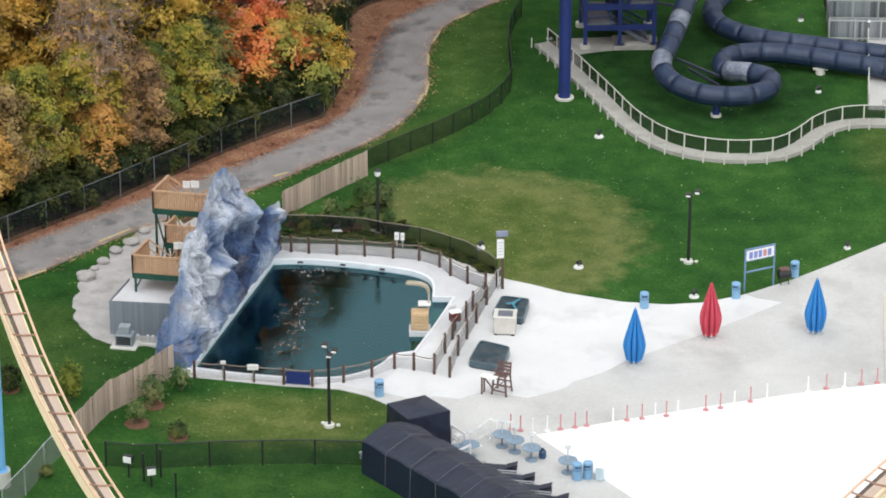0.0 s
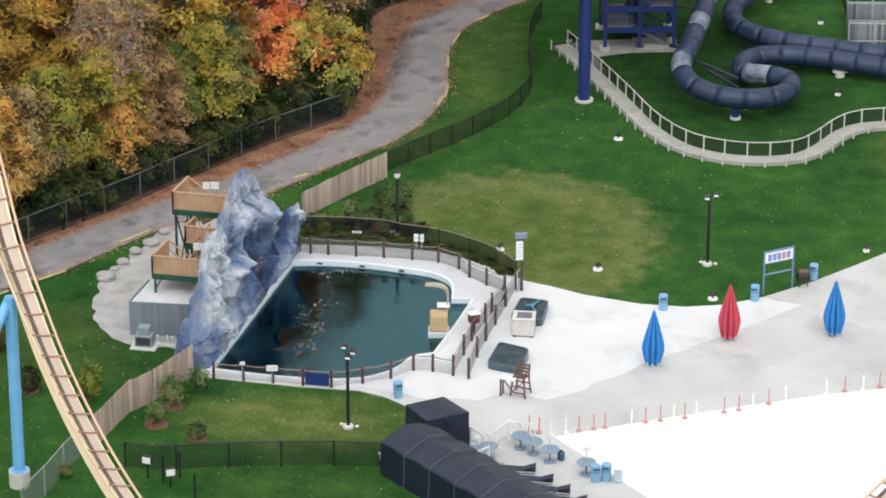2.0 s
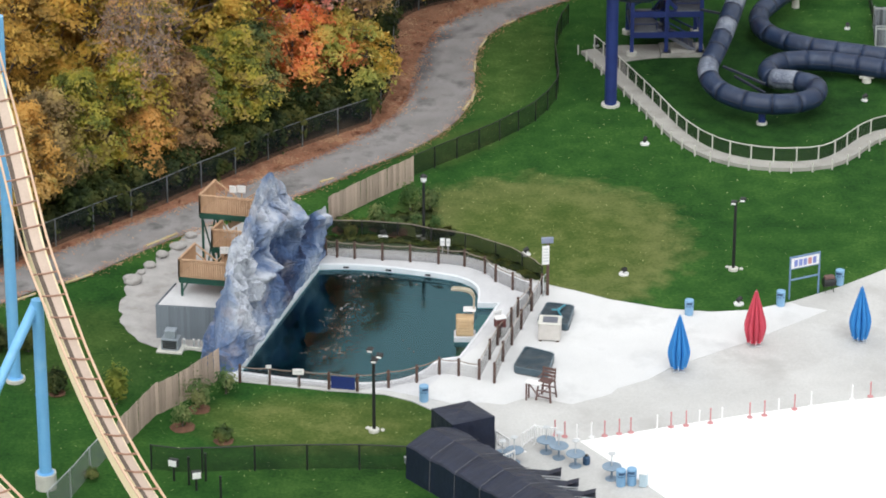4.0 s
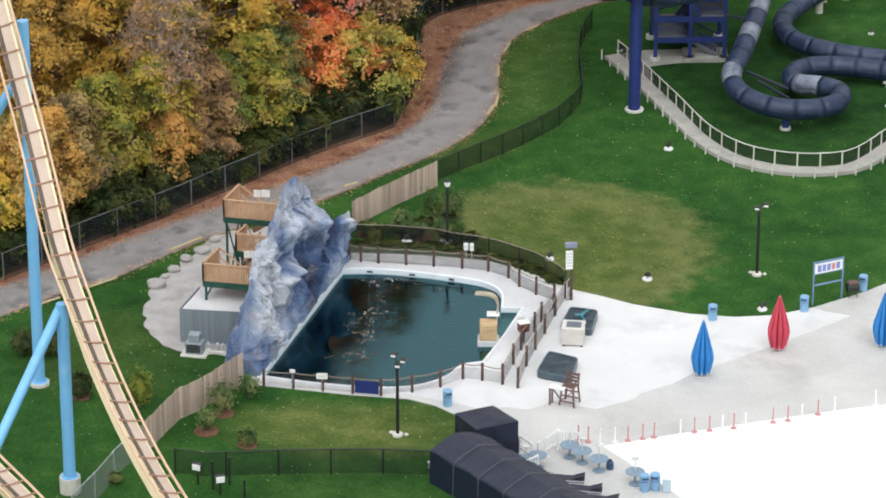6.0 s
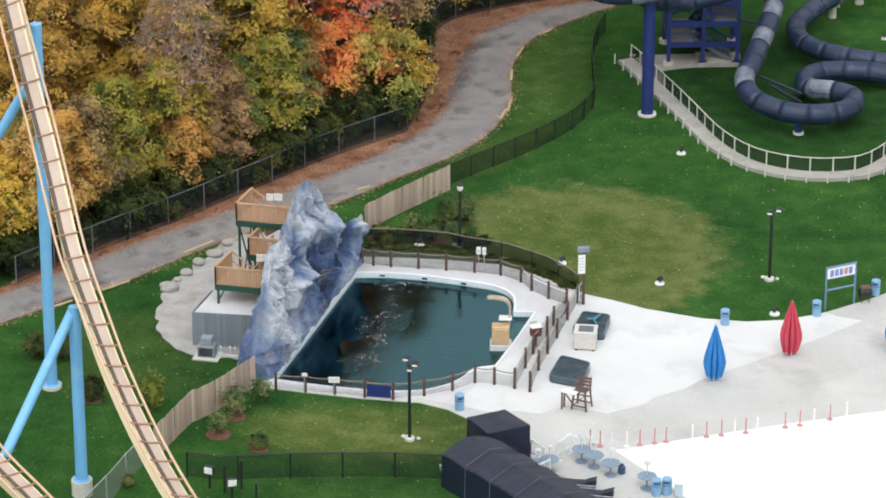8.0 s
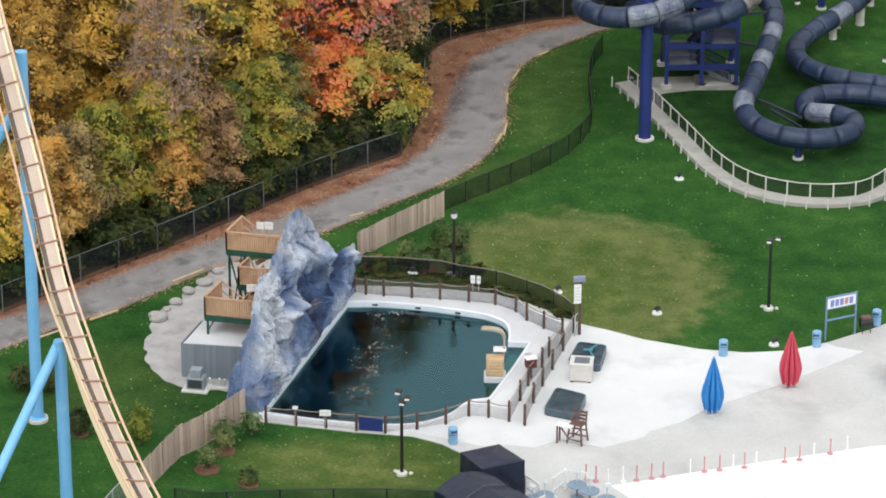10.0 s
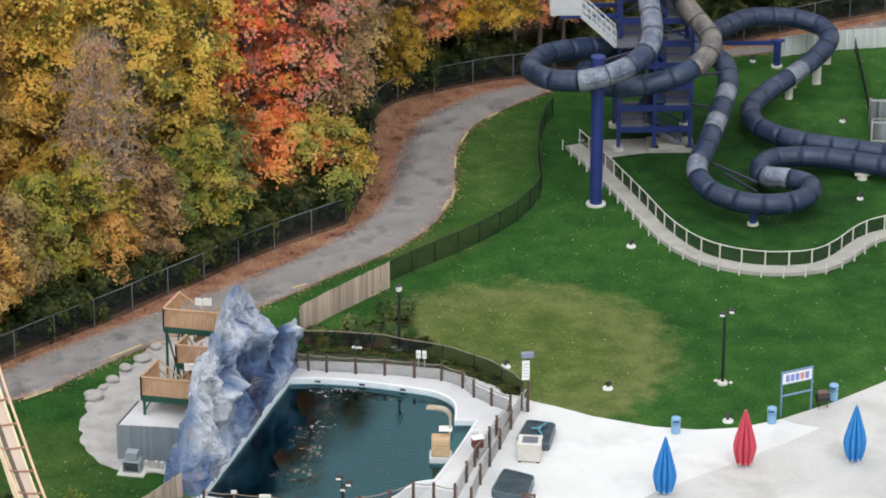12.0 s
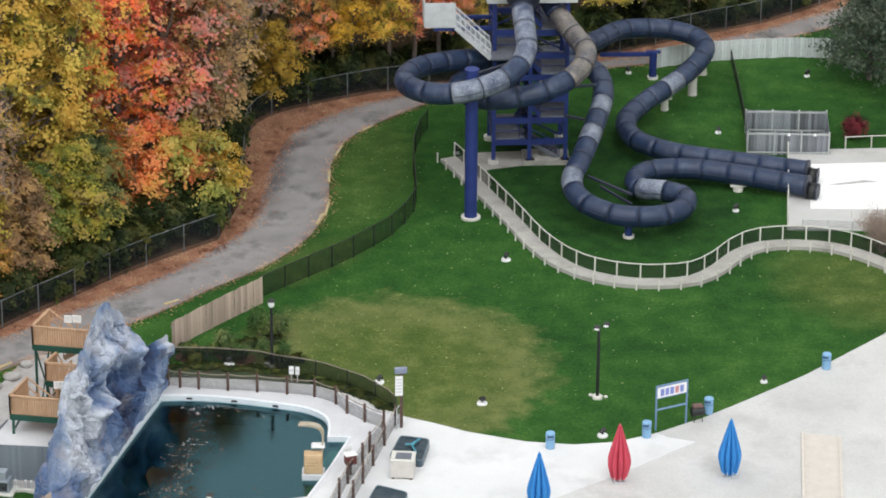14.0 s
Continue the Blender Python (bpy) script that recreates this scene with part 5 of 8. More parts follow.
# where crowns of each tone stand, given by where their tops would fall along the slope of the view
TONES = {
    "orange": [(-13.4, 38.4), (-14.0, 36.4), (-12.1, 36.4), (-11.9, 33.4), (-11.0, 29.5), (-13.8, 32.4), (-13.9, 32.8)],
    "amber": [(-30.3, 45.6), (-27.9, 45.6), (-18.2, 17.5), (-23.0, 20.1), (-22.3, 13.2), (-20.9, 20.1), (-20.0, 14.0), (-9.5, 29.6), (-3.1, 54.8), (-3.9, 57.1), (5.0, 57.1), (9.0, 57.1), (-19.4, 14.9), (-17.6, 17.4), (-32.8, 41.6), (-30.9, 2.8), (-30.7, 34.0), (-20.4, 61.8), (-9.5, 46.0), (-32.5, 47.8), (-33.3, 54.5)],
    "grey": [(-32.7, 43.4), (-26.5, 51.2), (-15.3, 45.8), (-12.3, 56.0), (-10.9, 51.4), (-11.1, 47.0), (-10.2, 44.8), (-8.3, 45.9), (-11.4, 52.6)],
    "gold": [(-29.7, 51.2), (-32.5, 38.2), (-27.4, 55.8), (-24.7, 53.5), (-22.4, 54.7), (-20.7, 49.0), (-22.0, 41.4), (-18.7, 43.6), (-16.6, 36.4), (-19.1, 33.3), (-26.7, 27.4), (-25.3, 21.9), (-24.2, 17.4), (-8.6, 34.4), (-5.0, 50.9), (-5.3, 49.2), (-4.4, 52.0), (-0.8, 61.8), (0.9, 56.0), (3.3, 54.8), (4.2, 61.8), (10.7, 58.3), (34.5, 64.2), (-21.4, 28.1), (-32.8, 35.0), (-32.5, 17.8), (-31.2, 10.5), (-26.0, 26.8), (-20.9, 57.1), (-20.8, 47.1), (-17.9, 43.9), (-21.0, 39.8), (-16.3, 38.2), (-18.2, 33.8), (-22.9, 52.6), (-22.9, 61.8), (-15.3, 33.8), (-20.3, 31.9), (-22.2, 36.8), (-19.4, 49.2), (-20.2, 38.3), (-17.7, 40.4), (-16.0, 38.4), (-17.7, 30.4), (-21.0, 34.3), (-16.1, 33.4), (-22.5, 51.2), (-20.0, 54.7), (-26.0, 31.3), (-29.5, 36.2), (-25.9, 17.4), (-24.2, 14.8)],
    "olive": [(-30.7, 39.2), (-28.5, 37.2), (-15.5, 30.4), (-17.1, 27.5), (-18.5, 22.0), (-27.5, 21.8), (-25.8, 13.1), (-20.9, 24.7), (-12.9, 52.5), (-9.6, 49.2), (-10.3, 31.5), (-6.6, 54.9), (-3.6, 61.8), (-2.4, 60.6), (-0.7, 57.1), (17.8, 61.8), (18.7, 57.1), (22.0, 63.0), (30.3, 63.0), (-29.7, 4.5), (-25.4, 19.9), (-29.1, 37.2), (-14.9, 29.0), (-18.4, 27.2), (-18.0, 22.6), (-28.8, 33.2), (-23.8, 24.6), (-22.2, 22.8), (-28.0, 29.3), (-29.1, 26.4), (-31.7, 41.3), (-31.4, 36.2), (-29.3, 31.2), (-27.6, 13.9), (-27.2, 32.2), (-29.8, 41.3)],
    "red": [(-26.5, 38.3), (-18.3, 49.1), (-17.2, 55.9), (-15.0, 53.6), (-16.9, 51.3), (-14.3, 48.0), (-14.0, 43.7), (-9.4, 56.0), (-8.6, 53.7), (-9.3, 42.7), (-14.8, 42.6), (2.5, 61.8), (5.7, 52.6), (3.0, 58.3), (6.6, 59.4), (-26.9, 39.5), (-16.9, 51.4), (-18.3, 49.2), (-14.8, 43.9), (-33.0, 45.6), (-18.1, 45.8), (-16.3, 48.0), (-13.4, 45.8), (-11.6, 41.6), (-17.4, 52.4)],
    "brown": [(-24.2, 47.9), (-24.0, 38.3), (-24.7, 33.2), (-22.4, 28.4), (-20.4, 26.6), (-31.1, 30.2), (-29.9, 33.2), (-29.9, 23.6), (-28.7, 17.4), (-28.9, 13.1), (-7.8, 39.5), (-20.4, 20.9), (-30.8, 25.7), (-29.3, 18.9), (-27.3, 10.6), (-25.7, 35.2), (-23.7, 29.9), (-23.1, 36.3)],
    "green": [(-18.0, 24.7), (-15.8, 23.8), (-16.2, 19.3), (-10.2, 37.5), (-7.7, 52.6), (-6.8, 48.1), (-6.9, 60.6), (-6.8, 47.1), (26.0, 61.8), (-13.2, 24.4), (-16.3, 22.6), (-15.2, 18.3)],
}
edge = [(p.x, p.y) for p in glide([(p[0], p[1], 0) for p in FENCE_WOODS], 1.0)]


def wood_edge(x):
    """How far back the woods begin at that x."""
    return max((y for ex, y in edge if abs(ex - x) < 1.2), default=5.0)


def tone_at(x, y, z, loose=1.5):
    k = 90 / (90 - z)
    gx, gy = x * k, (y + 190) * k - 190
    return min((((gx - a) ** 2 + ((gy - b) * 0.55) ** 2 + rng.uniform(0, loose), k) for k, l in TONES.items() for a, b in l))[1]


# the trees that stand out along the wood's edge
spots = []
for (x, y), model, tone, size in [((-16.09, 15.8), 4, 'olive', 0.95), ((-15.13, 17.12), 4, 'green', 0.9), ((-12.5, 22.22), 9, 'orange', 1.1), ((-11.2, 22.78), 8, 'orange', 1.05), ((-9.27, 23.91), 9, 'citron', 1.1), ((-8.29, 24.66), 8, 'gold', 0.8), ((-10.13, 34.93), 5, 'grey', 1.05), ((-11.09, 31.46), 5, 'grey', 1.0), ((-22.16, 11.65), 5, 'grey', 1.0), ((-21.72, 9.67), 6, 'amber', 0.95), ((-19.6, 11.94), 4, 'brown', 0.9), ((-20.84, 10.51), 6, 'amber', 0.8), ((-8.04, 29.56), 5, 'grey', 0.8), ((-4.97, 42.72), 4, 'amber', 0.7), ((-28.09, 4.14), 4, 'amber', 0.9), ((-25.23, 8.4), 4, 'olive', 0.95), ((-22.9, 10.48), 4, 'olive', 1.0), ((-18.03, 13.9), 4, 'green', 0.85), ((-20.13, 11.35), 6, 'brown', 1.0), ((-27.79, 4.93), 6, 'brown', 1.1), ((-25.72, 7.34), 6, 'olive', 1.0), ((-26.66, 6.13), 4, 'brown', 0.9), ((4.5, 47.94), 7, 'red', 0.72), ((6.32, 49.47), 7, 'red', 0.68), ((7.28, 50.35), 7, 'orange', 0.72), ((2.93, 47.08), 7, 'gold', 0.72), ((-2.4, 46.01), 7, 'red', 0.65), ((0.36, 46.65), 7, 'amber', 0.72), ((9.28, 51.23), 7, 'gold', 0.65), ((-0.96, 46.22), 7, 'olive', 0.58), ((18.81, 54.83), 7, 'gold', 0.61), ((21.09, 55.97), 7, 'olive', 0.65), ((24.27, 57.82), 7, 'gold', 0.54), ((27.93, 60.17), 7, 'olive', 0.58)]:
    plant(model, tone, x, y, size, rng.uniform(0, 360))
    spots.append((x, y, 2.6))
for x, y, model, tone, high in ((-11.8, 26.5, 7, "red", 21), (-10.1, 37.7, 5, "grey", 23), (-14.2, 24.5, 3, "red", 19), (-8.8, 36.0, 5, "grey", 22), (-11.2, 34.0, 7, "red", 21), (-12.8, 30.0, 3, "red", 22), (-9.6, 41.0, 7, "red", 21), (-8.9, 28.0, 7, "brown", 17)):
    plant(model, tone, x, y, high / MODELS[model][2], rng.uniform(0, 360))
    spots.append((x, y, 3.6))
# the wood rises from low trees at its edge to tall ones behind
for _ in range(16000):
    x, y = rng.uniform(-42, 46), rng.uniform(-4, 92)
    d = y - wood_edge(x)
    if d < (5.0 if x > -15.5 else 1.8) or d > 36 or (x > 26 and d < 6):
        continue
    high = min(20.0, 5.0 + 1.25 * d) * rng.uniform(0.85, 1.15)
    gap = 1.6 + 0.16 * high
    if all((x - a) ** 2 + (y - b) ** 2 > ((gap + r) / 2) ** 2 for a, b, r in spots):
        spots.append((x, y, gap))
        tone = tone_at(x, y, high * 0.74)
        model = 7 if x > -4 else 6 if high < 7 else 4 if high < 11 else int(rng.choice([0, 2, 7] if high < 16 else [1, 3, 1]))
        if tone == "grey" and high > 9:
            model = 5
        plant(model, tone, x, y, high / MODELS[model][2], rng.uniform(0, 360))


def bush_mesh(high, wide, count, size, mat):
    g = rng.normal(size=(count, 3))
    g /= np.linalg.norm(g, axis=1)[:, None]
    lump = 0.75 + 0.35 * np.sin(g[:, 0] * 5 + 1) * np.cos(g[:, 1] * 6) + rng.normal(size=count) * 0.08
    c = g * (lump * rng.uniform(0.55, 1.0, count))[:, None] * np.array([wide, wide, high / 2]) + np.array([0, 0, high * 0.5])
    c[:, 2] = np.maximum(c[:, 2], 0.05)
    return leaf_mesh("foliage", c, size, mat, 0.4, g * 0.6)


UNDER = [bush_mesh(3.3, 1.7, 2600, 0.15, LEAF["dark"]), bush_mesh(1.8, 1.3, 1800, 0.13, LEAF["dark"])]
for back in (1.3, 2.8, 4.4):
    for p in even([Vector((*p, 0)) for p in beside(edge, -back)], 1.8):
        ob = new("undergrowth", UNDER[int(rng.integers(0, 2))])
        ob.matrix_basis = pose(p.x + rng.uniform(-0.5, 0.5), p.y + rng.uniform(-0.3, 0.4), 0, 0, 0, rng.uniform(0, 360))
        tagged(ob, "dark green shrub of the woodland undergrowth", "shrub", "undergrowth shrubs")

# ---- the yard behind the rock ----
sh0, shf, shs = Vector((-18.95, -11.7)), Vector((4.4, -0.45)), Vector((0.9, 3.0))
shed = thing("pump_shed", (0, 0, 0), "low grey boarded pump shed with a flat pale roof", "shed")


def boarded(parent, a, d, high, mat, wide=0.18, z0=0.0):
    """A wall of upright boards from a along d."""
    n = max(2, round(d.length / wide))
    w = d.length / n
    me = mesh_of("board", box(bmesh.new(), -w / 2 + 0.005, w / 2 - 0.005, -0.02, 0.02, 0, high, bevel=0.005), mat)
    for i in range(n):
        p = a + d * ((i + 0.5) / n)
        ob = new("board", me)
        ob.parent = parent
        ob.matrix_basis = pose(p.x, p.y, z0, 0, 0, math.degrees(math.atan2(d.y, d.x)))


bm = bmesh.new()
slab(bm, [sh0 + shf * i + shs * k for i, k in ((0.01, 0.02), (0.99, 0.02), (0.99, 0.98), (0.01, 0.98))], 0, SHED_TOP - 0.1)
part("core", bm, M_SHED, shed)
boarded(shed, sh0, shf, SHED_TOP + 0.08, M_SHED)
boarded(shed, sh0, shs, SHED_TOP + 0.08, M_SHED)
bm = bmesh.new()
slab(bm, [sh0 + shf * i + shs * k for i, k in ((0.012, 0.016), (1.0, 0.016), (1.0, 1.03), (0.012, 1.03))], SHED_TOP - 0.1, SHED_TOP)
part("roof", bm, M_DECKCON, shed, "flat pale concrete roof")

M_UNIT = surf("blue_grey_casing", (0.2, 0.235, 0.27), (0.32, 0.36, 0.4), 2, 16, 0.55, 0.003)
unit = thing("air_handler", (-17.99, -13.16), "grey metal air handling unit on a concrete pad", "machine", turn=-10)
part("pad", box(bmesh.new(), -0.75, 0.75, -0.6, 0.6, 0, 0.12, bevel=0.02), M_CREAMP, unit, "concrete pad")
part("casing", box(bmesh.new(), -0.5, 0.5, -0.38, 0.38, 0.12, 0.82, bevel=0.03), M_UNIT, unit)
part("fan_housing", box(bmesh.new(), -0.32, 0.32, -0.28, 0.28, 0.82, 1.3, bevel=0.03), M_UNIT, unit)
for i in range(5):
    part("louvre", box(bmesh.new(), -0.4, 0.4, -0.41, -0.36, 0.25 + 0.1 * i, 0.31 + 0.1 * i), M_BLACK, unit)

ka, kb = Vector((-17.34, -12.99)), Vector((-15.84, -13.27))
single("shed_kerb", box(bmesh.new(), 0, (kb - ka).length, -0.08, 0.08, 0, 0.14, bevel=0.02), M_CREAMP, "low pale concrete kerb along the pump shed", "kerb", at=(*ka, 0), turn=math.degrees(math.atan2(kb.y - ka.y, kb.x - ka.x)))
for p in [(-17.3, -12.7), (-16.75, -12.76), (-16.45, -12.84)]:
    e = thing("pipe_stub", (*p, 0), "short pale pipe stub beside the pump shed", "pipe", "shed pipes")
    part("pipe", rod(bmesh.new(), (0, 0, 0), (0, 0, 0.42), 0.05, n=10), M_GREYMETAL, e)
    part("cap", lathe(bmesh.new(), [(0.07, 0.42), (0.07, 0.48), (0.03, 0.5)], 10), M_WHITEP, e)
for p, h in [((-4.35, -26.71), 0.3), ((-4.22, -26.96), 0.25), ((-4.11, -26.64), 0.3), ((-3.01, -29.23), 0.55)]:
    e = thing("valve_post", (*p, 0), "small white capped valve post on the lawn", "valve post", "lawn valves")
    part("pipe", rod(bmesh.new(), (0, 0, 0), (0, 0, h), 0.05, n=8), M_GREYMETAL, e)
    part("cap", lathe(bmesh.new(), [(0.09, h), (0.09, h + 0.08), (0.04, h + 0.12)], 10), M_WHITEP, e)
M_BOULDER = surf("pale_boulder", (0.27, 0.255, 0.245), (0.48, 0.46, 0.44), 1.5, 9, 0.9, 0.05, stain=(0.28, 0.26, 0.25))
for at, r in ([((-21.04, -4.27), 0.62), ((-20.2, -2.05), 0.4), ((-19.59, -0.52), 0.46), ((-18.74, 0.7), 0.48), ((-18.08, 2.27), 0.4), ((-20.62, -3.0), 0.3)]):
    bm = bmesh.new()
    bmesh.ops.create_icosphere(bm, subdivisions=3, radius=r)
    for v in bm.verts:
        v.co *= 1 + 0.35 * noise.noise(v.co * 1.6 + Vector((at[0], at[1], 0))) + 0.08 * noise.noise(v.co * 6)
        v.co.z = max(v.co.z * 0.62 + r * 0.35, 0.0)
        v.co.x *= 1.1
        v.co *= 0.85
    single("boulder", bm, M_BOULDER, "pale rounded boulder edging the gravel yard", "boulder", "yard boulders", at=(*at, 0.02), turn=rng.uniform(-30, 30))

# notice boards on the decks
for z, at, w in ((5.35, (-14.41, -4.8), 0.5), (5.35, (-14.9, -4.8), 0.42), (3.4, (-14.94, -9.09), 0.42), (3.4, (-15.26, -9.09), 0.3)):
    e = thing("notice_board", (*at, z), "small white notice board on a platform railing", "sign", "deck notices", turn=-10)
    part("post", box(bmesh.new(), -0.03, 0.03, 0.0, 0.05, -0.1, 1.0), M_CEDAR, e)
    panel = part("panel", box(bmesh.new(), -w / 2, w / 2, -0.03, 0.0, 0.75, 1.2, bevel=0.01), M_WHITEP, e, "white sign panel")
    for k in range(2):
        part("text_bar", box(bmesh.new(), -w * 0.35, w * 0.3, -0.036, -0.031, 1.08 - 0.1 * k, 1.11 - 0.1 * k), M_GREYMETAL, panel, "grey bar of unreadable text")

# ---- fences round the pool ----
def rope_fence(name, pts, high, label, mesh=None, group=""):
    """Brown timber posts with a sagging rope, and light mesh below it."""
    e = thing(name, (0, 0, 0), label, "fence", group)
    me = mesh_of("post", lathe(bmesh.new(), [(0.085, 0.0), (0.08, high), (0.055, high + 0.06)], 8), M_POST)
    for p in pts:
        ob = new("post", me)
        ob.parent, ob.location = e, (p[0], p[1], 0.05)
    line = []
    for a, b in zip(pts, pts[1:]):
        for k in range(6):
            t = k / 6
            line.append((a[0] + (b[0] - a[0]) * t, a[1] + (b[1] - a[1]) * t, high - 0.02 - 0.3 * t * (1 - t)))
    line.append((*pts[-1], high - 0.02))
    part("rope", sweep(bmesh.new(), line, 0.03, 6), M_ROPE, e, "thick tan rope")
    if mesh:
        part("wire_mesh", curtain(bmesh.new(), pts, 0.12, high - 0.22), mesh, e, "wire mesh panel")
    return e


M_LINKL = mesh_mat("fine_pool_mesh", (0.12, 0.115, 0.115), 0.3)
rope_fence("pool_fence", [(-9.77, -0.34), (-9.08, -0.57), (-8.02, -0.79), (-6.35, -0.99), (-4.68, -1.18), (-2.98, -1.46), (-1.42, -1.82), (-0.2, -2.75), (0.44, -3.92), (1.44, -5.0), (2.5, -5.9)], 1.1, "brown post and rope fence behind the pool", M_LINKL)
rope_fence("pool_fence", [(-13.81, -17.32), (-12.15, -17.56), (-10.49, -17.8), (-8.8, -18.11), (-7.22, -18.34), (-5.5, -17.88), (-3.94, -17.21), (-2.7, -16.19), (-1.61, -16.37), (-0.47, -16.84)], 1.05, "brown post and rope fence before the pool", mesh_mat("thin_pool_mesh", (0.12, 0.115, 0.115), 0.13))
rope_fence("pool_fence", [(2.47, -6.91), (1.73, -8.75), (1.34, -10.12), (0.56, -12.43), (0.12, -14.26), (-0.47, -16.84)], 1.25, "brown post and mesh fence beside the pool steps", M_LINKL)
rope_fence("pool_fence", [(3.17, -5.5), (2.53, -7.9), (1.92, -10.33), (1.37, -12.41), (0.86, -14.53), (0.39, -17.24)], 1.25, "brown post and mesh fence along the pool entrance", M_LINKL)
planting = fence("planting_fence", [(-9.92, 2.79), (-7.33, 2.69), (-4.73, 2.26), (-3.62, 1.7), (-1.97, 1.17), (-0.94, 0.7), (1.38, -1.03), (2.72, -2.76), (3.19, -3.69)], 1.0, 2.2, 0.04, M_BLACK, mesh_mat("close_dark_mesh", (0.008, 0.012, 0.012), 0.42), "low black chain-link fence between pool and lawn")
for ob in planting.children:
    if ob.name.startswith("top_rail"):
        ob.data.materials[0] = M_ROPE
gate = thing("pool_gate", (3.37, -5.49), "pale metal gate panel at the pool entrance", "gate", turn=70)
for x in (-0.45, 0.45):
    part("stile", rod(bmesh.new(), (x, 0, 0.05), (x, 0, 1.35), 0.03), M_GREYMETAL, gate)
for z in (0.15, 0.75, 1.32):
    part("rail", rod(bmesh.new(), (-0.45, 0, z), (0.45, 0, z), 0.025), M_GREYMETAL, gate)
part("panel", box(bmesh.new(), -0.42, 0.42, -0.01, 0.01, 0.2, 1.28), M_LINKG, gate)
banner_a, banner_b = Vector((-8.74, -18.03)), Vector((-7.25, -18.27))
bn = thing("fence_banner", (*banner_a, 0.05), "plain navy banner tied to the pool fence", "banner", turn=math.degrees(math.atan2(banner_b.y - banner_a.y, banner_b.x - banner_a.x)))
part("cloth", box(bmesh.new(), 0.08, (banner_b - banner_a).length - 0.08, -0.14, -0.1, 0.1, 0.85), M_NAVY, bn)
part("cord", rod(bmesh.new(), (0, 0, 0.85), ((banner_b - banner_a).length, 0, 0.85), 0.015), M_ROPE, bn)


def fence_sign(at, z, w, h, label, turn=0):
    e = thing("fence_sign", (*at, 0.03), label, "sign", "fence signs", turn=turn)
    part("stake", rod(bmesh.new(), (0, 0.02, 0), (0, 0.02, z), 0.025, n=6), M_GREYMETAL, e)
    panel = part("panel", box(bmesh.new(), -w / 2, w / 2, -0.03, 0.0, z - h, z, bevel=0.008), M_WHITEP, e, "white sign panel")
    part("text_bar", box(bmesh.new(), -w * 0.35, w * 0.35, -0.036, -0.031, z - h * 0.55, z - h * 0.4), M_GREYMETAL, panel, "bar of unreadable text")


fence_sign((-10.52, -17.87), 1.15, 0.62, 0.36, "white notice on the pool fence")
fence_sign((-12.18, -17.63), 1.25, 0.3, 0.2, "small white notice on the pool fence")
fence_sign((-2.77, 0.16), 1.0, 0.28, 0.5, "white notice on the planting fence")
fence_sign((-2.43, 0.09), 1.0, 0.24, 0.5, "white notice on the planting fence")
fence_sign((0.53, -10.88), 1.5, 0.55, 0.4, "white notice at the pool steps", 30)
fence_sign((-6.6, 38.54), 1.3, 0.3, 0.55, "white notice on the woodside fence")
e = thing("post_box", (0.69, -11.4), "dark red box on a post at the pool steps", "box", turn=20)
part("post", box(bmesh.new(), -0.06, 0.06, -0.06, 0.06, 0.05, 0.9), M_POST, e)
part("body", box(bmesh.new(), -0.3, 0.3, -0.22, 0.22, 0.75, 1.3, bevel=0.03), surf("maroon_paint", (0.08, 0.02, 0.02), (0.14, 0.035, 0.03), 3, 20, 0.6, 0.003), e)
part("lid", box(bmesh.new(), -0.33, 0.33, -0.25, 0.25, 1.3, 1.36, bevel=0.01), M_WHITEP, e, "white lid")

# ---- the pool lift beside the ledge ----
M_BEIGE = surf("tan_boards", (0.46, 0.31, 0.17), (0.62, 0.45, 0.27), 2, 14, 0.6, 0.004, stain=(0.38, 0.25, 0.14))
M_ARM = surf("grey_tan_fibreglass", (0.34, 0.3, 0.22), (0.5, 0.45, 0.35), 2, 14, 0.5, 0.004, stain=(0.3, 0.25, 0.16))
lift = thing("diving_stand", (-1.32, -11.45), "beige diving stand with a short curved board over the pool", "diving stand")
part("plinth", box(bmesh.new(), -0.62, 0.62, -0.1, 0.9, -0.5, 0.12, bevel=0.03), M_DECKCON, lift, "white concrete plinth")
part("cabinet", box(bmesh.new(), -0.5, 0.5, 0.0, 0.7, 0.12, 1.25, bevel=0.04), M_BEIGE, lift)
for i in range(5):
    part("slat", box(bmesh.new(), -0.46, 0.46, -0.03, 0.0, 0.2 + 0.2 * i, 0.34 + 0.2 * i, bevel=0.01), M_BEIGE, lift)
part("seat", box(bmesh.new(), -0.1, 0.62, 0.35, 0.95, 1.5, 1.6, bevel=0.03), M_WHITEP, lift, "white tread")
arm = [(0.45, 0.7, 0.6), (0.5, 0.75, 1.6), (0.52, 0.8, 2.2), (0.3, 0.8, 2.6), (-0.2, 0.8, 2.75), (-0.75, 0.8, 2.78)]
bm = bmesh.new()
line = glide(arm, 0.12)
ribs = [[bm.verts.new((p.x + dx, p.y + dy, p.z + dz)) for dx, dy, dz in ((-0.05, -0.2, -0.05), (0.05, -0.2, 0.05), (0.05, 0.2, 0.05), (-0.05, 0.2, -0.05))] for p in line]
for p, q in zip(ribs, ribs[1:]):
    for k in range(4):
        bm.faces.new((p[k], p[(k + 1) % 4], q[(k + 1) % 4], q[k]))
bm.faces.new(ribs[0])
bm.faces.new(ribs[-1])
part("curved_board", bm, M_ARM, lift, "grey-tan curved board")

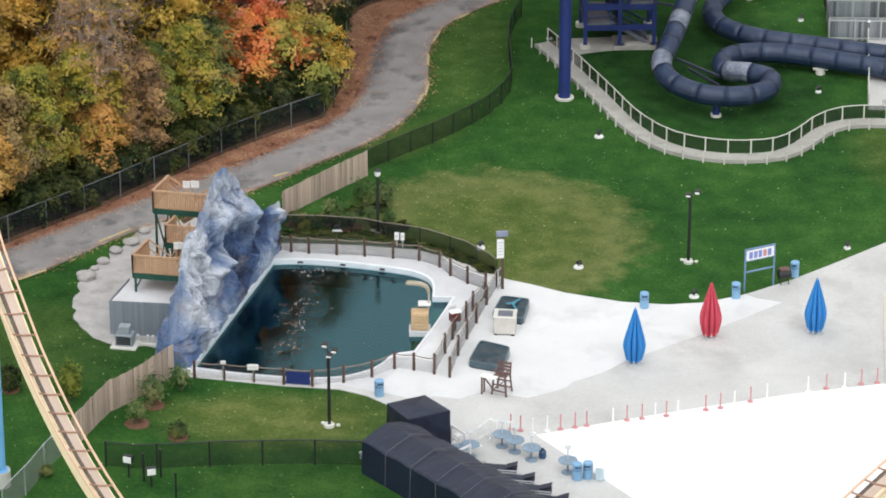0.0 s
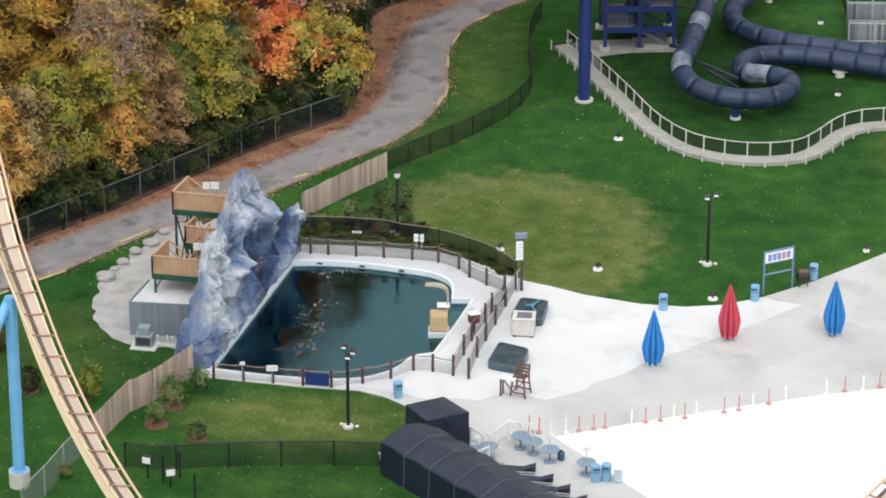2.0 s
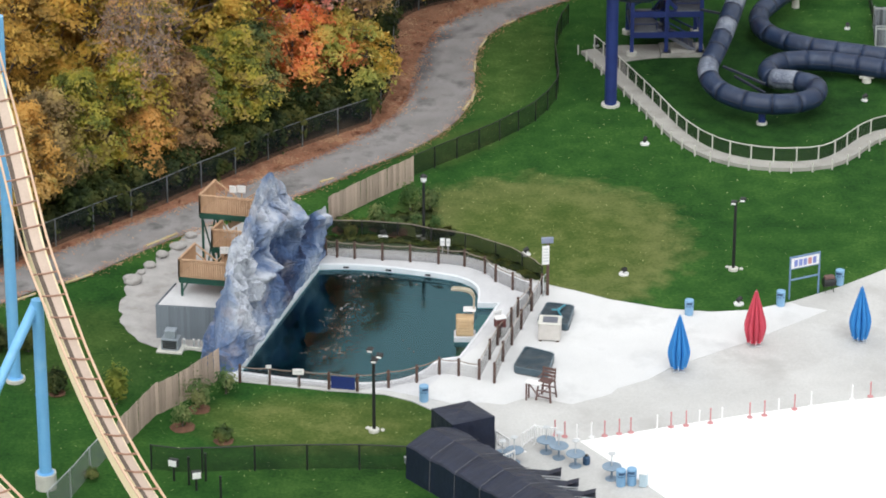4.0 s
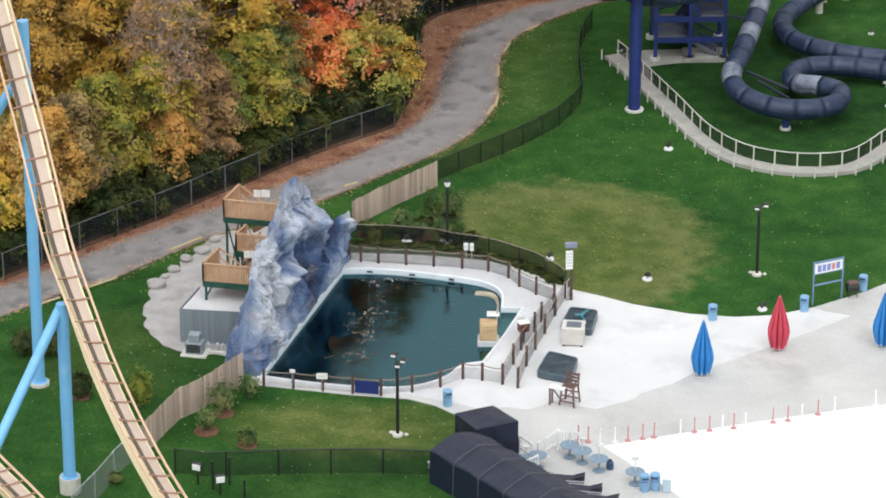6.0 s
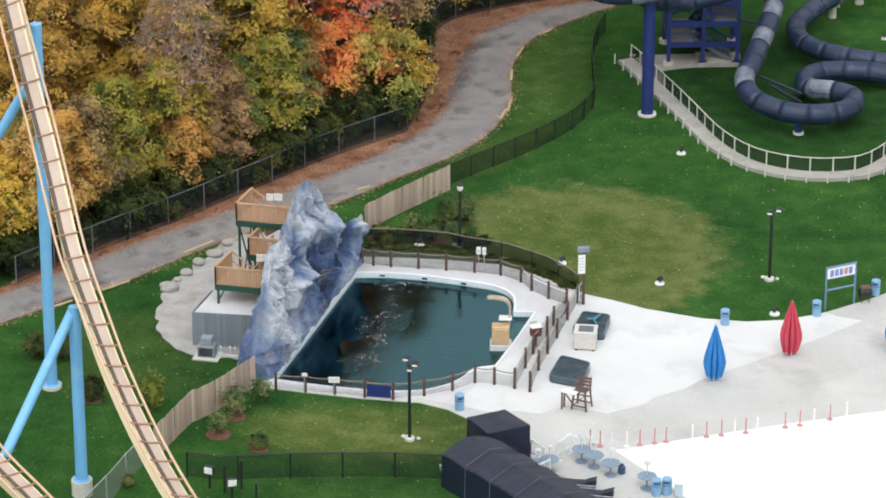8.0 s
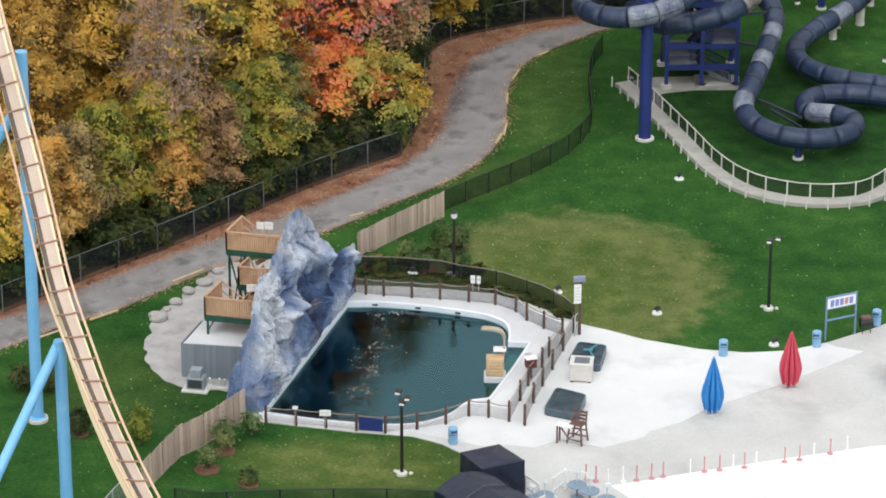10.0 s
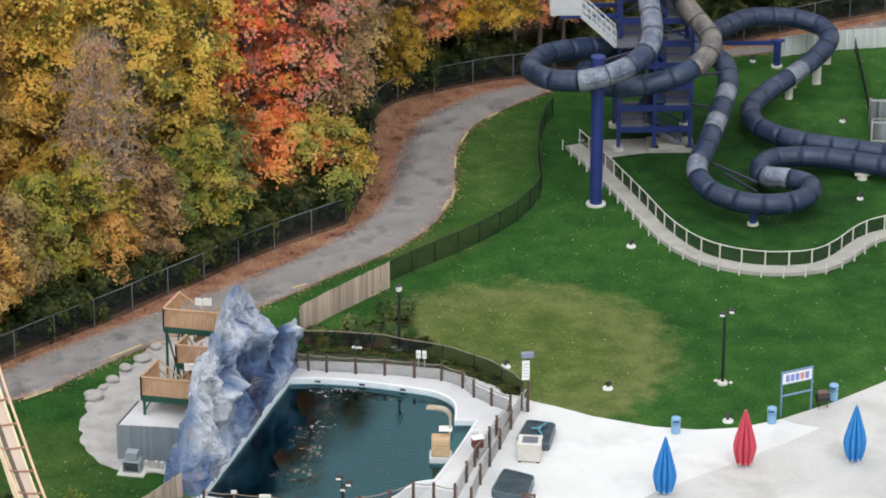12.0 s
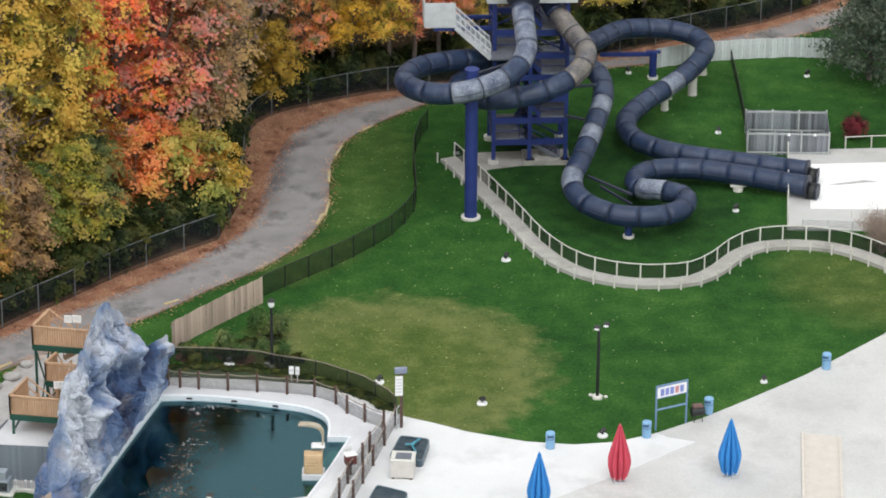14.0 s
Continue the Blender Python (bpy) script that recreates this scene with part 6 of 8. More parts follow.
# ---- things on the plaza ----
def umbrella(at, mat, label, turn):
    e = thing("umbrella", (*at, 0.05), label, "umbrella", "closed umbrellas", turn=turn)
    part("base_plate", box(bmesh.new(), -0.35, 0.35, -0.35, 0.35, 0, 0.06, bevel=0.02), M_GREYMETAL, e)
    part("pole", rod(bmesh.new(), (0, 0, 0.06), (0, 0, 3.4), 0.04), M_GREYMETAL, e)
    prof = [(0.36, 0.22), (0.45, 0.24), (0.5, 0.42), (0.57, 0.7), (0.63, 0.98), (0.65, 1.2), (0.62, 1.45), (0.55, 1.75), (0.45, 2.1), (0.34, 2.5), (0.22, 2.9), (0.13, 3.2), (0.08, 3.38)]
    canopy = part("canopy", lathe(bmesh.new(), prof, 144, 0.55, 9), mat, e, "furled pleated canopy")
    part("finial", lathe(bmesh.new(), [(0.03, 3.38), (0.04, 3.43), (0.01, 3.5)], 8), mat, e)
    for i in range(9):
        a = 2 * math.pi * (i + 0.5) / 9
        part("rib_end", rod(bmesh.new(), (0.48 * math.cos(a), 0.48 * math.sin(a), 0.46), (0.42 * math.cos(a), 0.42 * math.sin(a), 0.18), 0.035, 0.02, 6), M_WHITEP, canopy, "pale rib end")
    part("strap", lathe(bmesh.new(), [(0.645, 1.1), (0.65, 1.16)], 144, 0.53, 9), mat, canopy)


M_BLUECLOTH = surf("blue_canvas", (0.012, 0.15, 0.44), (0.03, 0.23, 0.58), 1.5, 18, 0.75, 0.01, streak=(2, 2, 0.5))
M_REDCLOTH = surf("red_canvas", (0.42, 0.035, 0.065), (0.58, 0.07, 0.11), 1.5, 18, 0.75, 0.01, streak=(2, 2, 0.5))
umbrella((10.73, -15.48), M_BLUECLOTH, "furled blue canvas umbrella on the plaza", 5)
umbrella((15.2, -12.15), M_REDCLOTH, "furled red canvas umbrella on the plaza", 17)
umbrella((21.24, -11.56), M_BLUECLOTH, "furled blue canvas umbrella on the plaza", 31)

M_CAN = surf("light_blue_plastic", (0.16, 0.32, 0.52), (0.24, 0.43, 0.63), 2, 16, 0.5, 0.003)
M_CANDARK = surf("dark_blue_plastic", (0.02, 0.06, 0.13), (0.035, 0.09, 0.18), 2, 16, 0.5, 0.003)
can0 = thing("litter_bin", (*(11.66, -8.22), 0.05), "light blue litter bin with a flap hood", "litter bin", "litter bins")
part("body", lathe(bmesh.new(), [(0.22, 0), (0.25, 0.04), (0.26, 0.62), (0.24, 0.66)], 20), M_CAN, can0)
hood = part("hood", lathe(bmesh.new(), [(0.265, 0.66), (0.265, 0.92), (0.25, 0.96), (0.05, 0.97)], 20), M_CAN, can0)
part("flap", box(bmesh.new(), -0.17, 0.17, -0.28, -0.2, 0.74, 0.87, bevel=0.01), M_CANDARK, hood, "dark flap")
part("band", lathe(bmesh.new(), [(0.262, 0.6), (0.262, 0.63)], 20), M_CANDARK, can0)
for at, turn in ([((-3.5, -19.48), 20), ((17.06, -6.91), -15), ((20.74, -3.96), -20), ((28.02, 1.8), -25), ((7.08, -29.15), 10), ((7.65, -29.02), -8)]):
    copy_thing(can0, pose(*at, 0.05, 0, 0, turn))


def bollard(at, mat, label):
    e = thing("bollard", (*at, 0.08), label, "bollard", "wave pool bollards", turn=rng.uniform(0, 90))
    part("foot", lathe(bmesh.new(), [(0.17, 0), (0.17, 0.04), (0.06, 0.1)], 12), mat, e)
    part("tube", lathe(bmesh.new(), [(0.045, 0.08), (0.04, 0.8), (0.05, 0.82), (0.05, 0.9), (0.03, 0.93)], 10), mat, e)


for x, y in [(4.85, -24.01), (5.65, -23.73), (9.24, -22.79), (11.56, -22.18), (12.81, -21.84), (15.97, -20.75), (17.83, -19.88), (20.16, -19.01), (22.23, -18.52)]:
    bollard((x, y), M_WHITEP, "white plastic bollard at the wave pool's edge")
for x, y in [(4.21, -23.68), (3.68, -23.5), (6.37, -23.54), (7.17, -23.31), (7.8, -23.12), (10.01, -22.46), (10.84, -22.27), (12.18, -21.94), (14.37, -21.23), (15.19, -20.99), (16.89, -20.22), (21.21, -18.62), (23.2, -18.08), (24.1, -17.93)]:
    bollard((x, y), M_REDP, "red plastic bollard at the wave pool's edge")

M_TABLE = surf("slate_blue_table", (0.16, 0.23, 0.31), (0.25, 0.33, 0.42), 2, 16, 0.5, 0.003)
tab0 = None
for x, y in [(3.18, -25.43), (3.85, -26.07), (4.72, -26.97), (6.61, -28.4), (1.46, -26.62), (0.83, -27.07)]:
    if tab0 is None:
        tab0 = thing("picnic_table", (x, y, 0.05), "round slate-blue table with an empty umbrella mast", "table", "round tables")
        part("tabletop", lathe(bmesh.new(), [(0.5, 0.7), (0.52, 0.72), (0.52, 0.75), (0.5, 0.77)], 28), M_TABLE, tab0)
        part("pedestal", rod(bmesh.new(), (0, 0, 0.04), (0, 0, 0.7), 0.06), M_TABLE, tab0)
        part("foot", lathe(bmesh.new(), [(0.34, 0), (0.34, 0.03), (0.1, 0.07)], 20), M_TABLE, tab0)
        mast = part("mast", rod(bmesh.new(), (0, 0, 0.77), (0, 0, 1.55), 0.03), M_GREYMETAL, tab0)
        part("mast_cap", lathe(bmesh.new(), [(0.2, 1.5), (0.2, 1.53), (0.05, 1.6)], 12), M_GREYMETAL, mast)
    else:
        copy_thing(tab0, pose(x, y, 0.05))


def barricade(a, b, label):
    a, b = Vector(a), Vector(b)
    e = thing("barricade", (*a, 0.05), label, "barricade", "white barricades", turn=math.degrees(math.atan2(b.y - a.y, b.x - a.x)))
    d = (b - a).length
    for x in (0, d):
        part("post", box(bmesh.new(), x - 0.04, x + 0.04, -0.04, 0.04, 0, 1.1), M_WHITEP, e)
        part("foot", box(bmesh.new(), x - 0.04, x + 0.04, -0.25, 0.25, 0, 0.05), M_WHITEP, e)
    for z in (0.35, 1.04):
        part("rail", box(bmesh.new(), 0, d, -0.025, 0.025, z - 0.05, z + 0.05), M_WHITEP, e)
    n = max(2, int(d / 0.16))
    for i in range(1, n):
        part("bar", box(bmesh.new(), d * i / n - 0.02, d * i / n + 0.02, -0.012, 0.012, 0.35, 1.04), M_WHITEP, e)


barricade((1.9, -25.33), (2.58, -24.29), "white plastic barricade beside the tables")
barricade((2.58, -24.42), (3.7, -24.68), "white plastic barricade beside the tables")
barricade((0.51, -25.08), (1.17, -25.98), "white plastic barricade by the covered frames")
barricade((0.68, -28.03), (1.46, -27.26), "white plastic barricade by the covered frames")

M_WOODRED = surf("grey_brown_timber", (0.095, 0.055, 0.048), (0.18, 0.105, 0.095), 3, 18, 0.8, 0.008)
gc = thing("lifeguard_chair", (*(3.26, -19.12), 0.07), "dark brown timber lifeguard chair with a white shelf", "chair", turn=-25)
for x, y in ((-0.55, -0.5), (0.55, -0.5), (-0.55, 0.5), (0.55, 0.5)):
    part("leg", bar(bmesh.new(), (x, y, 0), (x * 0.75, y * 0.8, 1.35), 0.11), M_WOODRED, gc)
for z in (0.3, 0.75, 1.2):
    part("rung", bar(bmesh.new(), (-0.52, -0.46, z), (0.52, -0.46, z), 0.1, 0.06), M_WOODRED, gc)
    part("rung", bar(bmesh.new(), (-0.5, 0.44, z), (0.5, 0.44, z), 0.1, 0.06), M_WOODRED, gc)
part("brace", bar(bmesh.new(), (-0.5, -0.48, 0.3), (0.45, -0.42, 1.2), 0.06), M_WOODRED, gc)
for i in range(4):
    part("seat_slat", box(bmesh.new(), -0.48, 0.48, -0.42 + 0.21 * i, -0.24 + 0.21 * i, 1.35, 1.4), M_WOODRED, gc)
for x in (-0.45, 0.45):
    part("back_post", bar(bmesh.new(), (x, 0.4, 1.35), (x, 0.5, 2.15), 0.09), M_WOODRED, gc)
    part("armrest", bar(bmesh.new(), (x, -0.4, 1.68), (x, 0.45, 1.68), 0.1, 0.05), M_WOODRED, gc)
for z in (1.55, 1.8, 2.05):
    part("back_slat", box(bmesh.new(), -0.48, 0.48, 0.42, 0.47, z - 0.08, z + 0.08), M_WOODRED, gc)
gc.scale = (0.8, 0.8, 0.82)
part("side_shelf", box(bmesh.new(), -1.25, -0.1, -0.9, -0.3, 1.3, 1.38), M_WHITEP, gc, "white side shelf")
for x, y in ((-1.15, -0.8), (-1.15, -0.4)):
    part("shelf_leg", bar(bmesh.new(), (x, y, 0), (x, y, 1.3), 0.1), M_WOODRED, gc)
part("shelf_brace", bar(bmesh.new(), (-1.1, -0.6, 1.25), (-0.55, -0.5, 0.5), 0.08), M_WOODRED, gc)

M_TEAL = surf("dark_teal_tarp", (0.003, 0.016, 0.028), (0.009, 0.034, 0.052), 1.2, 9, 0.3, 0.05)
M_TEALB = surf("teal_pipe", (0.04, 0.22, 0.3), (0.08, 0.3, 0.38), 2, 12, 0.4, 0.003)


M_RIM = surf("grey_teal_rim", (0.03, 0.06, 0.085), (0.09, 0.135, 0.165), 2, 12, 0.3, 0.003)


def tub(corners, label, pipes):
    e = thing("covered_tub", (0, 0, 0.07), label, "tub", "covered tubs")
    c = [Vector(p) for p in corners]
    mid = sum(c, Vector((0, 0))) / 4
    inner = [mid + (p - mid) * 0.92 for p in c]
    part("rim", holed_slab(bmesh.new(), rounded(c, 0.3), rounded(inner, 0.27), 0.05, 0.42), M_RIM, e)
    bm = bmesh.new()
    n = 14
    grid = [[None] * (n + 1) for _ in range(n + 1)]
    for i in range(n + 1):
        for k in range(n + 1):
            p = inner[0].lerp(inner[1], i / n).lerp(inner[3].lerp(inner[2], i / n), k / n)
            grid[i][k] = bm.verts.new((p.x, p.y, 0.38 + 0.09 * noise.noise(Vector((p.x * 1.7, p.y * 1.7, 3)))))
    for i in range(n):
        for k in range(n):
            bm.faces.new((grid[i][k], grid[i + 1][k], grid[i + 1][k + 1], grid[i][k + 1]))
    part("cover", bm, M_TEAL, e, "sagging dark teal cover", smooth=True)
    for a, b in pipes:
        pa, pb = (inner[0].lerp(inner[1], q[0]).lerp(inner[3].lerp(inner[2], q[0]), q[1]) for q in (a, b))
        part("pipe", rod(bmesh.new(), (*pa, 0.5), (*pb, 0.5), 0.06, n=8), M_TEALB, e)
    part("floor", slab(bmesh.new(), rounded(c, 0.35), 0.0, 0.06), M_BLACK, e)


tub([(2.8, -9.88), (3.42, -7.47), (5.05, -7.92), (4.61, -10.63)], "dark teal covered tub with loose pipes on top", (((0.25, 0.75), (0.6, 0.5)), ((0.6, 0.5), (0.9, 0.7)), ((0.55, 0.3), (0.62, 0.62))))
tub([(1.41, -15.99), (2.12, -13.32), (3.81, -14.22), (3.37, -16.79)], "dark teal covered tub standing on the plaza", ())
cr = thing("equipment_crate", (*(3.49, -11.95), 0.07), "beige wooden equipment crate beside a tub", "crate", turn=-6)
M_CRATE = surf("pale_plywood", (0.5, 0.47, 0.44), (0.64, 0.61, 0.58), 2, 14, 0.8, 0.006)
part("body", box(bmesh.new(), -0.62, 0.62, 0.0, 1.15, 0.08, 1.05, bevel=0.02), M_CRATE, cr)
part("lid", box(bmesh.new(), -0.66, 0.66, -0.04, 1.19, 1.05, 1.12, bevel=0.015), M_CREAMP, cr, "pale lid")
part("recess", box(bmesh.new(), -0.4, 0.45, 0.2, 0.95, 1.12, 1.14), M_DULLPLATE, cr, "dark opening")
for x in (-0.5, 0.5):
    part("skid", box(bmesh.new(), x - 0.08, x + 0.08, 0.0, 1.15, 0, 0.08), M_POST, cr)

# ---- lamp posts ----
def lamp_post(at, label, high=4.5, twin=True, heads=((-0.1, -0.03, 4.4), (0.4, 0.2, 4.54))):
    e = thing("lamp_post", (*at, 0), label, "lamp post", "lamp posts", turn=-12)
    part("footing", lathe(bmesh.new(), [(0.3, 0), (0.3, 0.14), (0.26, 0.18)], 18), M_CREAMP, e, "white concrete footing")
    part("pole", rod(bmesh.new(), (0, 0, 0.15), (0, 0, high), 0.1, 0.085, 12), M_BLACK, e)
    if twin:
        if len(heads) > 2:
            part("riser", rod(bmesh.new(), (0, 0, high), (-0.2, 0.1, 4.86), 0.03), M_BLACK, e)
        part("crossbar", rod(bmesh.new(), (-0.16, 0, high - 0.02), (0.46, 0.23, high + 0.14), 0.03), M_BLACK, e)
        for x, y, z in heads:
            h = part("lamp_head", box(bmesh.new(), x - 0.17, x + 0.17, y - 0.2, y + 0.16, z - 0.06, z + 0.12, bevel=0.03), M_BLACK, e)
            part("lens", box(bmesh.new(), x - 0.13, x + 0.13, y - 0.22, y - 0.2, z - 0.06, z + 0.05), M_WHITEP, h, "white glass lens")
    else:
        h = part("lantern", lathe(bmesh.new(), [(0.08, high), (0.18, high + 0.1), (0.2, high + 0.38), (0.06, high + 0.5)], 12), M_WHITEP, e, "pale lantern globe")
        part("cap", lathe(bmesh.new(), [(0.24, high + 0.38), (0.2, high + 0.44), (0.05, high + 0.56)], 12), M_BLACK, h)
    for a in (0.4, 2.6):
        part("stone", lathe(bmesh.new(), [(0.12, 0), (0.13, 0.06), (0.06, 0.12)], 8, centre=(0.48 * math.cos(a), 0.48 * math.sin(a))), M_CREAMP, e)


lamp_post((-6.14, -23.05), "black lamp post with three floodlights on the near lawn", 4.45, heads=((0.08, -0.12, 4.36), (0.34, 0.0, 4.62), (-0.2, 0.1, 4.86)))
lamp_post((14.6, -1.91), "black twin-headed lamp post on the lawn", 4.4)
lamp_post((-3.94, 2.29), "black lantern lamp post behind the pool", 3.75, False)


def spot(at, size=1.0, label="black ground spotlight on a white concrete disc"):
    e = thing("ground_light", (*at, 0), label, "ground light", "ground lights", turn=rng.uniform(0, 360))
    part("disc", lathe(bmesh.new(), [(0.3 * size, 0), (0.3 * size, 0.08), (0.26 * size, 0.12)], 18), M_WHITEP, e, "white concrete disc")
    part("stem", rod(bmesh.new(), (0, 0, 0.1), (0, 0, 0.24), 0.04, n=8), M_BLACK, e)
    part("head", rod(bmesh.new(), (-0.13, 0, 0.28), (0.16, 0, 0.4), 0.12, 0.15, 12), M_BLACK, e)


for p in [(2.24, 0.09), (8.05, -2.64), (14.64, -6.69), (10.02, 17.27), (-6.41, 2.53)]:
    spot(p)
for p in [(31.94, 48.6), (24.87, 38.12), (24.86, 24.91), (7.3, 34.56), (19.55, 49.25), (24.26, 0.1), (14.46, 34.75)]:
    spot(p, 0.7)

# ---- signs on the lawn ----
ps = thing("park_sign", (3.48, -5.7), "brown sign post with a blue header and a white panel", "sign", turn=8)
part("post", box(bmesh.new(), -0.08, 0.08, -0.08, 0.08, 0, 3.7, bevel=0.01), M_POST, ps)
M_HEADER = surf("grey_blue_header", (0.16, 0.19, 0.28), (0.26, 0.29, 0.38), 2, 16, 0.5, 0.003)
hd = part("header", box(bmesh.new(), -0.4, 0.3, -0.16, 0.04, 3.45, 3.8, bevel=0.03), M_HEADER, ps, "grey-blue header box")
panel = part("panel", box(bmesh.new(), -0.36, 0.06, -0.14, -0.09, 2.1, 3.3, bevel=0.01), M_WHITEP, ps, "white panel")
for k in range(5):
    part("text_bar", box(bmesh.new(), -0.3, 0.0, -0.148, -0.142, 2.3 + 0.19 * k, 2.37 + 0.19 * k), M_GREYMETAL, panel, "bar of unreadable text")
wl, wr = Vector((17.62, -5.99)), Vector((19.38, -5.13))
bb = thing("park_board", (*wl, 0), "blue framed park board with a striped white panel", "sign", turn=math.degrees(math.atan2(wr.y - wl.y, wr.x - wl.x)))
bw = (wr - wl).length
M_LETTER = surf("violet_blue_print", (0.16, 0.2, 0.5), (0.22, 0.27, 0.6), 2, 15, 0.5, 0.002)
M_SIGNPOST = surf("slate_blue_steel", (0.1, 0.18, 0.32), (0.17, 0.27, 0.43), 2, 16, 0.5, 0.003)
for x in (0, bw):
    part("post", box(bmesh.new(), x - 0.045, x + 0.045, -0.045, 0.045, 0, 2.75, bevel=0.01), M_SIGNPOST, bb)
for z, w in ((1.25, 0.04), (2.68, 0.05)):
    part("rail", box(bmesh.new(), 0.06, bw - 0.06, -0.04, 0.04, z - w, z + w), M_SIGNPOST, bb)
panel = part("panel", box(bmesh.new(), 0.03, bw - 0.03, -0.03, 0.03, 1.98, 2.62), M_WHITEP, bb, "white panel with a blue edge")
part("edge", box(bmesh.new(), 0.03, bw - 0.03, -0.035, 0.035, 1.93, 1.98), M_SIGNPOST, panel)
for i in range(5):
    x = 0.2 + (bw - 0.4) * (i + 0.5) / 5
    part("letter_bar", box(bmesh.new(), x - bw * 0.06, x + bw * 0.06, -0.04, -0.031, 2.08, 2.5), M_REDP if i == 3 else M_LETTER, panel, "coloured bar of unreadable lettering")
gr = thing("barbecue", (*(20.03, -4.9), 0.05), "small black barbecue barrel with a rust-brown lid", "barbecue", turn=15)
for x in (-0.25, 0.25):
    for y in (-0.18, 0.18):
        part("leg", rod(bmesh.new(), (x, y, 0), (x * 0.8, y * 0.8, 0.5), 0.025, n=6), M_BLACK, gr)
part("barrel", rod(bmesh.new(), (-0.36, 0, 0.62), (0.36, 0, 0.62), 0.28, n=16), M_BLACK, gr)
part("lid", box(bmesh.new(), -0.3, 0.3, -0.2, 0.2, 0.84, 1.02, bevel=0.05), M_WOODRED, gr, "rust-brown lid")

# ---- tarpaulin covered frames ----
M_TARP = surf("black_tarpaulin", (0.005, 0.008, 0.022), (0.014, 0.02, 0.045), 0.9, 5, 0.42, 0.08)
t1 = [Vector(p) for p in [(-2.99, -24.6), (-0.96, -23.61), (0.42, -25.44), (-1.84, -26.48)]]
tent = thing("covered_kiosk", (0, 0, 0), "square kiosk wrapped in black tarpaulin", "kiosk")
mid = sum(t1, Vector((0, 0))) / 4


def draped(bm, outline, z0, z1, crown, swell=0.12):
    """A cloth-covered box with a low crowned top and slack sides."""
    mid = sum(outline, Vector((0, 0))) / len(outline)
    loops = []
    line = []
    for a, b in zip(outline, outline[1:] + outline[:1]):
        line += [a.lerp(b, k / 8) for k in range(8)]
    for f in range(7):
        z = z0 + (z1 - z0) * f / 6
        ring = []
        for i, p in enumerate(line):
            w = noise.noise(Vector((p.x * 2.2, p.y * 2.2, z * 0.8))) * swell * math.sin(math.pi * (f / 6)) + (0.06 if f == 0 else 0)
            q = p + (p - mid).normalized() * w
            ring.append(bm.verts.new((q.x, q.y, z)))
        loops.append(ring)
    for s in (0.9, 0.6, 0.3):
        loops.append([bm.verts.new((*(mid + (p - mid) * s), z1 + crown * (1 - s) + 0.04 * noise.noise(Vector((p.x, p.y, s * 3))))) for p in line])
    n = len(line)
    for p, q in zip(loops, loops[1:]):
        for i in range(n):
            bm.faces.new((p[i], p[(i + 1) % n], q[(i + 1) % n], q[i]))
    top = bm.verts.new((*mid, z1 + crown))
    for i in range(n):
        bm.faces.new((loops[-1][i], loops[-1][(i + 1) % n], top))
    return bm


part("cover", draped(bmesh.new(), t1, 0.05, 2.2, 0.22), M_TARP, tent)
part("hem", slab(bmesh.new(), [mid + (p - mid) * 1.03 for p in t1], 0.0, 0.06), M_BLACK, tent)
tun = thing("covered_walkway", (0, 0, 0), "long arched frame wrapped in black tarpaulin and ropes", "covered frame")
ca, cb = Vector((-2.98, -27.3)), Vector((4.3, -36.0))
dirn = (cb - ca).normalized()
side = Vector((-dirn.y, dirn.x))
bm = bmesh.new()
sect = []
nseg = 120
L = (cb - ca).length + 5
for i in range(nseg + 1):
    p = ca + dirn * (L * i / nseg)
    ring = []
    for off, z in ((-1.7, 0.02), (-1.67, 0.95), (-1.65, 1.9), (-1.58, 2.0), (-0.8, 2.24), (0, 2.46), (0.8, 2.24), (1.58, 2.0), (1.65, 1.9), (1.67, 0.95), (1.7, 0.02)):
        w = 0.1 * noise.noise(Vector((i * 0.12, off * 1.5, z))) + 0.05 * noise.noise(Vector((i * 0.4, off * 3.0, z * 2))) + 0.07 * abs(math.sin(math.pi * i / 15)) * (1 if z > 1 else 0.4)
        ring.append(bm.verts.new((*(p + side * off * (1 + 0.04 * w)), z + w - 0.05)))
    sect.append(ring)
for p, q in zip(sect, sect[1:]):
    for k in range(10):
        bm.faces.new((p[k], p[k + 1], q[k + 1], q[k]))
for r in (sect[0], sect[-1]):
    bm.faces.new(r)
part("cover", bm, M_TARP, tun)
M_TIEROPE = surf("grey_rope", (0.08, 0.08, 0.095), (0.14, 0.14, 0.16), 4, 30, 0.9, 0.004)
for i in range(1, 8):
    p = ca + dirn * (L * i / 8)
    line = [(*(p + side * off), z) for off, z in ((-1.76, 0.05), (-1.73, 0.95), (-1.71, 1.92), (-1.6, 2.06), (-0.8, 2.32), (0, 2.54), (0.8, 2.32), (1.6, 2.06), (1.71, 1.92), (1.76, 0.05))]
    part("rope", sweep(bmesh.new(), line, 0.016, 6), M_TIEROPE, tun)


